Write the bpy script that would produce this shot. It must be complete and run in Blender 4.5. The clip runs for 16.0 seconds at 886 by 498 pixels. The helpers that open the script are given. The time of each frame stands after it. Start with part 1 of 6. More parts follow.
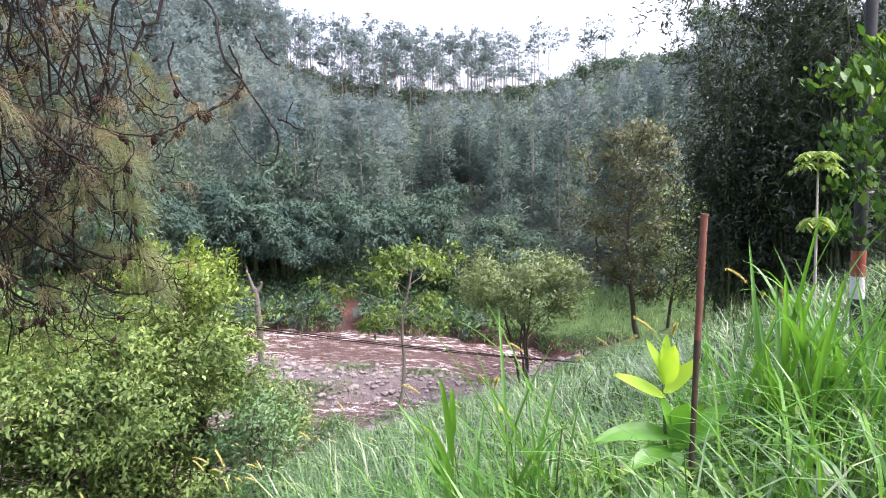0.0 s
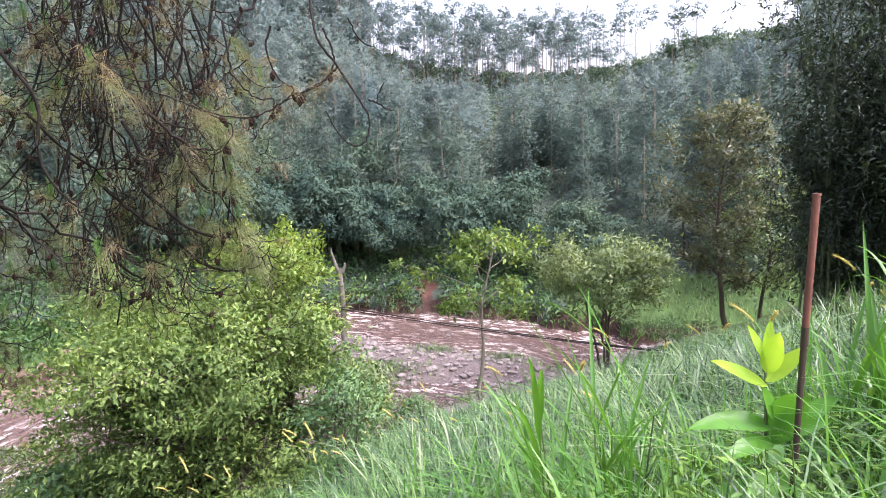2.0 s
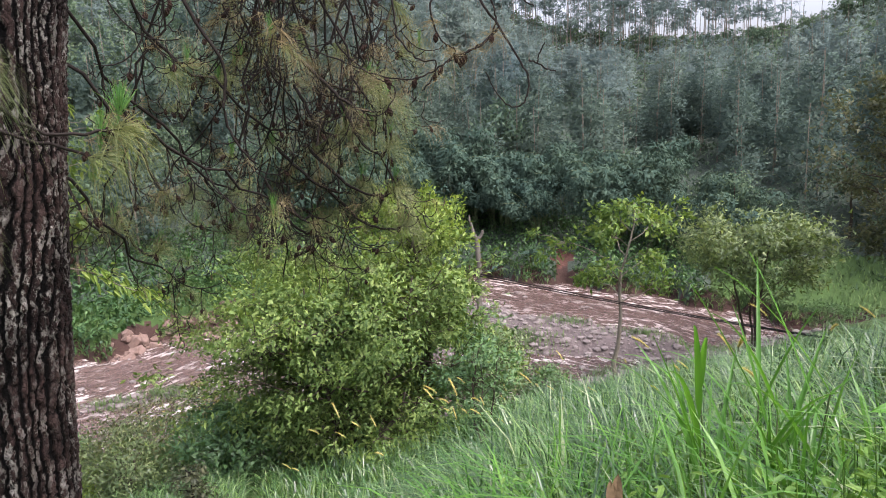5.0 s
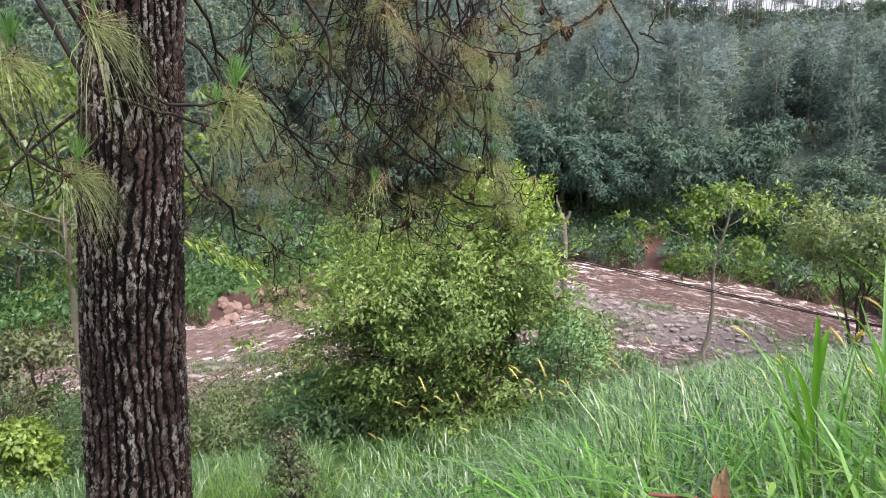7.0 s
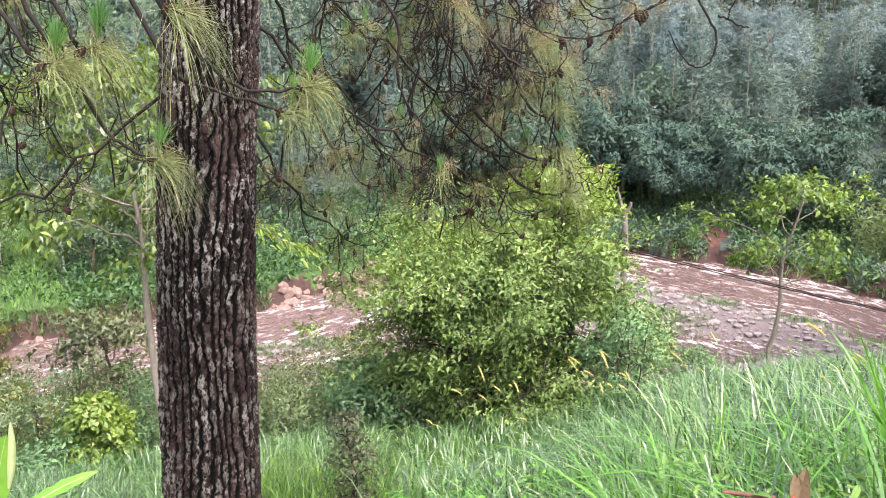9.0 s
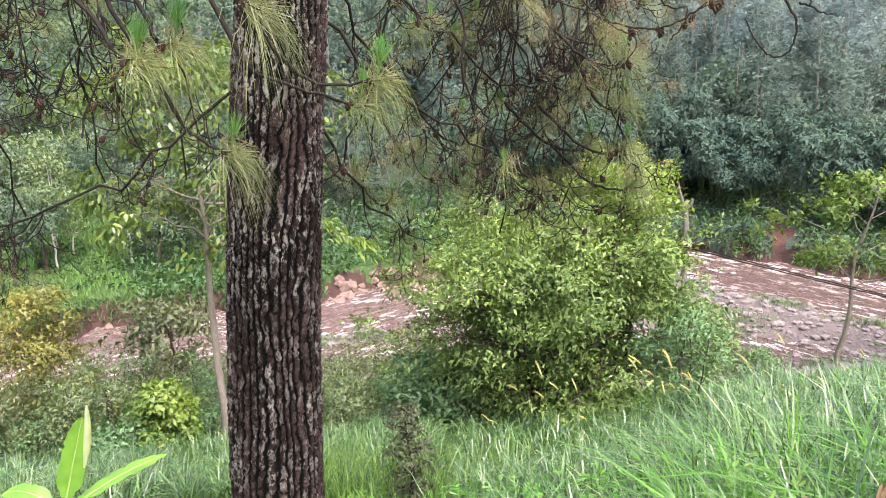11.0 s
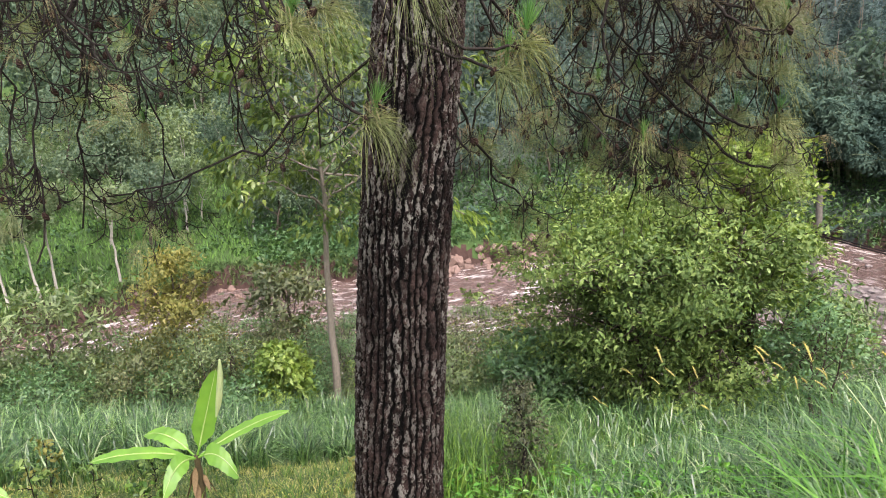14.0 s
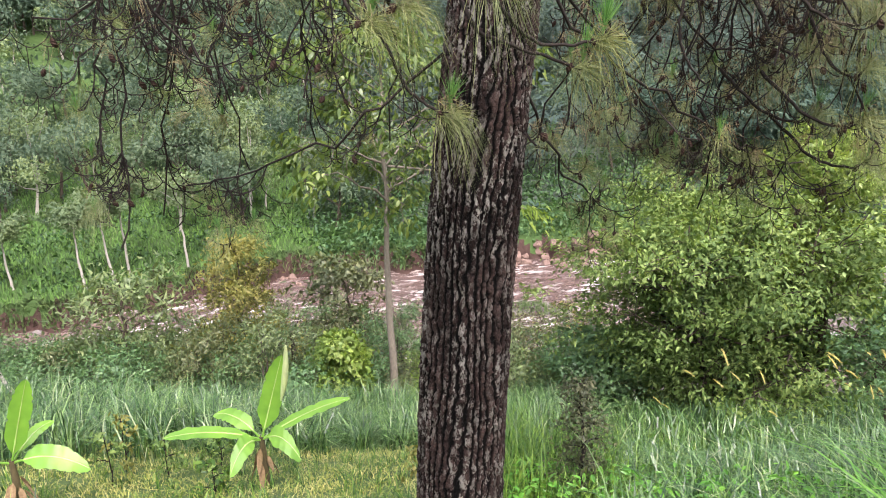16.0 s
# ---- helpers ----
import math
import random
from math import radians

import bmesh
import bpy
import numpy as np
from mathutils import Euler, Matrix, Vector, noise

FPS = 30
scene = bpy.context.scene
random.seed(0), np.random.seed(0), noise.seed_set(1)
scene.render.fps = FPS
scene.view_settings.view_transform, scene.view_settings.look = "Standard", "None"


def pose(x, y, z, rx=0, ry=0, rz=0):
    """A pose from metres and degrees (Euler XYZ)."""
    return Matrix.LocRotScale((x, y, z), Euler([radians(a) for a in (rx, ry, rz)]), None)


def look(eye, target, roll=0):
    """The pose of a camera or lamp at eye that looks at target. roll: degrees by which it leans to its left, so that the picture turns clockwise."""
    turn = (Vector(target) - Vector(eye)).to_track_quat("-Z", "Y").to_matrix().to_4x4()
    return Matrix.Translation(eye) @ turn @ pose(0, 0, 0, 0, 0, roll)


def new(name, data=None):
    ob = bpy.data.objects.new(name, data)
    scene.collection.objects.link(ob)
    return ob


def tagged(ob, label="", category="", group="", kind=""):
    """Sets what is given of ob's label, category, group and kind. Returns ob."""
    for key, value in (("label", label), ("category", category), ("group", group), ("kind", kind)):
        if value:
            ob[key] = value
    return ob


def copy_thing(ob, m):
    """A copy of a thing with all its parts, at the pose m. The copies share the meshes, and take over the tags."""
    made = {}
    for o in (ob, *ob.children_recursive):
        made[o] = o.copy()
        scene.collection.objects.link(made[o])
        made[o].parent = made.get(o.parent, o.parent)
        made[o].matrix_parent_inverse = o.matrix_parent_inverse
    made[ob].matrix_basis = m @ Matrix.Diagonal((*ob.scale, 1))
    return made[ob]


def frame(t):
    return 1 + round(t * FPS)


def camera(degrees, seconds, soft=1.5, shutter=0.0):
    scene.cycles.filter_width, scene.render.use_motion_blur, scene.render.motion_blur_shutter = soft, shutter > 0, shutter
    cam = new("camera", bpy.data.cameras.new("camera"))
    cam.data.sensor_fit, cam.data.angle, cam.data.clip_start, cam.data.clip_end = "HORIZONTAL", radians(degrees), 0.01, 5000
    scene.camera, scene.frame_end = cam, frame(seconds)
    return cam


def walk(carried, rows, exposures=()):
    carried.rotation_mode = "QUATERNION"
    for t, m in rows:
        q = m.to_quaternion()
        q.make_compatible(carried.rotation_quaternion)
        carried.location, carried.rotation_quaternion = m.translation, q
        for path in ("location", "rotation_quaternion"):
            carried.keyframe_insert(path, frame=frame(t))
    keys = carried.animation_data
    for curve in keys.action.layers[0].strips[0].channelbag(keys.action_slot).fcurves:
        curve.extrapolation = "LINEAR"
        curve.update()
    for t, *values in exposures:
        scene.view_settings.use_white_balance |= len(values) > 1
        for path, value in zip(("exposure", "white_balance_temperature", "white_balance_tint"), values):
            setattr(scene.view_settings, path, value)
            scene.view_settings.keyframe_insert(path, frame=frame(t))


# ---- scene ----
cam = camera(66.7, 16.0, soft=1.0)
PATH = [
    (0, (0.31, -0.528, 1.728), (0.262, 1.456, 1.487), -1.7),
    (0.5, (0.302, -0.519, 1.72), (0.197, 1.461, 1.457), -1.8),
    (1, (0.297, -0.513, 1.717), (0.136, 1.462, 1.444), -2.1),
    (1.5, (0.28, -0.518, 1.713), (0.066, 1.45, 1.432), -2.1),
    (2, (0.26, -0.524, 1.709), (-0.023, 1.436, 1.428), -1.9),
    (2.5, (0.231, -0.527, 1.698), (-0.147, 1.415, 1.402), -1.7),
    (3, (0.205, -0.538, 1.692), (-0.254, 1.384, 1.381), -1.5),
    (3.5, (0.19, -0.546, 1.686), (-0.319, 1.359, 1.356), -1.7),
    (4, (0.192, -0.567, 1.683), (-0.357, 1.326, 1.342), -2.1),
    (4.5, (0.176, -0.578, 1.678), (-0.433, 1.294, 1.328), -2.0),
    (5, (0.154, -0.583, 1.67), (-0.513, 1.268, 1.312), -1.8),
    (7.5, (0.059, -0.594, 1.651), (-0.87, 1.126, 1.228), -1.4),
    (8, (0.053, -0.6, 1.65), (-0.906, 1.102, 1.22), -1.6),
    (8.5, (0.027, -0.605, 1.644), (-0.968, 1.076, 1.214), -1.7),
    (9, (0.013, -0.611, 1.641), (-1.019, 1.045, 1.203), -1.4),
    (11.5, (-0.072, -0.637, 1.623), (-1.274, 0.893, 1.163), -1.9),
    (12, (-0.104, -0.644, 1.611), (-1.348, 0.847, 1.135), -1.9),
    (12.5, (-0.111, -0.657, 1.616), (-1.385, 0.81, 1.143), -2.0),
    (13, (-0.136, -0.667, 1.607), (-1.445, 0.762, 1.115), -1.9),
    (13.5, (-0.161, -0.682, 1.603), (-1.522, 0.697, 1.107), -1.8),
    (14, (-0.182, -0.686, 1.594), (-1.57, 0.662, 1.09), -1.7),
    (14.5, (-0.165, -0.717, 1.607), (-1.581, 0.604, 1.106), -1.4),
    (15, (-0.173, -0.731, 1.606), (-1.616, 0.558, 1.101), -1.6),
    (15.5, (-0.188, -0.74, 1.606), (-1.661, 0.513, 1.096), -1.6),
    (16, (-0.2, -0.752, 1.606), (-1.698, 0.468, 1.088), -1.5),
]
walk(cam, [(t, look(eye, target, roll)) for t, eye, target, roll in PATH],
     exposures=[(0.0, 1.62, 6050, 28), (2.0, 1.64, 6050, 27), (3.0, 1.54, 6080, 26), (4.0, 1.18, 6150, 25), (5.0, 1.12, 6150, 22),
                (7.5, 1.43, 6250, 20), (8.0, 1.54, 6250, 20), (8.5, 1.68, 6250, 22), (9.0, 1.87, 6250, 23), (11.5, 1.70, 6350, 21),
                (12.0, 1.36, 6400, 20), (12.5, 1.26, 6400, 20), (13.0, 1.26, 6400, 20), (14.0, 1.24, 6400, 20), (14.5, 1.10, 6400, 20), (15.5, 1.09, 6400, 20), (16.0, 1.44, 6350, 21)])

# ---- sky and sun: bright overcast, the brighter part of the sky ahead over the ridge ----
SUN_AZ, SUN_EL = -112.0, 56.0
world = bpy.data.worlds.new("overcast_sky")
scene.world = world
world.use_nodes = True
wn, wl = world.node_tree.nodes, world.node_tree.links
sky = wn.new("ShaderNodeTexSky")
sky.sky_type = "NISHITA"
sky.sun_disc = False
sky.sun_elevation = radians(SUN_EL)
sky.sun_rotation = radians(-SUN_AZ)
sky.dust_density = 6.0
sky.air_density = 1.2
pale = wn.new("ShaderNodeHueSaturation")
pale.inputs["Saturation"].default_value = 0.5
pale.inputs["Value"].default_value = 1.2
wl.new(sky.outputs[0], pale.inputs["Color"])
bg = wn["Background"]
bg.inputs["Strength"].default_value = 0.15
wl.new(pale.outputs[0], bg.inputs["Color"])

sun_data = bpy.data.lights.new("sun", "SUN")
sun_data.energy = 1.5
sun_data.angle = radians(35)
sun_data.color = (1.0, 0.95, 0.88)
sun = new("sun", sun_data)
a, e = radians(SUN_AZ), radians(SUN_EL)
sun_from = Vector((-math.sin(a) * math.cos(e), math.cos(a) * math.cos(e), math.sin(e)))
sun.matrix_world = look(sun_from * 50, (0, 0, 0))


# ---- materials ----
def material(name):
    m = bpy.data.materials.new(name)
    m.use_nodes = True
    return m, m.node_tree.nodes, m.node_tree.links, m.node_tree.nodes["Principled BSDF"]


def ramp(nodes, links, source, stops):
    r = nodes.new("ShaderNodeValToRGB")
    while len(r.color_ramp.elements) < len(stops):
        r.color_ramp.elements.new(0.5)
    for el, (p, c) in zip(r.color_ramp.elements, stops):
        el.position, el.color = p, (*c, 1)
    links.new(source, r.inputs[0])
    return r.outputs[0]


def noise_tex(nodes, links, scale, detail=4.0, rough=0.6, stretch=None):
    n = nodes.new("ShaderNodeTexNoise")
    n.inputs["Scale"].default_value = scale
    n.inputs["Detail"].default_value = detail
    n.inputs["Roughness"].default_value = rough
    co = nodes.new("ShaderNodeTexCoord")
    mp = nodes.new("ShaderNodeMapping")
    mp.inputs["Scale"].default_value = stretch or (1, 1, 1)
    links.new(co.outputs["Object"], mp.inputs[0])
    links.new(mp.outputs[0], n.inputs["Vector"])
    return n.outputs["Fac"]


def mixed(nodes, links, fac, a, b, mode="MIX"):
    m = nodes.new("ShaderNodeMix")
    m.data_type, m.blend_type = "RGBA", mode
    for sock, v in ((m.inputs[0], fac), (m.inputs[6], a), (m.inputs[7], b)):
        if isinstance(v, (int, float)):
            sock.default_value = v
        elif isinstance(v, tuple):
            sock.default_value = (*v, 1)
        else:
            links.new(v, sock)
    return m.outputs[2]


def bumped(nodes, links, p, height, strength, distance):
    b = nodes.new("ShaderNodeBump")
    b.inputs["Strength"].default_value = strength
    b.inputs["Distance"].default_value = distance
    links.new(height, b.inputs["Height"])
    links.new(b.outputs[0], p.inputs["Normal"])


def leaf_mat(name, dark, mid, light, through_light=0.35, rough=0.5, patch=0.6, spec=0.35, straw=None, through_tint=(1.25, 1.2, 0.6)):
    """Foliage: each leaf has its own tint, patches of the crown differ, light passes through the blade."""
    m, n, l, p = material(name)
    geo = n.new("ShaderNodeNewGeometry")
    stops = [(0.0, dark), (0.55, mid), (1.0, light)]
    if straw:
        stops = [(0.0, dark), (0.5, mid), (0.955, light), (0.97, straw)]
    c1 = ramp(n, l, geo.outputs["Random Per Island"], stops)
    big = noise_tex(n, l, patch, 3.0)
    tone = ramp(n, l, big, [(0.3, (0.72, 0.78, 0.8)), (0.7, (1.2, 1.15, 1.0))])
    c = mixed(n, l, 1.0, c1, tone, "MULTIPLY")
    l.new(c, p.inputs["Base Color"])
    p.inputs["Roughness"].default_value = rough
    p.inputs["Specular IOR Level"].default_value = spec
    tr = n.new("ShaderNodeBsdfTranslucent")
    l.new(mixed(n, l, 1.0, c, through_tint, "MULTIPLY"), tr.inputs["Color"])
    mx = n.new("ShaderNodeMixShader")
    mx.inputs[0].default_value = through_light
    l.new(p.outputs[0], mx.inputs[1])
    l.new(tr.outputs[0], mx.inputs[2])
    l.new(mx.outputs[0], n["Material Output"].inputs["Surface"])
    return m


def plain_mat(name, a, b, scale, rough=0.8, bump=0.3, dist=0.02, stretch=None, metal=0.0, detail=6.0, fine=6.0):
    """A surface with variation at two scales and relief."""
    m, n, l, p = material(name)
    f = noise_tex(n, l, scale, detail, 0.65, stretch)
    g = noise_tex(n, l, scale * fine, 4.0, 0.6, stretch)
    c = mixed(n, l, f, a, b)
    c = mixed(n, l, 0.6, c, ramp(n, l, g, [(0.3, (0.55, 0.55, 0.55)), (0.7, (1.25, 1.25, 1.25))]), "MULTIPLY")
    l.new(c, p.inputs["Base Color"])
    p.inputs["Roughness"].default_value = rough
    p.inputs["Specular IOR Level"].default_value = 0.12 if rough >= 0.8 else 0.4
    p.inputs["Metallic"].default_value = metal
    if bump:
        bumped(n, l, p, g, bump, dist)
    return m


# Pale bluish base colour of the far pines stands for haze over the hill.
M_PINE_HAZE = leaf_mat("pine_foliage_haze", (0.148, 0.197, 0.198), (0.163, 0.215, 0.21), (0.184, 0.238, 0.222), 0.5, 1.0, 0.05, 0.0, through_tint=(1.0, 1.02, 1.0))
# The same pines lower down, darker and greener: less haze in the colour.
M_PINE_THIN_HAZE = leaf_mat("pine_foliage_thin_haze", (0.085, 0.122, 0.112), (0.098, 0.14, 0.124), (0.12, 0.165, 0.136), 0.4, 1.0, 0.05, 0.0, through_tint=(1.0, 1.02, 0.95))
# Far broadleaf trees and undergrowth, greyed and paled: haze in the base colour.
M_BROAD_HAZE = leaf_mat("broadleaf_haze", (0.075, 0.118, 0.088), (0.108, 0.158, 0.112), (0.16, 0.215, 0.14), 0.42, 1.0, 0.06, 0.0, through_tint=(1.05, 1.08, 0.9))
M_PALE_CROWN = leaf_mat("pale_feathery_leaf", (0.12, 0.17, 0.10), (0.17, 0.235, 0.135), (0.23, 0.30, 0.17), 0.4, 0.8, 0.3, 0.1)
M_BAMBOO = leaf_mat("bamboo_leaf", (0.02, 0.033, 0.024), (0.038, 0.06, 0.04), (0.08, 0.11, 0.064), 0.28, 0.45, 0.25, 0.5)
# Far bamboo leaf, lifted and blued in base colour to stand for haze.
M_BAMBOO_HAZE = leaf_mat("bamboo_leaf_haze", (0.054, 0.092, 0.076), (0.072, 0.116, 0.094), (0.10, 0.148, 0.114), 0.3, 1.0, 0.15, 0.0, through_tint=(1.05, 1.05, 0.9))
M_BUSH = leaf_mat("bush_leaf", (0.082, 0.146, 0.042), (0.156, 0.245, 0.07), (0.30, 0.40, 0.138), 0.4, 0.55, 0.45, 0.3)
M_SAPLING = leaf_mat("sapling_leaf", (0.07, 0.13, 0.03), (0.13, 0.22, 0.05), (0.22, 0.30, 0.08), 0.4, 0.5, 0.4)
M_UMBRELLA = leaf_mat("umbrella_tree_leaf", (0.09, 0.135, 0.06), (0.15, 0.215, 0.09), (0.235, 0.30, 0.13), 0.38, 0.5, 0.3, 0.6)
M_OLIVE = leaf_mat("olive_leaf", (0.072, 0.095, 0.042), (0.125, 0.155, 0.062), (0.195, 0.21, 0.09), 0.36, 0.5, 0.3, 0.6)
M_TALL = leaf_mat("olive_brown_leaf", (0.058, 0.07, 0.04), (0.095, 0.11, 0.06), (0.155, 0.158, 0.088), 0.34, 0.55, 0.3, 0.4)
M_MID = leaf_mat("midslope_leaf", (0.062, 0.138, 0.058), (0.11, 0.22, 0.09), (0.19, 0.32, 0.13), 0.4, 0.5, 0.4, 0.6)
M_REDDISH = leaf_mat("reddish_leaf", (0.14, 0.155, 0.04), (0.23, 0.235, 0.06), (0.33, 0.295, 0.10), 0.42, 0.5, 0.5)
M_YELLOWGREEN = leaf_mat("yellow_green_leaf", (0.11, 0.18, 0.035), (0.19, 0.29, 0.06), (0.33, 0.42, 0.12), 0.45, 0.45, 0.8)
M_HANGING = leaf_mat("drooping_leaf", (0.06, 0.11, 0.03), (0.11, 0.18, 0.042), (0.22, 0.29, 0.07), 0.42, 0.38, 0.5, 0.6)
M_GRASS = leaf_mat("grass_blade", (0.018, 0.055, 0.007), (0.07, 0.16, 0.02), (0.19, 0.30, 0.05), 0.3, 0.4, 1.2, 0.5)
M_GRASS_BLUE = leaf_mat("blue_green_grass", (0.012, 0.042, 0.011), (0.055, 0.136, 0.034), (0.19, 0.30, 0.105), 0.25, 0.33, 1.2, 0.7, (0.29, 0.34, 0.20))
M_MOWN = leaf_mat("mown_grass", (0.16, 0.22, 0.055), (0.31, 0.33, 0.10), (0.50, 0.45, 0.22), 0.3, 0.6, 0.8)
M_MEADOW = leaf_mat("meadow_grass", (0.05, 0.094, 0.03), (0.084, 0.145, 0.045), (0.13, 0.20, 0.066), 0.3, 0.6, 0.22)
M_MEADOW_YOUNG = leaf_mat("young_meadow_grass", (0.055, 0.125, 0.028), (0.09, 0.195, 0.04), (0.14, 0.26, 0.06), 0.3, 0.6, 0.22)
M_MEADOW_DARK = leaf_mat("bank_weed_leaf", (0.03, 0.085, 0.03), (0.055, 0.13, 0.045), (0.09, 0.18, 0.06), 0.3, 0.6, 0.2, 0.6)
M_REED = leaf_mat("napier_blade", (0.05, 0.16, 0.02), (0.09, 0.24, 0.035), (0.16, 0.34, 0.06), 0.45, 0.35, 2.0, 0.5)
M_WEED = leaf_mat("weed_leaf", (0.07, 0.15, 0.03), (0.11, 0.22, 0.04), (0.18, 0.31, 0.06), 0.35, 0.5, 2.0)
M_SEED = leaf_mat("foxtail_seed", (0.38, 0.35, 0.12), (0.52, 0.46, 0.17), (0.64, 0.56, 0.26), 0.35, 0.8, 3.0)
M_NEEDLE = leaf_mat("pine_needle", (0.10, 0.125, 0.05), (0.17, 0.205, 0.088), (0.29, 0.32, 0.165), 0.35, 0.5, 2.0)
M_NEEDLE_NEW = leaf_mat("new_pine_needle", (0.05, 0.15, 0.04), (0.09, 0.22, 0.06), (0.16, 0.30, 0.09), 0.35, 0.45, 2.0)
M_NEEDLE_DRY = leaf_mat("dry_pine_needle", (0.12, 0.10, 0.06), (0.20, 0.165, 0.10), (0.31, 0.265, 0.165), 0.3, 0.7, 2.0)
M_BANANA = leaf_mat("banana_leaf", (0.19, 0.40, 0.055), (0.23, 0.45, 0.075), (0.28, 0.50, 0.11), 0.45, 0.35, 3.0, 0.5)
M_BROADLEAF = leaf_mat("broad_green_leaf", (0.07, 0.22, 0.03), (0.11, 0.30, 0.04), (0.16, 0.38, 0.05), 0.4, 0.3, 4.0, 0.5)
M_BROADLEAF_NEW = leaf_mat("young_yellow_leaf", (0.27, 0.48, 0.04), (0.36, 0.56, 0.06), (0.46, 0.62, 0.10), 0.5, 0.3, 4.0, 0.5)
M_JACK = leaf_mat("glossy_round_leaf", (0.03, 0.09, 0.02), (0.07, 0.17, 0.035), (0.20, 0.36, 0.07), 0.35, 0.42, 1.5, 0.4)

M_TWIG = plain_mat("pine_twig_bark", (0.011, 0.009, 0.008), (0.034, 0.027, 0.023), 30, 0.85, 0.5, 0.004)
M_CONE = plain_mat("pine_cone_scale", (0.018, 0.011, 0.009), (0.05, 0.028, 0.02), 40, 0.8, 0.4, 0.003)
M_WOOD_DARK = plain_mat("dark_bark", (0.04, 0.032, 0.025), (0.10, 0.08, 0.06), 6, 0.9, 0.5, 0.02, (1, 1, 0.3))
M_WOOD_PALE = plain_mat("pale_bark", (0.28, 0.26, 0.22), (0.46, 0.43, 0.38), 6, 0.85, 0.4, 0.01, (1, 1, 0.3))
M_WOOD_MID = plain_mat("grey_brown_bark", (0.12, 0.105, 0.082), (0.26, 0.23, 0.185), 6, 0.85, 0.4, 0.01, (1, 1, 0.3))
M_WOOD_DEAD = plain_mat("weathered_dead_wood", (0.085, 0.075, 0.062), (0.20, 0.18, 0.155), 5, 0.9, 0.6, 0.02, (1, 1, 0.25))
M_CULM = plain_mat("green_bamboo_culm", (0.06, 0.09, 0.035), (0.13, 0.16, 0.07), 4, 0.5, 0.2, 0.01)
M_SOIL = plain_mat("red_brown_soil", (0.03, 0.018, 0.015), (0.07, 0.042, 0.034), 0.5, 0.95, 0.6, 0.2)
M_REDSOIL = plain_mat("bare_red_earth", (0.07, 0.034, 0.026), (0.11, 0.055, 0.043), 0.6, 0.95, 0.6, 0.2)
M_GRAVEL = plain_mat("river_gravel", (0.075, 0.06, 0.056), (0.18, 0.15, 0.14), 0.9, 0.9, 0.9, 0.15, fine=5)
M_STONE = plain_mat("river_stone", (0.12, 0.10, 0.092), (0.30, 0.265, 0.245), 1.0, 0.8, 0.5, 0.05)
M_BOULDER = plain_mat("pinkish_boulder", (0.12, 0.08, 0.064), (0.27, 0.19, 0.155), 0.8, 0.85, 0.6, 0.08)
# Floor lifted towards grey-green, haze over its dark gaps put into the colour.
M_FOREST_FLOOR = plain_mat("forest_floor", (0.04, 0.055, 0.045), (0.075, 0.095, 0.07), 0.6, 1.0, 0.6, 0.3)
M_SLOPE = plain_mat("grassy_slope", (0.045, 0.08, 0.025), (0.10, 0.14, 0.05), 0.9, 1.0, 0.6, 0.08)
M_MEADOW_GROUND = plain_mat("meadow_ground", (0.032, 0.065, 0.02), (0.066, 0.112, 0.033), 0.25, 1.0, 0.6, 0.1)
M_RUST = plain_mat("rusty_iron", (0.09, 0.035, 0.025), (0.20, 0.075, 0.05), 14, 0.75, 0.4, 0.003, (1, 1, 0.4))
M_IRON = plain_mat("dark_stained_iron", (0.022, 0.015, 0.011), (0.075, 0.05, 0.032), 12, 0.7, 0.4, 0.003, (1, 1, 0.3))
M_POLE = plain_mat("black_painted_pole", (0.015, 0.015, 0.016), (0.045, 0.045, 0.05), 8, 0.6, 0.2, 0.004)
M_POLE_RED = plain_mat("red_paint_band", (0.24, 0.06, 0.04), (0.34, 0.10, 0.07), 9, 0.6, 0.2, 0.004)
M_POLE_WHITE = plain_mat("white_paint_band", (0.6, 0.6, 0.6), (0.8, 0.8, 0.79), 9, 0.6, 0.2, 0.004)
M_CABLE = plain_mat("black_cable", (0.006, 0.006, 0.006), (0.016, 0.016, 0.016), 10, 0.95, 0.1, 0.003)


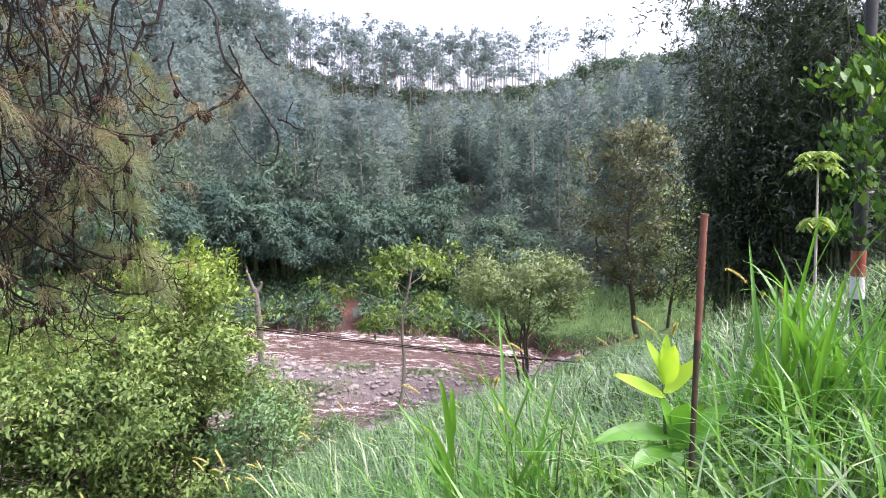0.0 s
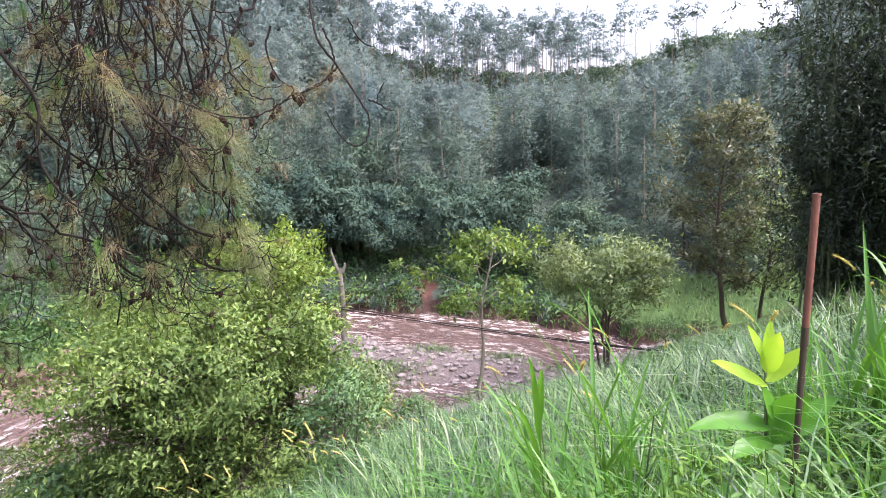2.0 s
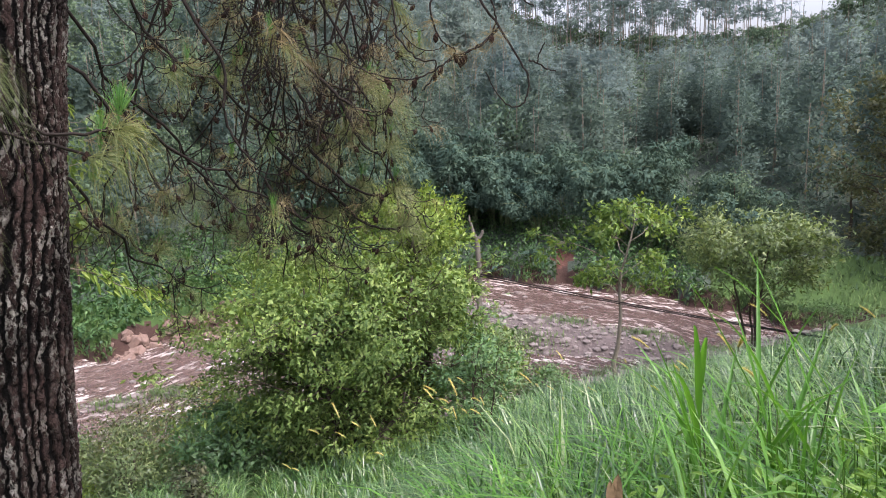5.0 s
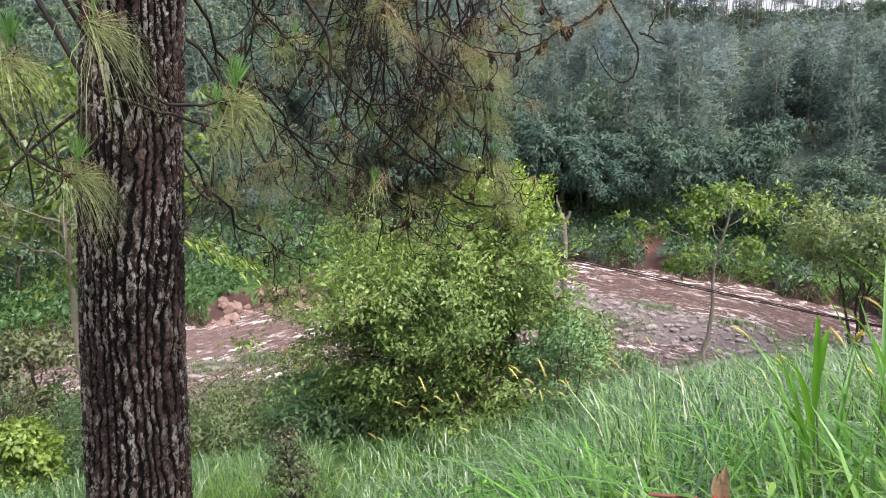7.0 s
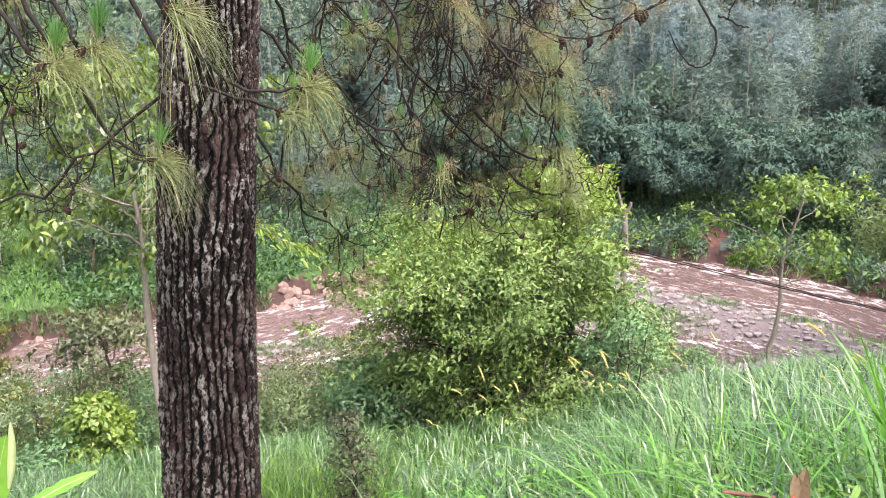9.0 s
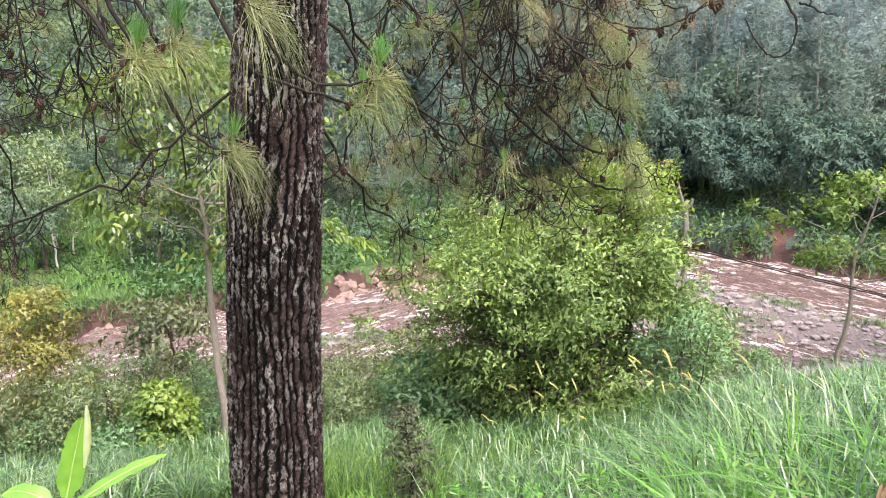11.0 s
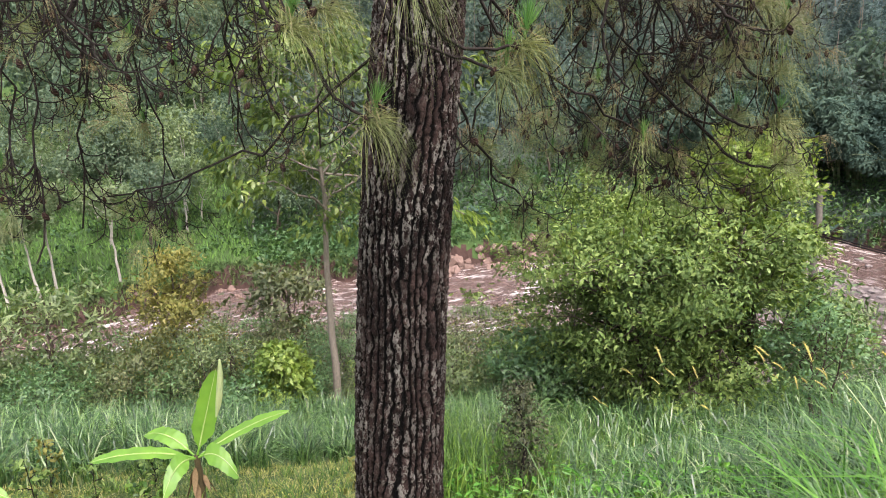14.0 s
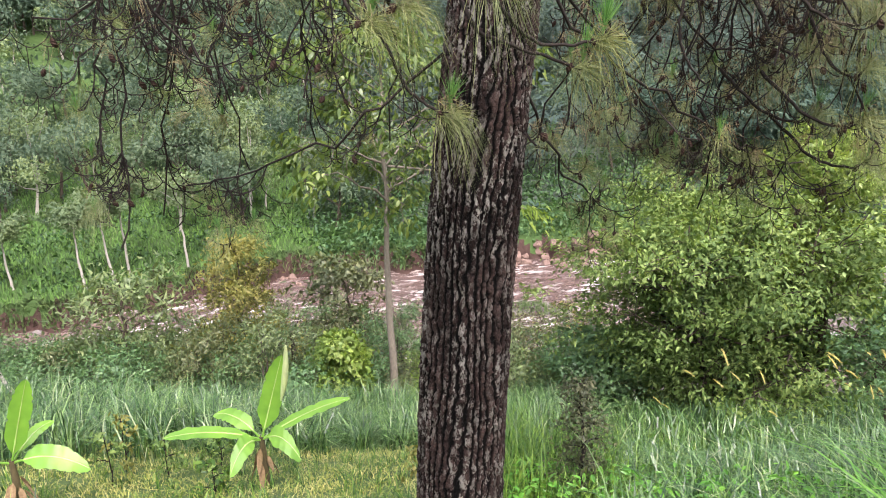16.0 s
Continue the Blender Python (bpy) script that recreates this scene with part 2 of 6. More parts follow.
def bark_mat():
    m, n, l, p = material("furrowed_pine_bark")
    co = n.new("ShaderNodeTexCoord")
    at = n.new("ShaderNodeAttribute")
    at.attribute_name = "plate"
    fine = noise_tex(n, l, 60, 6, 0.7, (1, 1, 0.4))
    blot = noise_tex(n, l, 26, 9, 0.78, (1, 1, 0.55))
    warp = n.new("ShaderNodeTexNoise")
    warp.inputs["Scale"].default_value = 22
    warp.inputs["Detail"].default_value = 4
    l.new(co.outputs["Object"], warp.inputs["Vector"])
    shift = n.new("ShaderNodeVectorMath")
    shift.operation = "MULTIPLY_ADD"
    l.new(warp.outputs["Color"], shift.inputs[0])
    shift.inputs[1].default_value = (0.035, 0.035, 0.035)
    l.new(co.outputs["Object"], shift.inputs[2])
    mp = n.new("ShaderNodeMapping")
    mp.inputs["Scale"].default_value = (1, 1, 0.55)
    l.new(shift.outputs[0], mp.inputs[0])
    vo = n.new("ShaderNodeTexVoronoi")
    vo.feature = "DISTANCE_TO_EDGE"
    vo.inputs["Scale"].default_value = 55
    l.new(mp.outputs[0], vo.inputs["Vector"])
    crack = ramp(n, l, vo.outputs["Distance"], [(0.02, (0.12, 0.11, 0.10)), (0.15, (1, 1, 1))])
    wet = ramp(n, l, noise_tex(n, l, 3.2, 4, 0.6, (1, 1, 0.5)), [(0.42, (0.3, 0.28, 0.28)), (0.58, (1, 1, 1))])
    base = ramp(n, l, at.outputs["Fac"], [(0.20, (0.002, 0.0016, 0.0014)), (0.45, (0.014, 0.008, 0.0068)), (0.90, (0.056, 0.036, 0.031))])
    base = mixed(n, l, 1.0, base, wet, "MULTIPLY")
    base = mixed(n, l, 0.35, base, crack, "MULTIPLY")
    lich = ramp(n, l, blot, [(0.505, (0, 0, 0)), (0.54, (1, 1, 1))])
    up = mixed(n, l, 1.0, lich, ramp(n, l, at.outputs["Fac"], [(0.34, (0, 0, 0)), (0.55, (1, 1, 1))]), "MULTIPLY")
    up = mixed(n, l, 1.0, up, ramp(n, l, noise_tex(n, l, 5.0, 5, 0.7, (1, 1, 0.6)), [(0.40, (0.06, 0.06, 0.06)), (0.60, (0.9, 0.9, 0.9))]), "MULTIPLY")
    c = mixed(n, l, up, base, (0.225, 0.215, 0.19))
    c = mixed(n, l, 0.6, c, ramp(n, l, fine, [(0.3, (0.5, 0.5, 0.5)), (0.7, (1.3, 1.3, 1.3))]), "MULTIPLY")
    l.new(c, p.inputs["Base Color"])
    p.inputs["Roughness"].default_value = 0.9
    p.inputs["Specular IOR Level"].default_value = 0.12
    bumped(n, l, p, mixed(n, l, 0.5, fine, crack), 1.0, 0.014)
    return m


def water_mat():
    """Silt-laden water; white water runs in streaks along the flow, in some reaches only."""
    m, n, l, p = material("muddy_river_water")
    at = n.new("ShaderNodeAttribute")
    at.attribute_name = "flow"

    def run(scale, stretch, detail, rough):
        mp = n.new("ShaderNodeMapping")
        mp.inputs["Scale"].default_value = stretch
        l.new(at.outputs["Vector"], mp.inputs[0])
        t = n.new("ShaderNodeTexNoise")
        t.inputs["Scale"].default_value, t.inputs["Detail"].default_value, t.inputs["Roughness"].default_value = scale, detail, rough
        l.new(mp.outputs[0], t.inputs["Vector"])
        return t.outputs["Fac"]
    wave = run(1.0, (0.7, 1.8, 1), 6, 0.65)
    big = run(0.25, (0.3, 1, 1), 4, 0.6)
    foam = run(1.0, (0.75, 1.7, 1), 9, 0.78)
    reach = run(0.16, (0.6, 1.5, 1), 3, 0.5)
    c = mixed(n, l, big, (0.075, 0.046, 0.037), (0.135, 0.088, 0.073))
    f = ramp(n, l, foam, [(0.525, (0, 0, 0)), (0.58, (1, 1, 1))])
    f2 = mixed(n, l, 1.0, f, ramp(n, l, reach, [(0.47, (0.1, 0.1, 0.1)), (0.56, (1, 1, 1))]), "MULTIPLY")
    l.new(mixed(n, l, f2, c, (0.62, 0.57, 0.53)), p.inputs["Base Color"])
    l.new(ramp(n, l, f2, [(0.0, (0.25, 0.25, 0.25)), (1.0, (0.8, 0.8, 0.8))]), p.inputs["Roughness"])
    bumped(n, l, p, wave, 1.0, 0.35)
    return m


M_BARK = bark_mat()
M_WATER = water_mat()


# ---- mesh tools ----
class Geo:
    """Collects vertices and faces of one mesh."""
    def __init__(self):
        self.v, self.f, self.n = [], [], 0
        self.puff = []

    def add(self, v, f):
        v, f = np.asarray(v, float).reshape(-1, 3), np.asarray(f, int)
        self.v.append(v)
        self.f.append(f + self.n)
        self.n += len(v)

    def mesh(self, name, mat, smooth=False):
        me = bpy.data.meshes.new(name)
        v = np.concatenate(self.v)
        loops = np.concatenate([f.ravel() for f in self.f])
        sizes = np.concatenate([np.full(len(f), f.shape[1]) for f in self.f])
        me.vertices.add(len(v))
        me.vertices.foreach_set("co", v.astype(np.float32).ravel())
        me.loops.add(len(loops))
        me.loops.foreach_set("vertex_index", loops.astype(np.int32))
        me.polygons.add(len(sizes))
        me.polygons.foreach_set("loop_start", (np.cumsum(sizes) - sizes).astype(np.int32))
        me.polygons.foreach_set("use_smooth", np.full(len(sizes), smooth))
        for mt in mat if isinstance(mat, (list, tuple)) else [mat]:
            me.materials.append(mt)
        me.update(calc_edges=True)
        if self.puff:
            me.polygons.foreach_set("use_smooth", np.ones(len(sizes), bool))
            me.normals_split_custom_set_from_vertices(np.concatenate(self.puff))
        return me


def thing(name, at, label, category, group="", kind=""):
    ob = new(name)
    ob.location = at
    ob.empty_display_size = 0.2
    return tagged(ob, label, category, group, kind)


def part(name, geo, mat, parent=None, label="", smooth=False):
    """One mesh under a thing; its vertices are in the thing's own space."""
    ob = new(name, geo.mesh(name, mat, smooth))
    if parent is not None:
        ob.parent = parent
    return tagged(ob, label) if label else ob


def unit(v):
    v = np.asarray(v, float)
    return v / np.maximum(np.linalg.norm(v, axis=-1, keepdims=True), 1e-9)


def tube(geo, pts, radii, sides=6, cap=True):
    pts = np.asarray(pts, float)
    k = len(pts)
    radii = np.broadcast_to(np.asarray(radii, float), (k,))
    tan = unit(np.gradient(pts, axis=0))
    ref = np.array([0.0, 0.0, 1.0]) if abs(tan[0, 2]) < 0.9 else np.array([1.0, 0.0, 0.0])
    u = unit(np.cross(tan, ref))
    w = np.cross(tan, u)
    ang = np.linspace(0, 2 * np.pi, sides, endpoint=False)
    ring = pts[:, None] + radii[:, None, None] * (u[:, None] * np.cos(ang)[None, :, None] + w[:, None] * np.sin(ang)[None, :, None])
    idx = np.arange(k * sides).reshape(k, sides)
    nx = np.roll(idx, -1, axis=1)
    geo.add(ring.reshape(-1, 3), np.stack([idx[:-1], nx[:-1], nx[1:], idx[1:]], -1).reshape(-1, 4))
    if cap:
        for r, flip in ((ring[-1], False), (ring[0], True)):
            order = range(sides)
            geo.add(np.vstack([r, r.mean(0)]), [(i, (i + 1) % sides, sides) if not flip else ((i + 1) % sides, i, sides) for i in order])


def curve(p0, p1, bend=(0, 0, 0), k=8, wob=0.0, rng=None):
    t = np.linspace(0, 1, k)[:, None]
    p = (1 - t) * np.asarray(p0, float) + t * np.asarray(p1, float) + 4 * t * (1 - t) * np.asarray(bend, float)
    if wob and rng is not None:
        j = rng.normal(0, wob, (k, 3))
        j[0] = j[-1] = 0
        p = p + j
    return p


def sprigs(geo, pos, axis, length, width, rng, puff, own=0.3):
    """Small far-off leaf sprays, one triangle each, whose normals lean to the way the foliage swells."""
    n = len(pos)
    axis = unit(axis)
    side = unit(np.cross(axis, unit(rng.normal(0, 1, (n, 3)) + np.array([0, 0, 1.2]))))
    nrm = np.cross(side, axis)
    flip = np.where((nrm * puff).sum(1) < 0, -1.0, 1.0)[:, None]
    side, nrm = side * flip, nrm * flip
    length = np.broadcast_to(length, (n,))[:, None]
    width = np.broadcast_to(width, (n,))[:, None]
    v = np.stack([pos - side * width * 0.5, pos + axis * length + side * width * rng.uniform(-0.3, 0.3, (n, 1)), pos + side * width * 0.5 + axis * length * rng.uniform(-0.2, 0.4, (n, 1))], 1)
    geo.puff.append(np.repeat(unit(unit(puff) + own * nrm), 3, axis=0))
    geo.add(v.reshape(-1, 3), np.arange(n)[:, None] * 3 + [0, 2, 1])


def leaves(geo, pos, axis, length, width, rng, fold=0.25, fine=False, droop=0.0, puff=None, own=0.45):
    """Leaves as folded lozenges, or with six edges and a curved blade where fine. puff: the way the foliage clump swells at each leaf, to which its normals lean."""
    n = len(pos)
    axis = unit(axis)
    side = unit(np.cross(axis, unit(rng.normal(0, 1, (n, 3)) + np.array([0, 0, 1.6]))))
    nrm = np.cross(side, axis)
    if puff is not None:
        flip = np.where((nrm * puff).sum(1) < 0, -1.0, 1.0)[:, None]
        side, nrm = side * flip, nrm * flip
        geo.puff.append(np.repeat(unit(unit(puff) + own * nrm), 8 if fine else 4, axis=0))
    length = np.broadcast_to(length, (n,))[:, None]
    width = np.broadcast_to(width, (n,))[:, None]
    down = np.array([0, 0, -1.0])
    if not fine:
        v = np.stack([pos, pos + axis * length * 0.5 + side * width * 0.5 + nrm * width * fold,
                      pos + axis * length + down * droop * length,
                      pos + axis * length * 0.5 - side * width * 0.5 + nrm * width * fold], 1)
        b = np.arange(n)[:, None] * 4
        geo.add(v.reshape(-1, 3), np.concatenate([b + [0, 1, 2], b + [0, 2, 3]]))
    else:
        def at(s, w, sgn):
            return pos + axis * length * s + sgn * side * width * w + nrm * width * fold * w * 2 + down * droop * length * s * s
        v = np.stack([pos, at(.25, .40, 1), at(.62, .42, 1), at(1, 0, 1), at(.62, .42, -1), at(.25, .40, -1), at(.25, 0, 1), at(.62, 0, 1)], 1)
        b = np.arange(n)[:, None] * 8
        tri = np.concatenate([b + [0, 1, 6], b + [0, 6, 5], b + [2, 3, 7], b + [3, 4, 7]])
        geo.add(v.reshape(-1, 3), tri)
        geo.f.append(np.concatenate([b + [1, 2, 7, 6], b + [6, 7, 4, 5]]) + geo.n - len(v.reshape(-1, 3)))


def blades(geo, base, height, width, lean, rng, k=4, even=False):
    """Grass blades that rise, lean over and droop at the tip."""
    n = len(base)
    ang = rng.uniform(0, 2 * np.pi, n)
    out = np.stack([np.cos(ang), np.sin(ang), np.zeros(n)], 1)
    side = np.stack([-np.sin(ang), np.cos(ang), np.zeros(n)], 1)
    tw = rng.uniform(-0.6, 0.6, n)[:, None]
    side = unit(side + out * tw)
    if even:
        side = side * np.where((out * (base * (1, 1, 0))).sum(1) > 0, -1.0, 1.0)[:, None]
    h = np.broadcast_to(height, (n,))[:, None]
    w = np.broadcast_to(width, (n,))[:, None]
    ln = np.broadcast_to(lean, (n,))[:, None]
    rows = []
    for i in range(k + 1):
        s = i / k
        c = base + out * h * ln * (0.25 * s + 0.85 * s ** 2.6) * 0.9 + np.array([0, 0, 1.0]) * h * (s - 0.5 * ln * s ** 3.6)
        half = w * 0.5 * (1 - s) ** 0.6 * min(1, 0.6 + 2 * s)
        rows += [c - side * half, c + side * half] if i < k else [c]
    v = np.stack(rows, 1)
    m = 2 * k + 1
    if even:
        geo.puff.append(np.repeat(unit(rng.normal(0, 0.25, (n, 3)) + [0, 0, 1.0]), m, axis=0))
    b = np.arange(n)[:, None] * m
    quads = [b + [2 * i, 2 * i + 1, 2 * i + 3, 2 * i + 2] for i in range(k - 1)]
    start = geo.n
    geo.add(v.reshape(-1, 3), b + [2 * k - 2, 2 * k - 1, 2 * k])
    if quads:
        geo.f.append(np.concatenate(quads) + start)


# ---- the lie of the land ----
CX, CY = 0.0, -0.6
WATER_Z = -12.0
BANK_AZ = [-60, -15, -9, 3, 10, 16, 22, 35, 47, 66, 75, 86, 130]
BANK_FAR = [50, 48.5, 48, 54.5, 57, 60, 58, 50.5, 46, 45, 42.5, 42, 46]
RIDGE_AZ = [-60, -25, -17, -13, -11, -9, -6, -2, 1, 5, 10, 13, 16, 20, 30, 50, 70, 90, 130]
RIDGE_Z = [32, 28, 26.5, 26, 25, 22.5, 20.5, 20, 20, 21, 24, 28, 34, 40, 46, 44, 42, 44, 40]


def polar(x, y):
    return np.hypot(x - CX, y - CY), np.degrees(np.arctan2(-(x - CX), y - CY))


def far_edge(az):
    return np.interp(az, BANK_AZ, BANK_FAR) + 0.7 * np.sin(az * 0.9) + 0.35 * np.sin(az * 2.7 + 1)


def smooth_max(a, b, k):
    h = np.clip(0.5 + 0.5 * (a - b) / k, 0, 1)
    return b * (1 - h) + a * h + k * h * (1 - h)


def bar_height(r, az):
    """Gravel bars that stand out of the river."""
    def hump(a0, a1, r0, r1):
        u = np.minimum(np.clip((az - a0) / 3.0, 0, 1), np.clip((a1 - az) / 3.0, 0, 1))
        w = np.minimum(np.clip((r - r0) / 2.5, 0, 1), np.clip((r1 - r) / 2.5, 0, 1))
        return u * w
    rf = far_edge(az)
    return np.maximum(np.maximum(hump(-6, 24, 38.0, rf - 9.5), 0.9 * hump(37, 52, 35.5, 38.8)), 0.8 * hump(60, 74, 36.5, 39.0))


def ground_z(x, y):
    x, y = np.asarray(x, float), np.asarray(y, float)
    r, az = polar(x, y)
    wav = 0.05 * np.sin(x * 1.3 + y * 0.7) + 0.05 * np.sin(y * 1.1 - x * 0.4 + 2) + 0.16 * np.sin(x * 0.31) * np.sin(y * 0.27 + 1)
    near = 0.1 + 0.318 * x - 0.318 * y + wav * np.clip(r / 4, 0, 1)
    near = np.where(near > 6, 6 + 8 * np.tanh((near - 6) / 8), near)
    bed = WATER_Z - 0.45 + 1.05 * bar_height(r, az) + 0.06 * np.sin(x * 2.1) * np.sin(y * 1.9)
    low = smooth_max(near, bed, 1.2)
    rf = far_edge(az)
    ridge = np.interp(az, RIDGE_AZ, RIDGE_Z)
    u = np.clip((r - rf) / (175 - rf), 0, 1)
    power = np.interp(az, [40, 62], [1.15, 1.6])
    bank = np.clip((r - rf + 0.6) / 1.6, 0, 1)
    bank = bank * bank * (3 - 2 * bank)
    hill = (ridge + 11.0) * u ** power + 0.7 * np.sin(x * 0.11 + 1) * np.sin(y * 0.09) * np.clip((r - rf) / 12, 0, 1)
    beyond = np.clip((r - 182) / 120, 0, 1)
    fall = np.interp(az, [-16, -10, 8, 14], [0.3, 1.0, 1.0, 0.0])
    z_far = np.interp(az, [50, 58, 80, 90], [-11.0, -10.7, -10.7, -11.0]) + hill - beyond * 45 * fall + np.clip((r - 240) / 300, 0, 1) * 30 * (1 - fall)
    z_far = np.where(r > 700, z_far * np.clip(1 - (r - 700) / 900, 0.3, 1), z_far)
    front = np.clip((np.minimum(az + 75, 135 - az)) / 15, 0, 1)
    z = low * (1 - bank) + z_far * bank
    return np.where(r < rf - 0.6, low, z * front + low * (1 - front))


def gz(x, y):
    return float(ground_z(x, y))


az_steps = np.radians(np.concatenate([np.arange(-75, -40, 1.0), np.arange(-40, 95, 0.5), np.arange(95, 135, 1.0), np.arange(135, 285, 5.0)]))
r_steps = np.concatenate([[0.3], np.arange(0.8, 14, 0.55), np.arange(14, 32, 1.2), np.arange(32, 64, 0.5), np.arange(64, 200, 4.5), [215, 240, 280, 340, 420, 540, 700, 900, 1200, 1700, 2600]])
RR, AA = np.meshgrid(r_steps, az_steps, indexing="ij")
GX, GY = CX - RR * np.sin(AA), CY + RR * np.cos(AA)
GZ = ground_z(GX, GY)
g = Geo()
nr, na = RR.shape
idx = np.arange(nr * na).reshape(nr, na)
nxt = np.roll(idx, -1, axis=1)
quads = np.stack([idx[:-1], idx[1:], nxt[1:], nxt[:-1]], -1).reshape(-1, 4)
g.add(np.stack([GX, GY, GZ], -1).reshape(-1, 3), quads)
g.add([(CX, CY, gz(CX, CY))], np.zeros((0, 3), int))
g.f.append(np.stack([idx[0], nxt[0], np.full(na, nr * na)], -1))
ground_me = g.mesh("ground", [M_SLOPE, M_SOIL, M_GRAVEL, M_MEADOW_GROUND, M_FOREST_FLOOR, M_REDSOIL], True)
rq, aq = RR[:-1].ravel(), np.degrees(AA[:-1]).ravel()
rf_q = far_edge(aq)
rough_edge = 0.9 * np.sin(aq * 1.7) + 0.6 * np.sin(aq * 4.1 + rq)
slot = np.zeros(len(rq), int)
zc = GZ[:-1].ravel()
in_view = (aq > -75) & (aq < 135)
slot[in_view & (zc < -10.9 + 0.2 * rough_edge) & (rq < rf_q)] = 2
slot[in_view & (rq > rf_q - 2.0) & (rq < rf_q + 0.7 + 0.5 * rough_edge)] = 1
far_q = in_view & (rq >= rf_q + 0.7 + 0.5 * rough_edge)
slot[far_q] = 4
slot[far_q & (aq > 62) & (rq < 130)] = 3
slot[far_q & (aq > 34) & (aq <= 62) & (rq < rf_q + 7)] = 3
slot[far_q & (aq < -3) & (rq < rf_q + 11)] = 3
slot[far_q & (aq > 8.5 + 0.3 * np.sin(rq)) & (aq < 9.8 + 0.3 * np.sin(rq * 1.7)) & (rq < rf_q + 5)] = 5
ground_me.polygons.foreach_set("material_index", np.concatenate([slot, np.zeros(na, int)]).astype(np.int32))
ground = tagged(new("ground", ground_me), "grassy valley slope falling to a stony river, wooded hill opposite", "ground", kind="structure")

# the river
g = Geo()
ra = np.radians(np.arange(-70, 130, 1.0))
rs = np.linspace(0, 1, 40)
A2, S2 = np.meshgrid(ra, rs, indexing="ij")
R2 = 24 + (far_edge(np.degrees(A2)) + 0.8 - 24) * S2
idx = np.arange(A2.size).reshape(A2.shape)
WX, WY = CX - R2 * np.sin(A2), CY + R2 * np.cos(A2)
wz = WATER_Z + 0.05 * np.sin(WX * 1.7 + 0.6 * WY) * np.sin(WY * 1.3) + 0.04 * np.sin(WX * 3.1 - WY * 2.3)
g.add(np.stack([WX, WY, wz], -1).reshape(-1, 3), np.stack([idx[:-1, :-1], idx[1:, :-1], idx[1:, 1:], idx[:-1, 1:]], -1).reshape(-1, 4))
water_me = g.mesh("water", M_WATER, True)
flow = water_me.attributes.new("flow", "FLOAT_VECTOR", "POINT")
flow.data.foreach_set("vector", np.stack([A2 * 45, R2 - np.interp(np.degrees(A2), BANK_AZ, BANK_FAR), 0 * A2], -1).astype(np.float32).ravel())
tagged(new("water", water_me), "shallow muddy brown river with white rapids over stones", "river", kind="structure")


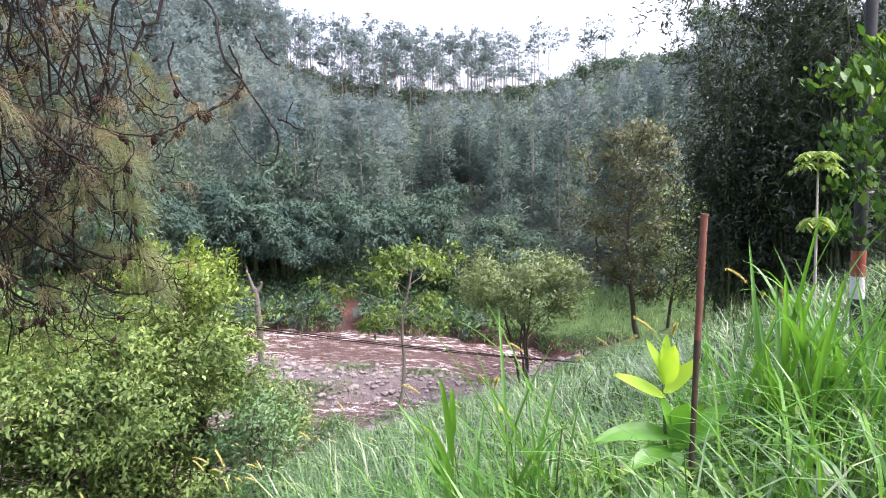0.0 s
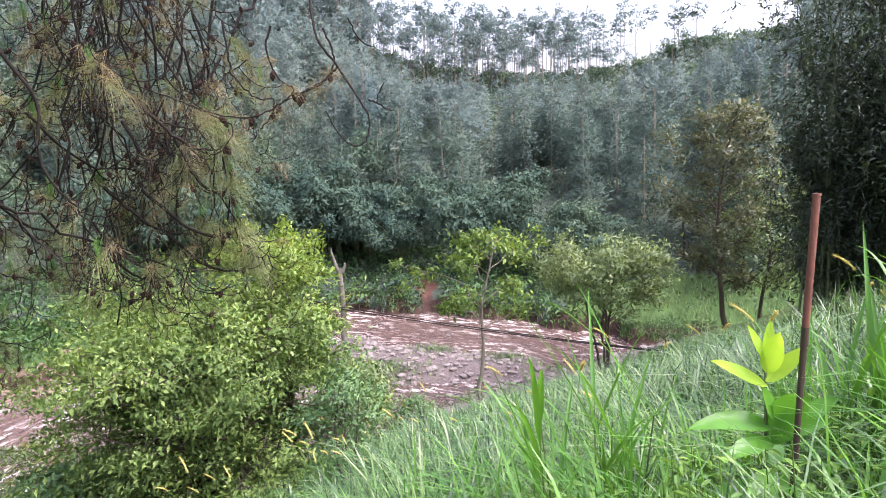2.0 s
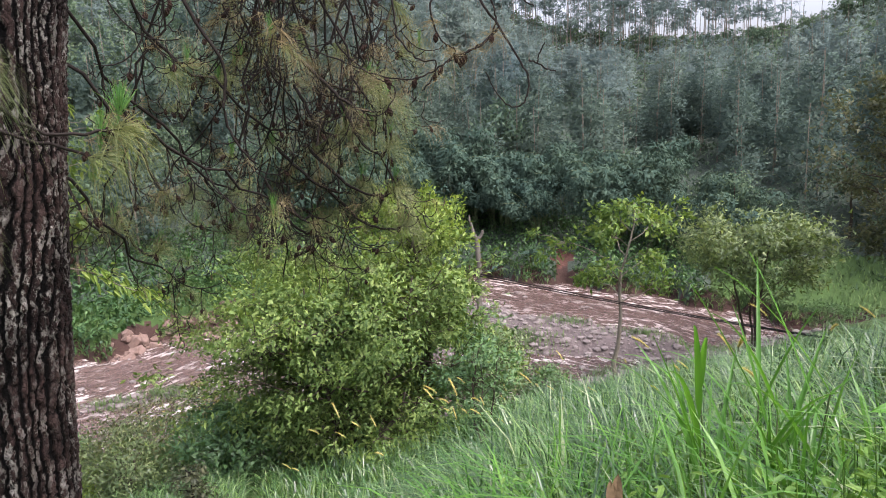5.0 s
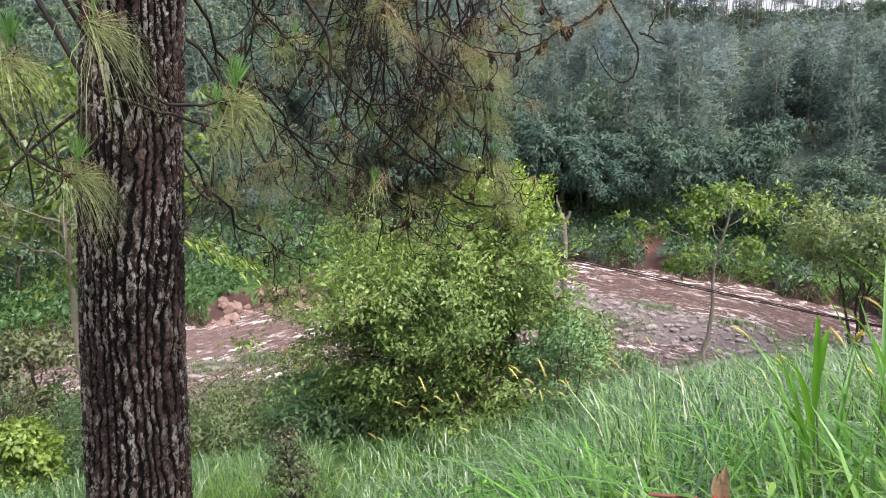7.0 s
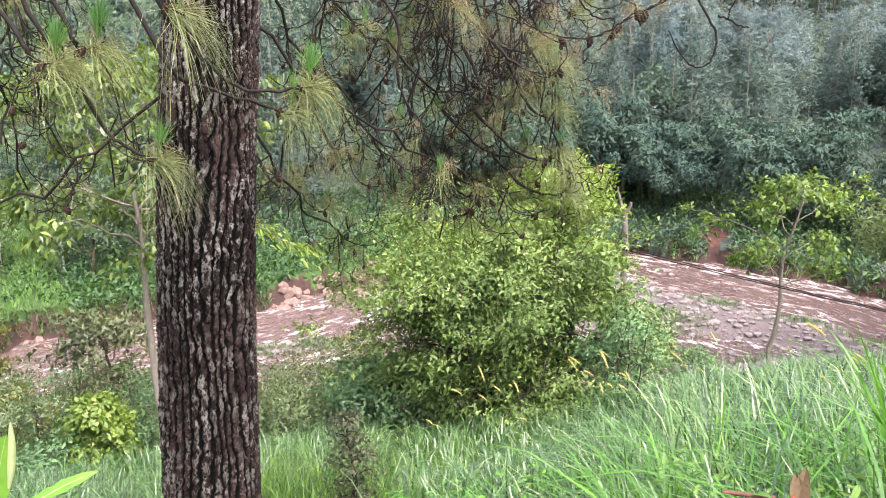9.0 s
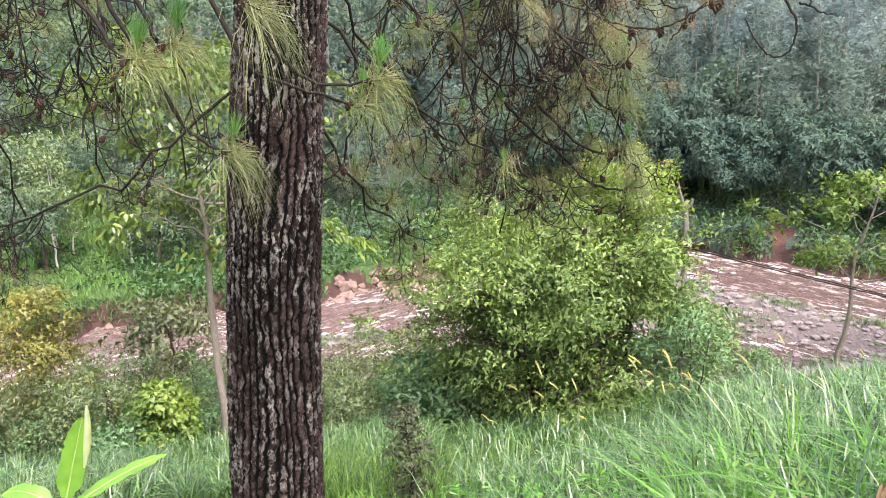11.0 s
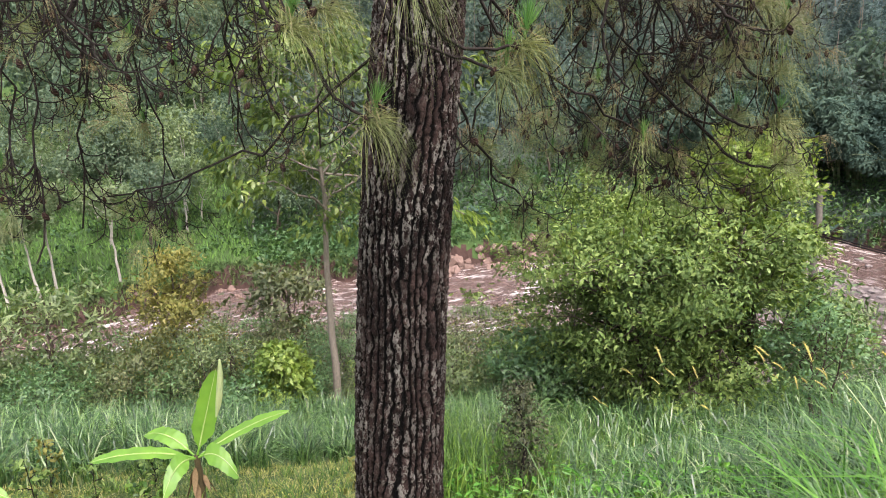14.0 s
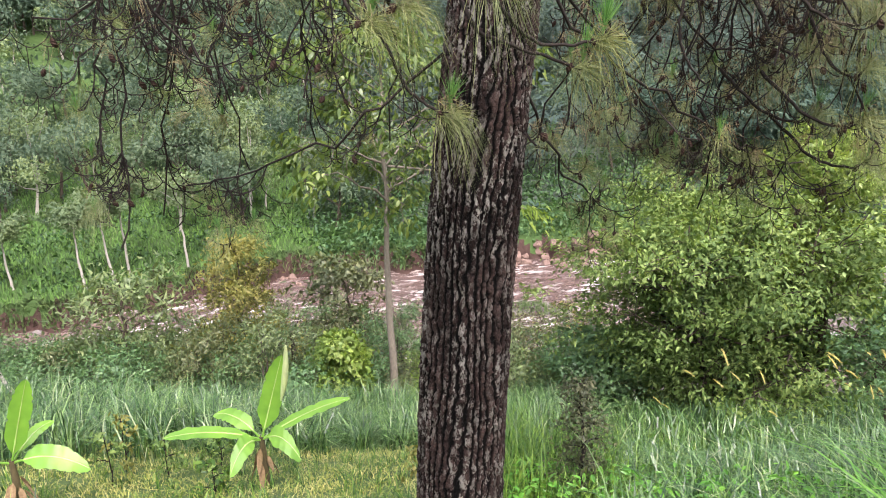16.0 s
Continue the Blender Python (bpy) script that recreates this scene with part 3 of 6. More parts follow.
# ---- trees and shrubs ----
def make_tree(name, at, height, trunk_r, spread, label, category, leaf, bark, seed, crown=0.35, limbs=14, sub=3, per=45,
              size=(0.12, 0.06), clump=0.5, shape="round", lean=(0, 0), stems=1, fine=False, droop=0.2, group="", wob=0.03, bend=0.03, own=0.4, ragged=0.35, flat=0.38, shoots=0, far=False):
    """A tree or shrub on the ground: tapered trunk, limbs with side branches, and a crown of leaves in uneven clumps."""
    rng = np.random.default_rng(seed)
    x, y = at
    ob = thing(name, (x, y, gz(x, y)), label, category, group)
    crown_geo = Geo()
    wood_name = "trunk" if stems == 1 else "stem"
    centres, outs = [], []
    for st in range(stems):
        ang = rng.uniform(0, 6.28)
        off = np.array([math.cos(ang), math.sin(ang), 0]) * (0.25 * spread * (st > 0))
        top = np.array([lean[0], lean[1], height * 0.93]) + off * 2.2 + rng.normal(0, 0.04 * height, 3) * (1, 1, 0.5)
        path = curve(off * 0.3 + [0, 0, -0.3], top, rng.normal(0, bend * height, 3) * (1, 1, 0), 12, wob * height * 0.3, rng)
        path[0, 2] = -0.3
        tr = trunk_r * (1 if st == 0 else rng.uniform(0.55, 0.9))
        wood = Geo()
        tube(wood, path, np.linspace(tr * 1.25, tr * 0.22, 12) * np.r_[1.15, np.ones(11)], 8)
        part(wood_name, wood, bark, ob, smooth=True)
        for i in range(limbs):
            u = (i + rng.uniform(0.1, 0.9)) / limbs
            f = crown + (0.97 - crown) * u
            p = np.array([np.interp(f, np.linspace(0, 1, 12), path[:, c]) for c in range(3)])
            az = i * 2.4 + rng.uniform(-0.4, 0.4)
            if shape == "round":
                ln, up = spread * math.sqrt(max(0.06, 1 - 0.85 * (2 * u - 0.9) ** 2)), 0.35
            elif shape == "umbrella":
                ln, up = spread * rng.uniform(0.75, 1.05) * (1 - 0.25 * u), 0.75 * (1 - u) + 0.12
            elif shape == "column":
                ln, up = spread * (1.0 - 0.65 * u), 0.3
            else:
                ln, up = spread * rng.uniform(0.5, 1.0), -0.25
            ln *= rng.uniform(1 - ragged, 1 + 0.45 * ragged)
            d = np.array([math.cos(az), math.sin(az), up + rng.uniform(-0.15, 0.15)])
            q = p + d * ln
            limb = curve(p, q, (0, 0, 0.10 * ln), 7, 0.025 * ln, rng)
            r0 = max(0.008, tr * 0.42 * (1 - 0.6 * u))
            limb_geo = Geo()
            tube(limb_geo, limb, np.linspace(r0, r0 * 0.25, 7), 4 if trunk_r > 0.05 else 3, False)
            ends = [(limb[-1], d), (limb[-3], d)]
            for j in range(sub):
                s = rng.integers(2, 6)
                dd = unit(d + rng.normal(0, 0.7, 3))
                qq = limb[s] + dd * ln * rng.uniform(0.25, 0.5)
                tw = curve(limb[s], qq, (0, 0, 0.04 * ln), 5, 0.02 * ln, rng)
                tube(limb_geo, tw, np.linspace(r0 * 0.5, r0 * 0.15, 5), 3, False)
                ends.append((qq, dd))
            part("limb", limb_geo, bark, ob, smooth=True)
            for c, dd in ends:
                centres.append(c)
                outs.append(dd)
    centres, outs = np.array(centres), np.array(outs)
    n = len(centres)
    count = np.maximum(3, (per * rng.uniform(0.4, 1.5, n)).astype(int))
    which = np.repeat(np.arange(n), count)
    m = len(which)
    cs = clump * rng.uniform(0.6, 1.3, n)[which][:, None]
    pos = centres[which] + rng.normal(0, 1, (m, 3)) * cs * np.array([0.55, 0.55, flat])
    axis = unit(outs[which] * 0.6 + rng.normal(0, 0.7, (m, 3)) + np.array([0, 0, -droop]))
    sc = rng.uniform(0.65, 1.3, m)
    puff = unit(pos - centres[which] + [0, 0, 0.15 * clump]) + 0.7 * unit(pos - centres.mean(0)) + [0, 0, 0.25]
    if far:
        sprigs(crown_geo, pos, axis, size[0] * sc, size[1] * 1.15 * sc, rng, puff, own)
    else:
        leaves(crown_geo, pos, axis, size[0] * sc, size[1] * sc, rng, 0.25, fine, droop * 0.4, puff, own)
    if shoots:
        high = centres[centres[:, 2] > np.percentile(centres[:, 2], 55)]
        for i in range(shoots):
            twigs = Geo()
            p = high[rng.integers(len(high))]
            d = unit(unit(p - centres.mean(0)) * 0.8 + rng.normal(0, 0.35, 3) + [0, 0, 0.35])
            path = curve(p, p + d * spread * rng.uniform(0.25, 0.42), (0, 0, 0.04), 7, 0.02, rng)
            tube(twigs, path, np.linspace(0.012, 0.004, 7), 3, False)
            part("shoot", twigs, bark, ob, smooth=True)
            m = 34
            pos = path[rng.integers(2, 7, m)] + rng.normal(0, 0.07, (m, 3))
            leaves(crown_geo, pos, d * 0.7 + rng.normal(0, 0.6, (m, 3)), size[0] * rng.uniform(0.8, 1.3, m), size[1] * rng.uniform(0.8, 1.3, m), rng, 0.25, fine, droop * 0.4,
                   rng.normal(0, 0.5, (m, 3)) + [0, 0, 1.0], own)
    part("crown", crown_geo, leaf, ob)
    return ob


# the round leafy tree below the slope and what stands round it
make_tree("leafy_tree", (-6.35, 11.6), 4.75, 0.11, 2.3, "round leafy tree with many stems and yellow-green crown below the grass", "tree", M_BUSH, M_WOOD_DARK, 3,
          crown=0.16, limbs=20, sub=5, per=84, size=(0.11, 0.048), clump=0.40, stems=5, fine=False, own=0.35, ragged=0.6, flat=0.22, shoots=46)
make_tree("leafy_tree", (-5.0, 12.5), 5.9, 0.08, 1.15, "slender leafy tree with bright yellow-green crown beside the round tree", "tree", M_YELLOWGREEN, M_WOOD_DARK, 5,
          crown=0.45, limbs=13, sub=4, per=50, size=(0.115, 0.05), clump=0.24, stems=3, own=0.4, ragged=0.65, flat=0.24, shoots=30)
make_tree("shrub", (-6.0, 12.7), 4.0, 0.05, 1.5, "dense dark green shrub behind the stems of the round tree", "shrub", M_MID, M_WOOD_DARK, 4,
          crown=0.06, limbs=14, sub=4, per=44, size=(0.13, 0.06), clump=0.38, stems=4, far=True)
make_tree("shrub", (-7.6, 11.9), 3.0, 0.05, 1.3, "dense green shrub low beside the round tree", "shrub", M_BUSH, M_WOOD_DARK, 10,
          crown=0.06, limbs=12, sub=4, per=44, size=(0.11, 0.05), clump=0.36, stems=3, far=True)
make_tree("shrub", (-3.9, 11.9), 2.6, 0.03, 0.75, "leafy shrub with tangled stems beside the round tree", "shrub", M_MID, M_WOOD_DARK, 6,
          crown=0.08, limbs=12, sub=4, per=20, size=(0.10, 0.05), clump=0.3, stems=3, wob=0.08)
make_tree("shrub", (-4.6, 16.5), 2.9, 0.04, 1.0, "grey-green shrub below the round tree", "shrub", M_UMBRELLA, M_WOOD_DARK, 7,
          crown=0.1, limbs=11, sub=4, per=26, size=(0.14, 0.07), clump=0.4, stems=3, wob=0.08, far=True)
make_tree("shrub", (-8.4, 10.3), 1.8, 0.04, 0.9, "dense dark green shrub at the foot of the round tree", "shrub", M_MID, M_WOOD_DARK, 9,
          crown=0.06, limbs=13, sub=4, per=36, size=(0.12, 0.06), clump=0.42, stems=3, far=True)
make_tree("shrub", (-2.4, 8.3), 2.0, 0.03, 0.5, "scraggly half-bare shrub at the edge of the grass", "shrub", M_MID, M_WOOD_DARK, 8,
          crown=0.3, limbs=8, sub=3, per=14, size=(0.07, 0.03), clump=0.2, stems=3)

# trees on the lower slope before the river
make_tree("sapling_tree", (-2.3, 25.0), 8.0, 0.085, 2.5, "young tree with pale twisted trunk and open bright green crown", "tree", M_SAPLING, M_WOOD_MID, 11,
          crown=0.5, limbs=13, sub=4, per=30, size=(0.23, 0.11), clump=0.36, lean=(0.3, 0), wob=0.04, bend=0.01)
make_tree("umbrella_tree", (3.6, 33.3), 6.5, 0.075, 3.3, "spreading tree with layered flat-topped crown on the near bank", "tree", M_UMBRELLA, M_WOOD_DARK, 13,
          crown=0.34, limbs=9, sub=5, per=46, size=(0.22, 0.10), clump=0.55, shape="umbrella", stems=4, far=True)
make_tree("tall_tree", (10.7, 38.2), 13.6, 0.13, 2.75, "tall narrow tree with small olive-brown leaves and dark trunk", "tree", M_TALL, M_WOOD_DARK, 17,
          crown=0.22, limbs=28, sub=5, per=48, size=(0.22, 0.12), clump=0.75, wob=0.006, far=True)
make_tree("tall_tree", (12.6, 39.0), 9.0, 0.09, 2.2, "lower olive-green tree close behind the tall one", "tree", M_UMBRELLA, M_WOOD_DARK, 19,
          crown=0.2, limbs=16, sub=4, per=50, size=(0.22, 0.12), clump=0.7, far=True)
pale_tree = make_tree("pale_trunk_tree", (-13.4, 8.3), 10.5, 0.09, 2.7, "tall tree with straight pale trunk and drooping broad leaves", "tree", M_HANGING, M_WOOD_MID, 23,
          crown=0.56, limbs=24, sub=4, per=52, size=(0.16, 0.075), clump=0.40, shape="round", fine=True, droop=0.55, wob=0.008, bend=0.005)
# one long branch of it reaches out low and ends in a bright drooping spray
rng = np.random.default_rng(231)
base = np.array(pale_tree.location)
reach_out = curve(np.array([-13.4, 8.35, -0.6]) - base, np.array([-11.25, 11.35, -2.05]) - base, (0, 0, 0.35), 12, 0.03, rng)
g = Geo()
tube(g, reach_out, np.linspace(0.035, 0.008, 12), 6)
part("limb", g, M_WOOD_MID, pale_tree, smooth=True)
g = Geo()
pos = reach_out[rng.integers(7, 12, 130)] + rng.normal(0, 1, (130, 3)) * (0.16, 0.16, 0.10)
leaves(g, pos, rng.normal(0, 0.5, (130, 3)) + [0.4, 0.5, -0.5], rng.uniform(0.14, 0.24, 130), rng.uniform(0.06, 0.09, 130), rng, 0.2, True, 0.4)
tagged(part("leaf_spray", g, M_YELLOWGREEN, pale_tree), "bright yellow-green drooping leaf spray", kind="stuff")
make_tree("reddish_tree", (-17.6, 6.1), 4.9, 0.07, 1.5, "conical young tree with reddish-olive new leaves", "tree", M_REDDISH, M_WOOD_DARK, 29,
          crown=0.12, limbs=20, sub=4, per=70, size=(0.12, 0.055), clump=0.40, shape="column", far=True)
make_tree("grey_green_tree", (-18.8, 3.2), 3.6, 0.07, 1.5, "feathery grey-green young tree on the slope", "tree", M_UMBRELLA, M_WOOD_DARK, 31,
          crown=0.2, limbs=14, sub=4, per=36, size=(0.2, 0.06), clump=0.45, far=True)
make_tree("slender_tree", (-20.6, 11.4), 5.4, 0.09, 1.5, "slender tree with thin dark trunk and olive leaves near the river", "tree", M_OLIVE, M_WOOD_DARK, 37,
          crown=0.4, limbs=14, sub=4, per=36, size=(0.22, 0.1), clump=0.5, far=True)
make_tree("bright_shrub", (-12.4, 6.15), 1.75, 0.03, 0.5, "small shrub with bright yellow-green leaves", "shrub", M_YELLOWGREEN, M_WOOD_DARK, 41,
          crown=0.1, limbs=12, sub=4, per=60, size=(0.13, 0.065), clump=0.2, stems=2)
for i, (x, y, h, sp, mt, txt) in enumerate([
        (-20.5, 1.2, 2.0, 1.4, M_MID, "dense green shrub on the slope above the river"),
        (-17.5, 4.9, 1.7, 1.3, M_MID, "dense green shrub among the slope trees"),
        (-15.8, 2.2, 1.4, 1.3, M_MID, "low spreading green shrub"),
        (-19.6, 9.0, 1.7, 1.2, M_UMBRELLA, "grey-green shrub behind the pale trunk"),
        (-15.2, 11.6, 3.6, 1.4, M_MID, "dense shrub beyond the pine"),
        (-13.2, 12.6, 3.3, 1.3, M_OLIVE, "olive shrub beyond the pine"),
        (-11.0, 12.9, 2.8, 1.3, M_UMBRELLA, "grey-green shrub beside the round tree"),
        (-9.6, 10.4, 1.2, 0.7, M_MID, "low shrub in front of the round tree"),
        (-12.2, 5.2, 1.0, 0.9, M_MID, "low shrub behind the blue-green grass"),
        (-22.5, 5.0, 1.7, 1.3, M_OLIVE, "olive shrub close to the river bank"),
        (-13.0, 16.0, 1.9, 1.3, M_BUSH, "bright leafy shrub low on the slope"),
        (-23.5, -1.0, 2.4, 1.6, M_UMBRELLA, "grey-green shrub at the end of the slope"),
        (-17.0, -1.5, 1.5, 1.3, M_MID, "dense green shrub on the open slope"),
        (-11.5, 8.4, 1.1, 0.8, M_YELLOWGREEN, "small bright shrub behind the pine"),
        (-16.8, 9.6, 1.5, 1.1, M_OLIVE, "olive shrub near the pale trunk"),
        (-3.4, 17.5, 1.2, 0.9, M_MID, "low green shrub below the grass edge"),
        (-15.7, 8.7, 2.4, 1.1, M_MID, "leafy green shrub beside the pale trunk"),
        (-14.6, 9.5, 2.0, 1.0, M_OLIVE, "olive shrub beside the pale trunk"),
        (-16.4, 10.6, 2.6, 1.2, M_MID, "green shrub behind the pale trunk"),
        (-13.2, 9.4, 1.4, 0.9, M_BUSH, "bright low shrub below the pale trunk"),
        (-9.9, 8.9, 1.7, 0.9, M_UMBRELLA, "grey-green shrub beyond the pine"),
        (-10.9, 10.0, 2.3, 1.0, M_OLIVE, "olive shrub beyond the pine"),
        (-12.2, 10.9, 2.4, 1.1, M_UMBRELLA, "feathery grey-green shrub beyond the pine"),
        (-20.2, 0.2, 3.0, 1.5, M_MID, "tall dark green shrub at the edge of the slope"),
        (-19.4, 2.4, 2.9, 1.3, M_OLIVE, "olive shrub with bare twigs on the slope"),
        (-17.2, 4.2, 2.6, 1.4, M_UMBRELLA, "feathery blue-green shrub on the slope"),
        (-16.0, 5.0, 1.9, 1.2, M_MID, "leafy green shrub before the reddish tree"),
        (-16.9, 7.4, 2.9, 1.2, M_OLIVE, "olive shrub beside the reddish tree"),
        (-17.6, 9.4, 3.2, 1.2, M_OLIVE, "thin olive shrub behind the pale trunk"),
        (-13.6, 10.2, 2.2, 1.0, M_UMBRELLA, "grey-green shrub near the pine"),
        (-12.4, 13.8, 3.4, 1.3, M_REDDISH, "yellowish shrub beyond the pine"),
        (-10.6, 11.0, 2.0, 0.9, M_MID, "green shrub between the pine and the round tree"),
        (-19.0, -1.4, 2.0, 1.3, M_UMBRELLA, "grey-green shrub on the open slope"),
        (14.5, 36.0, 2.6, 1.7, M_BUSH, "bright green shrub at the foot of the tall tree"),
        (8.2, 42.0, 1.6, 1.2, M_MID, "round green shrub near the far meadow")]):
    make_tree("shrub", (x, y), h * (0.55 if x < -14 else 0.9), 0.035, sp * (0.8 if x < -14 else 0.9), txt, "shrub", mt, M_WOOD_DARK, 50 + i, crown=0.1, limbs=7, sub=2, per=46,
              size=(0.088, 0.04), clump=0.34, stems=3, own=0.28, far=True, group="shrubs of the slope", wob=0.08)

# a belt of mixed shrubs below them, whose tops stand just short of the river
rng = np.random.default_rng(97)
BELT = ((M_MID, "dense leafy green shrub in the belt above the river"), (M_UMBRELLA, "feathery blue-green shrub in the belt above the river"),
        (M_OLIVE, "olive shrub with thin twigs in the belt above the river"), (M_MID, "leafy mid-green shrub in the belt above the river"))
for i in range(30):
    az, rr = 54 + 36 * (i + rng.uniform(0, 1)) / 30, rng.uniform(16, 25)
    x, y = CX - rr * math.sin(radians(az)), CY + rr * math.cos(radians(az))
    if math.hypot(x + 13.4, y - 8.3) < 1.2:
        continue
    h = min(3.4, max(0.9, (1.5 - 0.345 * rr - gz(x, y)) * rng.uniform(0.8, 1.05)))
    mt, txt = BELT[(i * 7 + int(rng.uniform(0, 2))) % 4]
    make_tree("shrub", (x, y), h, 0.03, rng.uniform(0.9, 1.3), txt, "shrub", mt, M_WOOD_DARK, 1000 + i, crown=0.1, limbs=7, sub=2, per=46,
              size=(0.1, 0.032), clump=0.36, stems=3, own=0.28, far=True, group="shrubs of the slope", wob=0.07, ragged=0.5)

# dead forked trunk that carries the cables
dead = thing("dead_trunk", (-7.4, 24.3, gz(-7.4, 24.3)), "broken grey dead tree trunk with a short fork", "dead tree")
dz = -dead.location.z
g = Geo()
rng = np.random.default_rng(7)
tube(g, curve((0.15, 0, -0.3), (0, 0, dz - 2.6), (0.1, 0, 0), 10, 0.04, rng), np.linspace(0.16, 0.10, 10), 9)
part("trunk", g, M_WOOD_DEAD, dead, smooth=True)
g = Geo()
tube(g, curve((0, 0, dz - 2.7), (-0.28, 0, dz - 1.75), (-0.05, 0, 0), 6, 0.02, rng), np.linspace(0.08, 0.03, 6), 7)
part("fork", g, M_WOOD_DEAD, dead, smooth=True)
g = Geo()
tube(g, curve((0, 0, dz - 2.8), (0.24, 0, dz - 2.35), (0.05, 0, 0), 5, 0.01, rng), np.linspace(0.085, 0.05, 5), 7)
part("fork", g, M_WOOD_DEAD, dead, smooth=True)

# two black cables that hang across the slope, side by side
for k, (dz0, dz1, dy) in enumerate(((0.0, 0.0, 0.0), (0.11, 0.05, -0.08))):
    g = Geo()
    p = curve((-8.6, 24.0 + dy, -3.8 + dz0), (-7.42, 24.15 + dy, -4.12 + dz0), (0, 0, -0.02), 6)
    q = curve((-7.42, 24.15 + dy, -4.12 + dz0), (6.4, 25.6 + dy, -6.3 + dz1), (0, 0, -0.12), 30)
    tube(g, np.vstack([p, q[1:]]), 0.021, 6)
    cable = part("cable", g, M_CABLE, None, smooth=True)
    tagged(cable, "black cable hanging across the slope from the dead trunk", "cable", "cables across the slope")


# ---- far woods ----
def pine_template(rng, h, spread, bare, cards, clumps=40, card=1.0, blunt=0.6):
    """A pine far off: thin trunk and a pointed crown of tufted clumps that overlap like shingles."""
    leaf, wood = Geo(), Geo()
    lean = rng.normal(0, 0.3, 2)
    tube(wood, curve((0, 0, -0.5), (*lean, h), (rng.normal(0, .15), rng.normal(0, .15), 0), 5), np.linspace(0.09, 0.03, 5), 4, cap=False)
    u = 1 - rng.uniform(0, 1, clumps) ** 0.62
    a = np.arange(clumps) * 2.4 + rng.uniform(-0.5, 0.5, clumps)
    prof = np.minimum(1, 0.35 + 3.0 * u) * (1 - u) ** blunt
    rad = spread * prof * rng.uniform(0.45, 1.12, clumps) + 0.12
    c = np.stack([rad * np.cos(a) + lean[0] * u, rad * np.sin(a) + lean[1] * u, h * (bare + (0.98 - bare) * u)], 1)
    size = spread * (0.20 + 0.22 * prof) * rng.uniform(0.75, 1.25, clumps)
    which = rng.choice(clumps, cards, p=size ** 2 / (size ** 2).sum())
    ball = unit(rng.normal(0, 1, (cards, 3)) + [0, 0, 0.25]) * rng.uniform(0.3, 1.0, (cards, 1)) ** 0.5
    pos = c[which] + ball * size[which][:, None] * np.array([1.0, 1.0, 0.62])
    out = np.stack([np.cos(a), np.sin(a), np.full(clumps, 0.1)], 1)[which]
    ax = out * 0.7 + ball * 0.5 + rng.normal(0, 0.45, (cards, 3))
    puff = 0.4 * ball + 0.7 * out + [0, 0, 0.6]
    sprigs(leaf, pos, ax, card * rng.uniform(0.35, 0.7, cards), card * rng.uniform(0.2, 0.38, cards), rng, puff, 0.08)
    return leaf, wood


def broad_template(rng, h, spread, cards, card=1.0, clumps=26):
    """A broad-leaved tree far off: limbs and a crown of rounded leaf clumps with gaps."""
    leaf, wood = Geo(), Geo()
    fork = np.array([rng.normal(0, .3), rng.normal(0, .3), h * 0.42])
    tube(wood, curve((0, 0, -0.5), fork, (rng.normal(0, .2), 0, 0), 4), np.linspace(0.17, 0.10, 4), 5, cap=False)
    n = clumps
    c = unit(rng.normal(0, 1, (n, 3)) + [0, 0, 0.3]) * rng.uniform(0.5, 1.05, (n, 1)) * np.array([spread, spread, h * 0.30]) + [0, 0, h * 0.66]
    for q in c[::12]:
        tube(wood, curve(fork, q, (0, 0, -0.05 * h), 3), np.linspace(0.07, 0.02, 3), 3, cap=False)
    which = np.repeat(np.arange(n), cards // n)
    m = len(which)
    size = (spread * 0.40 * (26 / clumps) ** 0.33 * rng.uniform(0.7, 1.3, n))[which][:, None]
    ball = unit(rng.normal(0, 1, (m, 3))) * rng.uniform(0.35, 1.0, (m, 1)) ** 0.6
    pos = c[which] + ball * np.array([1.0, 1.0, 0.62]) * size
    ax = ball * 0.8 + rng.normal(0, 0.6, (m, 3)) + [0, 0, -0.3]
    puff = 0.7 * ball + 0.6 * unit(pos - [0, 0, h * 0.6]) + [0, 0, 0.5]
    sprigs(leaf, pos, ax, card * rng.uniform(0.35, 0.75, m), card * rng.uniform(0.22, 0.42, m), rng, puff)
    return leaf, wood


def bamboo_template(rng, h, reach, cards):
    """A bamboo clump far off: culms that arch over and end in hanging mops of leaves."""
    leaf, wood = Geo(), Geo()
    n = 8
    for i in range(n):
        a = rng.uniform(-0.1, 3.24) + math.pi
        out = np.array([math.cos(a), math.sin(a), 0]) * reach * rng.uniform(0.2, 1.3)
        hh = h * rng.uniform(0.7, 1.05)
        end = out + [0, 0, hh * 0.78]
        path = curve(rng.normal(0, 0.3, 3) * (1, 1, 0), end, np.array([0, 0, hh * 0.24]) - out * 0.18, 8)
        tube(wood, path, np.linspace(0.06, 0.02, 8), 4, cap=False)
        m = cards // n
        mops = np.stack([np.interp(rng.uniform(0.6, 1.0, 4), np.linspace(0, 1, 8), path[:, k]) for k in range(3)], 1)
        which = rng.integers(0, 4, m)
        u = unit(rng.normal(0, 1, (m, 3))) * rng.uniform(0.7, 1.0, (m, 1)) * np.array([0.95, 0.95, 0.85])
        pos = mops[which] + u + [0, 0, -0.5]
        ax = u * np.array([0.9, 0.9, 0.3]) + rng.normal(0, 0.3, (m, 3)) + [0, 0, -0.5]
        sprigs(leaf, pos, ax, rng.uniform(0.3, 0.55, m), rng.uniform(0.14, 0.28, m), rng, u + [0, 0, 0.6])
    return leaf, wood


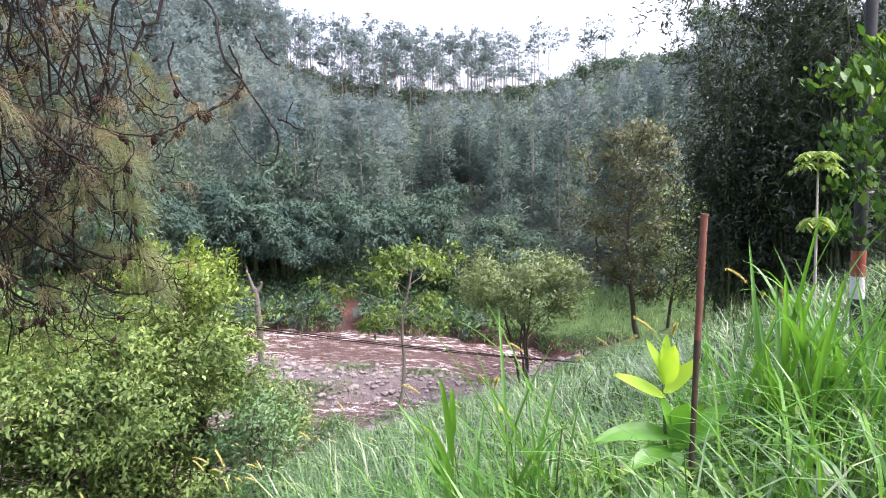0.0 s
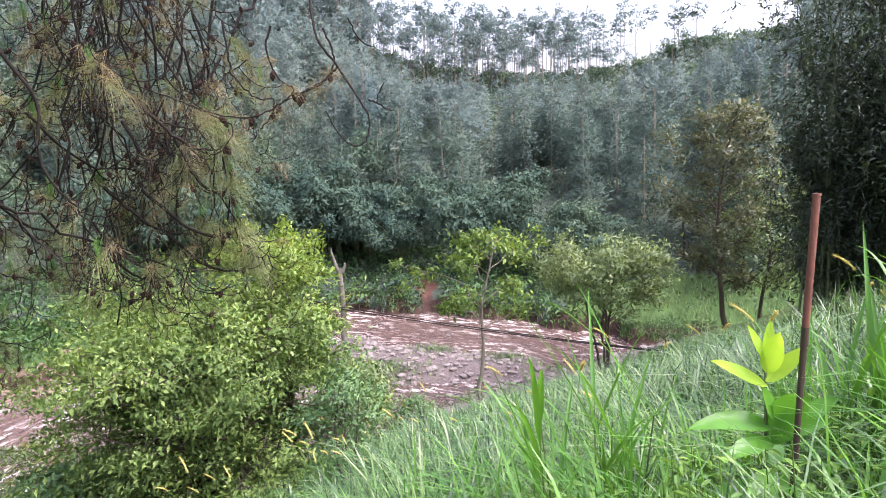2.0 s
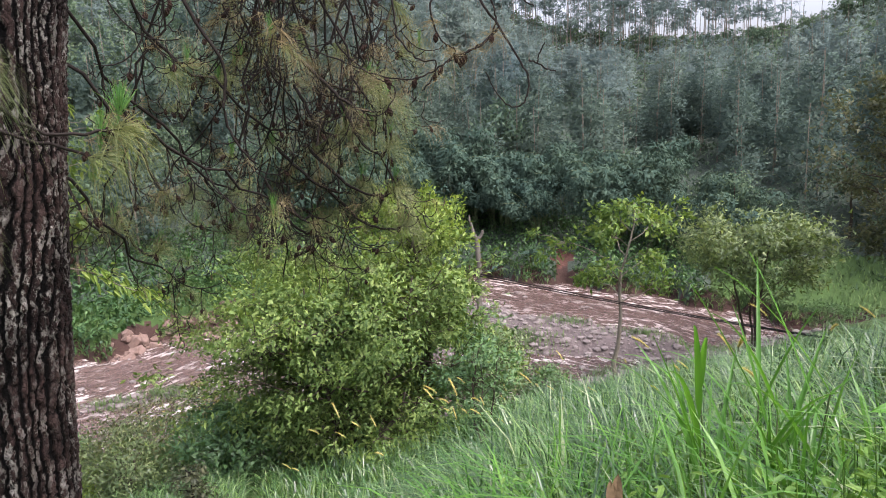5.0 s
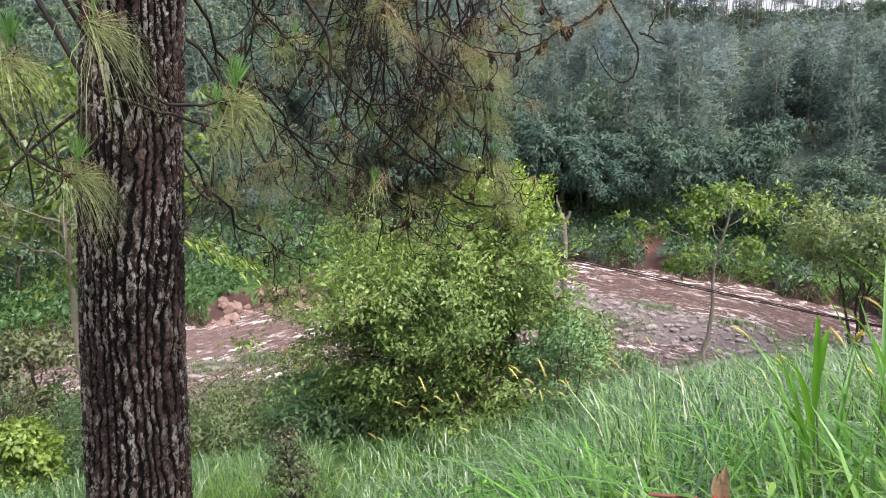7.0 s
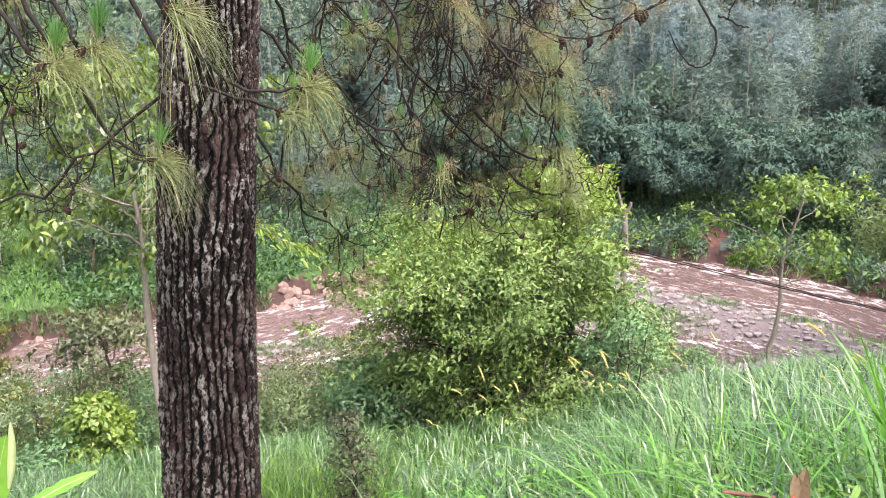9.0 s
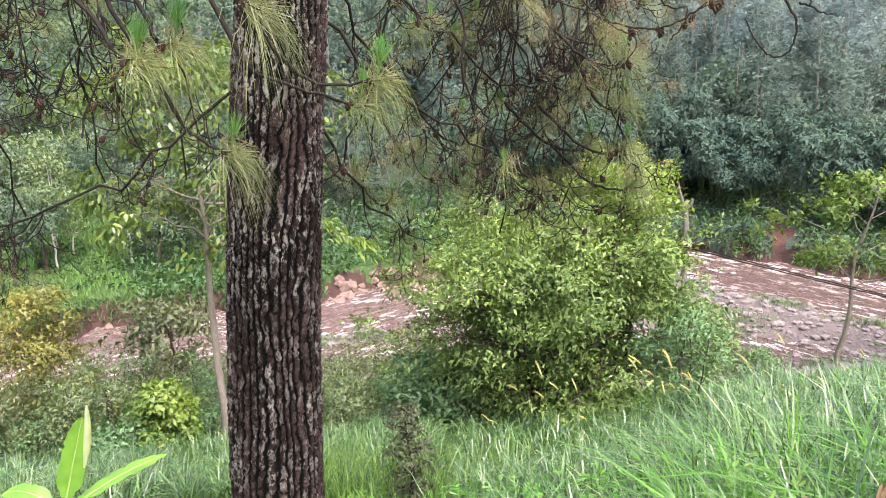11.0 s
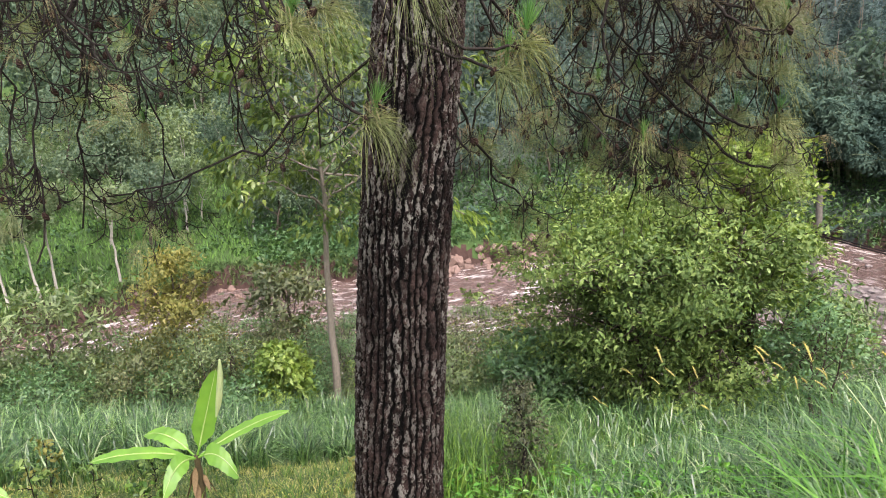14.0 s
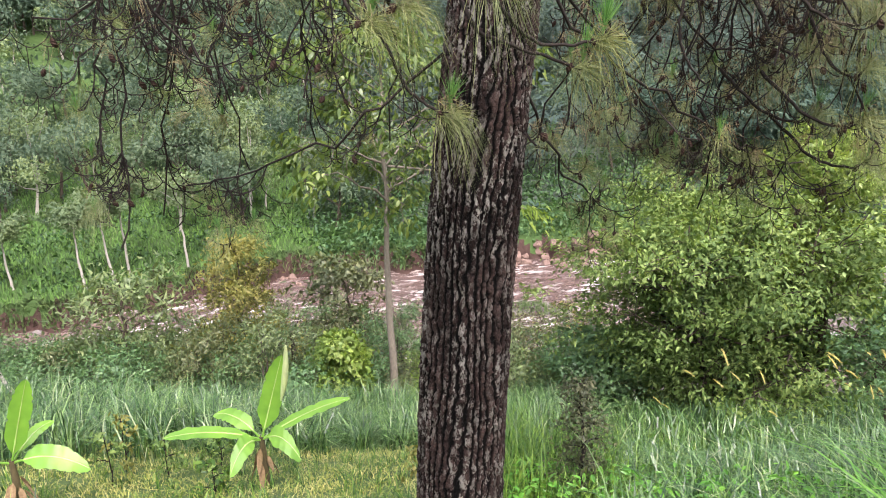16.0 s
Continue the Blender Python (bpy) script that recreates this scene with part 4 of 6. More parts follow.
def skyline_limit(x, y, tall):
    """How large a tree may be that stands below the open ridge."""
    r, az = polar(x, y)
    if not -19 < az < 14:
        return 9.0
    top = float(np.interp(az, RIDGE_AZ, RIDGE_Z)) + 1.0
    return max(0.12, (1.7 + (top - 1.7) / 175 * r - gz(x, y)) / tall)


def scatter(leaf_geo, wood_geo, templates, places, rng, low, high, tall=14.0, turn=None):
    for (x, y) in places:
        lf, wd = templates[rng.integers(len(templates))]
        s = min(rng.uniform(low, high), skyline_limit(x, y, tall) * rng.uniform(0.8, 1.08))
        a = rng.uniform(0, 6.28) if turn is None else math.atan2(-x, y) + rng.uniform(-turn, turn)
        rot = np.array([[math.cos(a), -math.sin(a), 0], [math.sin(a), math.cos(a), 0], [0, 0, 1]]) * (s * rng.uniform(0.85, 1.15), s * rng.uniform(0.85, 1.15), s)
        at = np.array([x, y, gz(x, y)])
        for src, dst in ((lf, leaf_geo), (wd, wood_geo)):
            start = dst.n
            v = np.concatenate(src.v) @ rot.T + at
            dst.v.append(v)
            dst.n += len(v)
            dst.f += [f + start for f in src.f]
            if src.puff:
                dst.puff.append(unit(np.concatenate(src.puff) @ rot.T))


def places(rng, n, az0, az1, keep, r_low, r_high):
    """Random places in a sector, with even density, that pass keep(r, az)."""
    r = np.sqrt(rng.uniform(r_low ** 2, r_high ** 2, n))
    az = rng.uniform(az0, az1, n)
    ok = keep(r, az)
    r, a = r[ok], np.radians(az[ok])
    return np.stack([CX - r * np.sin(a), CY + r * np.cos(a)], 1)


rng = np.random.default_rng(101)


def wood_start(az):
    return far_edge(az) + np.interp(az, [-30, -4, 0, 32, 40, 60, 66, 110], [7, 5, 8, 9, 8, 4, 8, 11])


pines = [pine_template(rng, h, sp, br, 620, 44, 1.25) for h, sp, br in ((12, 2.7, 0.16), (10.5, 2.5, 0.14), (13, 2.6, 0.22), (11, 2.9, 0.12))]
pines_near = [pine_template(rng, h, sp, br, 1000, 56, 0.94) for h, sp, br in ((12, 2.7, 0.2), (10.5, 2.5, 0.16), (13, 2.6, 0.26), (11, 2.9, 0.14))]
leaf_g, wood_g = Geo(), Geo()
spots = places(rng, 1040, -34, 60, lambda r, az: (r > wood_start(az) + 5) & ~((r > 172) & (az < 4)), 60, 186)
dist = np.hypot(spots[:, 0], spots[:, 1])
pines_far = [pine_template(rng, h, sp, br, 330, 32, 1.7) for h, sp, br in ((12, 3.3, 0.10), (10.5, 3.0, 0.08), (13, 3.4, 0.14))]
# Nearest pines go to the less hazed copy, the rest to the paler one.
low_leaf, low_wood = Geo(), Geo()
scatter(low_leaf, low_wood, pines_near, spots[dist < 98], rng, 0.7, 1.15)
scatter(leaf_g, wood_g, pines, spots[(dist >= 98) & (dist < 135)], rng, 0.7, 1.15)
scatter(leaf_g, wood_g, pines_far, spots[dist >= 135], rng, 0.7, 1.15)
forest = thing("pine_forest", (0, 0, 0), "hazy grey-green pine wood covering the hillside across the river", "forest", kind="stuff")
part("foliage", leaf_g, M_PINE_HAZE, forest)
stand = thing("pine_forest", (0, 0, 0), "grey-green pine stand on the lower hillside above the bamboo, coloured with less haze", "forest", kind="stuff")
part("foliage", low_leaf, M_PINE_THIN_HAZE, stand)
# Lighter bark on far trunks also stands for haze lifting the darks.
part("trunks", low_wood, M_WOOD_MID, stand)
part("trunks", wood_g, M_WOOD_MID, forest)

def open_hill(r, az):
    """The left hillside is half open: a meadow along the river and a grassy crest higher up stay free of trees."""
    meadow = np.interp(az, [60, 66, 70, 76, 84, 100], [3, 4, 6, 9, 13, 15])
    return (r > far_edge(az) + meadow) & ~((az > 76.5) & (r > 86) & (r < 98))


broads = [broad_template(rng, h, sp, 400, 1.08, 26) for h, sp in ((8, 2.8), (6.5, 2.4), (9.5, 2.6), (7, 3.2))]
broads_near = [broad_template(rng, h, sp, 850, 0.64, 34) for h, sp in ((8, 2.6), (6, 2.2), (9.5, 2.5), (5, 2.6))]
leaf_g, wood_g = Geo(), Geo()
spots = np.concatenate([
    places(rng, 260, 38, 62, lambda r, az: r > wood_start(az), 44, 150),
    places(rng, 520, 62, 96, open_hill, 44, 150),
    places(rng, 250, -34, 60, lambda r, az: (r > wood_start(az) + np.interp(az, [-4, 0, 26, 34], [0, 5, 4, -4])) & (r < wood_start(az) + 13), 50, 90),
    places(rng, 160, -24, 12, lambda r, az: (r > 158), 158, 182)])
dist = np.hypot(spots[:, 0], spots[:, 1])
broads_far = [broad_template(rng, h, sp, 240, 1.45, 20) for h, sp in ((8, 2.8), (6.5, 2.4), (9.5, 2.6), (7, 3.2))]
side_az = polar(spots[:, 0], spots[:, 1])[1]
pale = (side_az > 58) & (dist < 105) & (rng.uniform(0, 1, len(spots)) < 0.33)
pale_leaf, pale_wood = Geo(), Geo()
scatter(pale_leaf, pale_wood, broads_near, spots[pale], rng, 0.45, 0.95, 8.0)
spots, dist = spots[~pale], dist[~pale]
scatter(leaf_g, wood_g, broads_near, spots[dist < 80], rng, 0.45, 1.05, 8.0)
scatter(leaf_g, wood_g, broads, spots[(dist >= 80) & (dist < 125)], rng, 0.65, 1.25, 6.5)
scatter(leaf_g, wood_g, broads_far, spots[dist >= 125], rng, 0.65, 1.25, 6.5)
woods = thing("broadleaf_woods", (0, 0, 0), "mixed broadleaf woods on the far bank and the hill", "forest", kind="stuff")
part("foliage", leaf_g, M_BROAD_HAZE, woods)
part("trunks", wood_g, M_WOOD_DARK, woods)
grove = thing("broadleaf_woods", (0, 0, 0), "pale feathery-leaved trees scattered over the half-open hillside", "forest", kind="stuff")
part("foliage", pale_leaf, M_PALE_CROWN, grove)
part("trunks", pale_wood, M_WOOD_PALE, grove)

# undergrowth that covers the ground of the hill
g = Geo()
n = 90000
r = np.sqrt(rng.uniform(46 ** 2, 176 ** 2, n))
az = rng.uniform(-34, 98, n)
ok = (r > wood_start(az) + np.interp(az, [-4, 0, 26, 34], [-1, 4, 4, -1])) & ((az < 60) | open_hill(r, az) & (rng.uniform(0, 1, n) < 0.5))
a = np.radians(az[ok])
x, y = CX - r[ok] * np.sin(a), CY + r[ok] * np.cos(a)
big = np.interp(r[ok], [50, 170], [0.45, 1.1])
up = rng.uniform(-0.1, 1.3, len(x)) * big * (0.6 + 0.8 * np.sin(x * 0.7) * np.sin(y * 0.8))
pos = np.stack([x, y, ground_z(x, y) + up], 1)
sprigs(g, pos, rng.normal(0, 1, (len(x), 3)) + [0, 0, 0.3], big * rng.uniform(0.5, 1.1, len(x)), big * rng.uniform(0.3, 0.6, len(x)), rng, rng.normal(0, 0.4, (len(x), 3)) + [0, 0, 1.0])
tagged(part("undergrowth", g, M_BROAD_HAZE), "low leafy undergrowth covering the wooded hill", "undergrowth", kind="stuff")

bams = [bamboo_template(rng, h, 3.6, 1400) for h in (9.5, 8.2, 10.8, 8.8)]
leaf_g, wood_g = Geo(), Geo()
spots = places(rng, 260, -4, 34, lambda r, az: (r > far_edge(az) + 6.5) & (r < far_edge(az) + 14.5), 50, 78)
scatter(leaf_g, wood_g, bams, spots, rng, 0.6, 1.12, turn=1.0)
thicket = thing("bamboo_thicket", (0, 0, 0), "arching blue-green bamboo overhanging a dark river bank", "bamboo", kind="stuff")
part("foliage", leaf_g, M_BAMBOO_HAZE, thicket)
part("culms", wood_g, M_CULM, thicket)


# tall bare-stemmed pines along the ridge, against the sky
def ridge_pine(seed, h, bare):
    r2 = np.random.default_rng(seed)
    leaf, wood = pine_template(r2, h, 1.9, bare, 230, 18, 1.2, 0.45)
    ob = thing("ridge_pine", (0, 0, -60), "tall slender pine with bare trunk on the skyline", "tree", "pines on the ridge")
    part("trunk", wood, M_WOOD_MID, ob)
    part("crown", leaf, M_PINE_HAZE, ob)
    return ob


protos = [ridge_pine(201 + i, h, b) for i, (h, b) in enumerate(((16, 0.58), (17.5, 0.66), (15, 0.52), (16.5, 0.62), (18, 0.74), (12, 0.42)))]
k = 0
for i in range(400):
    az = rng.uniform(-15, 17)
    if az < -3 and rng.uniform() < np.interp(az, [-14, -9, -6, -3], [0.93, 0.85, 0.6, 0.3]):
        continue
    rr = rng.uniform(152, 188)
    x, y = CX - rr * math.sin(radians(az)), CY + rr * math.cos(radians(az))
    s = rng.uniform(0.5, 1.1)
    m = pose(x, y, gz(x, y), 0, 0, rng.uniform(0, 360)) @ Matrix.Scale(s, 4)
    if k < len(protos):
        protos[k].matrix_basis = m
    else:
        ob = copy_thing(protos[k % len(protos)], m)
        ob.scale = (s, s, s)
    k += 1


# bamboo grove on the slope, close by
def bamboo_clump(at, height, reach, n_leaf, seed):
    r2 = np.random.default_rng(seed)
    x, y = at
    ob = thing("bamboo_clump", (x, y, gz(x, y)), "tall dark green bamboo clump with drooping leafy culms", "bamboo", "bamboo grove")
    leaf = Geo()
    n = 20
    for i in range(n):
        a = r2.uniform(0, 6.28)
        out = np.array([math.cos(a), math.sin(a), 0]) * reach * r2.uniform(0.2, 1.1)
        hh = height * r2.uniform(0.35, 1.0)
        path = curve(r2.normal(0, 0.35, 3) * (1, 1, 0), out + [0, 0, hh * 0.82], np.array([0, 0, hh * 0.22]) - out * 0.15, 12)
        g = Geo()
        tube(g, path, np.linspace(0.045, 0.012, 12), 6)
        part("culm", g, M_CULM, ob, smooth=True)
        m = n_leaf // n
        sprays = 34
        s = r2.uniform(0.08, 1.0, sprays)
        c = np.stack([np.interp(s, np.linspace(0, 1, 12), path[:, q]) for q in range(3)], 1)
        c = c + r2.normal(0, 1, (sprays, 3)) * np.array([0.75, 0.75, 0.5])
        lean = r2.normal(0, 0.5, (sprays, 3)) * (1, 1, 0.3) + out / max(reach, 0.1) * 0.4
        w = r2.integers(0, sprays, m)
        run = r2.uniform(0, 1, (m, 1))
        pos = c[w] + lean[w] * run * 0.8 + np.array([0, 0, -0.75]) * run ** 1.6 + r2.normal(0, 0.13, (m, 3))
        ax = lean[w] * 0.9 + r2.normal(0, 0.55, (m, 3)) + [0, 0, -0.45]
        sprigs(leaf, pos, ax, r2.uniform(0.18, 0.34, m), r2.uniform(0.055, 0.095, m), r2, unit(pos - c[w]) + out / max(reach, 0.1) * 0.4 + [0, 0, 0.35], 0.45)
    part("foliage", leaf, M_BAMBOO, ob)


for i, (x, y, h, re) in enumerate([(10.6, 25.2, 16.5, 2.3), (13.6, 23.2, 15.5, 2.4), (16.6, 22.0, 16, 2.6), (19.6, 19.5, 15, 2.6), (15.0, 27.0, 16, 2.6), (12.2, 27.6, 9.0, 1.9), (17.0, 18.6, 9, 2.0), (12.4, 24.6, 17.5, 2.4)]):
    bamboo_clump((x, y), h, re, 15000, 300 + i)


# ---- the near pine ----
PINE_X, PINE_Y = -3.057, 1.729


def pine_line(z):
    """The slightly curved line of the trunk's middle."""
    q = np.minimum(z, 2.5)
    return PINE_X + 0.0248 * q + 0.0056 * q * q + 0.053 * (z - q), PINE_Y + 0.066 * q + 0.016 * q * q + 0.146 * (z - q)


def pine_axis(z):
    return np.array([*pine_line(z), z])


def waves(a, b, rng, n, fa, fb):
    """A smooth uneven field: a sum of random waves, whole round the trunk."""
    out = np.zeros(a.shape)
    for i in range(n):
        out += np.sin(rng.integers(1, fa + 1) * a * rng.choice([-1, 1]) + rng.uniform(0.3, 1) * fb * b + rng.uniform(0, 6.28)) / math.sqrt(n)
    return out


def bark_plates(th, z, rng):
    """Height of the bark over the trunk: wavy upright ridges between deep furrows, broken across into uneven blocks."""
    n_col, n_row = 34, 400
    u = th / (2 * np.pi) * n_col + 0.2 * waves(th, 0 * z, rng, 8, 13, 1) + 0.45 * waves(th, z, rng, 7, 4, 4) + 0.13 * waves(th, z, rng, 9, 16, 40) + 0.07 * waves(th, z, rng, 8, 40, 120)
    col = np.floor(u).astype(int)
    across = np.minimum(u - col, 1 - (u - col))
    col = col % n_col
    v = z / 0.078 + rng.uniform(0, 40, n_col)[col] + 0.55 * waves(th, z, rng, 7, 9, 20) + 0.16 * waves(th, z, rng, 8, 40, 60)
    row = np.floor(v).astype(int)
    along = np.minimum(v - row, 1 - (v - row))
    edge_row = np.where(v - row < 0.5, row, row + 1) % n_row
    row = row % n_row
    deep = rng.choice([0.1, 0.5, 0.9, 1.0], (n_col, n_row))[col, edge_row]
    tall = rng.uniform(0.35, 1.0, (n_col, n_row))[col, row]
    grit = waves(th, z, rng, 10, 80, 260)
    wide = 0.19 + 0.07 * waves(th, z, rng, 9, 14, 18)
    ridge = np.clip((across + 0.045 * grit - 0.08) / np.maximum(wide, 0.06), 0, 1)
    block = 1 - deep * (1 - np.clip((along + 0.04 * grit) / 0.17, 0, 1))
    return np.clip(ridge * ridge * (3 - 2 * ridge) * (0.5 + 0.5 * tall) * (0.25 + 0.75 * block) + 0.085 * grit * (0.3 + ridge), 0, 1.1)


pine = thing("pine_tree", (0, 0, 0), "old pine with thick furrowed bark, drooping boughs and cones", "tree")
rng = np.random.default_rng(401)
zz = np.concatenate([np.arange(-2.0, 2.5, 0.015), np.linspace(2.52, 11, 40)])
th = np.linspace(0, 2 * np.pi, 240, endpoint=False)
ZZ, TH = np.meshgrid(zz, th, indexing="ij")
plate = bark_plates(TH, ZZ, rng)
rough = 0.004 * np.sin(TH * 37 + ZZ * 60) * np.sin(ZZ * 93 - TH * 11)
rad = 0.258 - 0.006 * np.minimum(ZZ, 2.5) - 0.015 * np.maximum(ZZ - 2.5, 0) + 0.10 * np.clip(-1.1 - ZZ, 0, 1) ** 1.5 + 0.026 * (plate - 0.6) + rough * plate + 0.006 * np.sin(2 * TH + ZZ)
rad = np.maximum(rad, 0.05)
px, py = pine_line(ZZ)
px, py = px + rad * np.cos(TH), py + rad * np.sin(TH)
idx = np.arange(ZZ.size).reshape(ZZ.shape)
nx = np.roll(idx, -1, axis=1)
g = Geo()
g.add(np.stack([px, py, ZZ], -1).reshape(-1, 3), np.stack([idx[:-1], nx[:-1], nx[1:], idx[1:]], -1).reshape(-1, 4))
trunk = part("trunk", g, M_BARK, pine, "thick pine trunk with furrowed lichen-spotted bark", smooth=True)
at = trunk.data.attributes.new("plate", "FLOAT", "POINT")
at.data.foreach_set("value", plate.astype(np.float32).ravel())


def cone_mesh():
    g = Geo()
    n, m = 7, 8
    t = np.linspace(0, 1, n)
    prof = 0.017 * np.sin(np.pi * np.clip(t * 0.92 + 0.06, 0, 1)) ** 0.7
    a = np.linspace(0, 2 * np.pi, m, endpoint=False)
    T, A = np.meshgrid(t, a, indexing="ij")
    R = prof[:, None] * (1 + 0.25 * np.where((np.arange(n)[:, None] + np.arange(m)[None]) % 2, 1, -0.6))
    v = np.stack([R * np.cos(A), R * np.sin(A), -0.065 * T], -1)
    idx = np.arange(n * m).reshape(n, m)
    nx = np.roll(idx, -1, axis=1)
    g.add(v.reshape(-1, 3), np.stack([idx[:-1], nx[:-1], nx[1:], idx[1:]], -1).reshape(-1, 4))
    return g.mesh("cone", M_CONE, False)


CONE = cone_mesh()


def add_cone(p, rng):
    ob = new("cone", CONE)
    ob.parent = pine
    s = rng.uniform(0.65, 1.0)
    ob.matrix_basis = pose(*p, rng.uniform(-40, 40), rng.uniform(-40, 40), rng.uniform(0, 360)) @ Matrix.Scale(s, 4)


def needles(geo, at, direction, count, length, spread, sag, rng, width=0.0017):
    """A tuft of long needles that fan out from a twig's end and hang."""
    n = count
    d = unit(unit(direction) + rng.normal(0, spread, (n, 3)))
    ln = length * rng.uniform(0.7, 1.1, n)[:, None]
    side = unit(np.cross(d, rng.normal(0, 1, (n, 3)))) * width * 0.5
    base = np.asarray(at) - unit(direction) * rng.uniform(0, 0.07, n)[:, None]
    down = np.array([0, 0, -1.0])
    p1 = base + d * ln * 0.5 + down * sag * ln * 0.22
    p2 = base + d * ln * 0.85 + down * sag * ln * 0.85
    v = np.stack([base - side, base + side, p1 + side, p1 - side, p2], 1)
    b = np.arange(n)[:, None] * 5
    start = geo.n
    geo.add(v.reshape(-1, 3), b + [3, 2, 4])
    geo.f.append(b + [0, 1, 2, 3] + start)


def bough(start, end, bend, r0, seed, side=9, reach=0.45, tufts=0.4, cones=0.3, dry=0.2, name="bough"):
    """A pine bough: a sagging limb, side twigs that hang and curl up, needle tufts and cones."""
    rng = np.random.default_rng(seed)
    wood, green, fresh, brown = Geo(), Geo(), Geo(), Geo()
    k = 16
    path = curve(start, end, bend, k, 0.03, rng)
    tube(wood, path, np.linspace(r0, 0.006, k), 6)
    tan = unit(np.gradient(path, axis=0))
    tips = [(path[-1], tan[-1])]

    def twig(p, d, ln, r, depth):
        s = np.linspace(0, 1, 8)
        tilt = radians(rng.uniform(-95, -35)) + radians(rng.uniform(60, 190)) * s ** 1.3
        way = math.atan2(d[1], d[0]) + rng.normal(0, 0.9) * s + rng.normal(0, 0.25, 8)
        steps = np.stack([np.cos(tilt) * np.cos(way), np.cos(tilt) * np.sin(way), np.sin(tilt)], 1) * ln * 1.25 / 7
        q = np.asarray(p) + np.vstack([np.zeros((1, 3)), np.cumsum(steps[:-1], axis=0)])
        tube(wood, q, np.linspace(r, r * 0.7, 8), 3, False)
        if depth:
            for j in range(rng.integers(2, 4)):
                i = rng.integers(2, 7)
                dd = unit(d * 0.7 + rng.normal(0, 0.7, 3))
                twig(q[i], dd, ln * rng.uniform(0.4, 0.75), r * 0.78, depth - 1)
        tips.append((q[-1], unit(q[-1] - q[-2])))
        if rng.uniform() < cones:
            add_cone(q[rng.integers(4, 8)] + [0, 0, -0.006], rng)

    for i in range(side):
        s = rng.uniform(0.25, 1.0)
        j = min(k - 1, int(s * (k - 1)))
        d = unit(tan[j] * 0.6 + rng.normal(0, 0.55, 3) + [0, 0, -0.15])
        twig(path[j], d, reach * rng.uniform(0.6, 1.25), 0.0056, 2)
    for p, d in tips:
        x = rng.uniform()
        if x < tufts:
            needles(green, p, d + [0, 0, 0.1], rng.integers(55, 85), 0.26, 0.55, rng.uniform(1.0, 1.6), rng)
            if rng.uniform() < 0.35:
                needles(fresh, p + [0, 0, 0.02], (0, 0, 1.0), 60, 0.13, 0.2, 0.0, rng)
        elif x < tufts + dry:
            needles(brown, p, d, rng.integers(18, 32), 0.18, 0.5, 1.2, rng)
    ob = part(name, wood, M_TWIG, pine, smooth=True)
    for geo, mt, nm, lab in ((green, M_NEEDLE, "needles", "long drooping yellow-green needles"), (fresh, M_NEEDLE_NEW, "new_needles", "short upright green needles"), (brown, M_NEEDLE_DRY, "dry_needles", "dry straw-brown needles")):
        if geo.v:
            part(nm, geo, mt, ob, lab)
    return ob


# boughs beside the trunk: where each one ends
rng = np.random.default_rng(437)
EYE_MID = np.array([0.0, -0.6, 1.66])


def reach_of(n, az, el, dist):
    """Random bough ends within a sector as seen from the footpath."""
    a, e, d = radians(1) * rng.normal(*az, n), np.radians(rng.uniform(*el, n)), rng.uniform(*dist, n)
    return EYE_MID + np.stack([-np.sin(a) * d, np.cos(a) * d, np.tan(e) * d], 1)


RIGHT = [(-1.84, 3.89, 1.42), (-1.88, 4.09, 1.15), (-2.27, 4.24, 0.90), (-2.71, 4.23, 0.52), (-3.05, 4.25, 0.45), (-3.32, 4.18, 0.75),
         (-3.62, 3.82, 0.61), (-3.74, 3.30, 0.76), (-3.64, 2.98, 1.07), (-3.43, 4.10, 1.33), (-2.50, 4.00, 1.59), (-2.02, 3.69, 2.01), (-3.25, 3.48, 1.82), (-2.16, 4.07, 1.37), (-3.10, 4.22, 0.99), (-3.54, 3.50, 1.29)]
LEFT = [(-4.65, 0.40, 1.74), (-4.59, 0.64, 1.55), (-5.08, 0.33, 1.05), (-5.07, 0.37, 0.47), (-5.19, 0.71, 0.63), (-5.14, 0.88, 0.83), (-4.65, 1.05, 1.43), (-5.16, 1.38, 0.89), (-4.93, 1.85, 1.08),
        (-4.36, 1.21, 1.64), (-4.62, 1.99, 1.30), (-4.73, 0.02, 1.94), (-4.14, 2.00, 1.12)]
MORE_RIGHT = reach_of(10, (30.5, 4.5), (-12.0, 3.0), (4.3, 5.7))
MORE_LEFT = reach_of(6, (73.0, 6.0), (-3.0, 7.0), (4.2, 5.4))
rng = np.random.default_rng(433)
# two great limbs reach out high up, and the hanging boughs spring from them
g = Geo()
limb_r = curve(pine_axis(4.6), (-1.7, 4.3, 3.0), (0, 0, 0.5), 14, 0.03, rng)
tube(g, limb_r, np.linspace(0.06, 0.015, 14), 8)
part("limb", g, M_TWIG, pine, smooth=True)
g = Geo()
limb_l = curve(pine_axis(4.2), (-5.1, 0.2, 2.9), (0, 0, 0.45), 14, 0.03, rng)
tube(g, limb_l, np.linspace(0.055, 0.015, 14), 8)
part("limb", g, M_TWIG, pine, smooth=True)
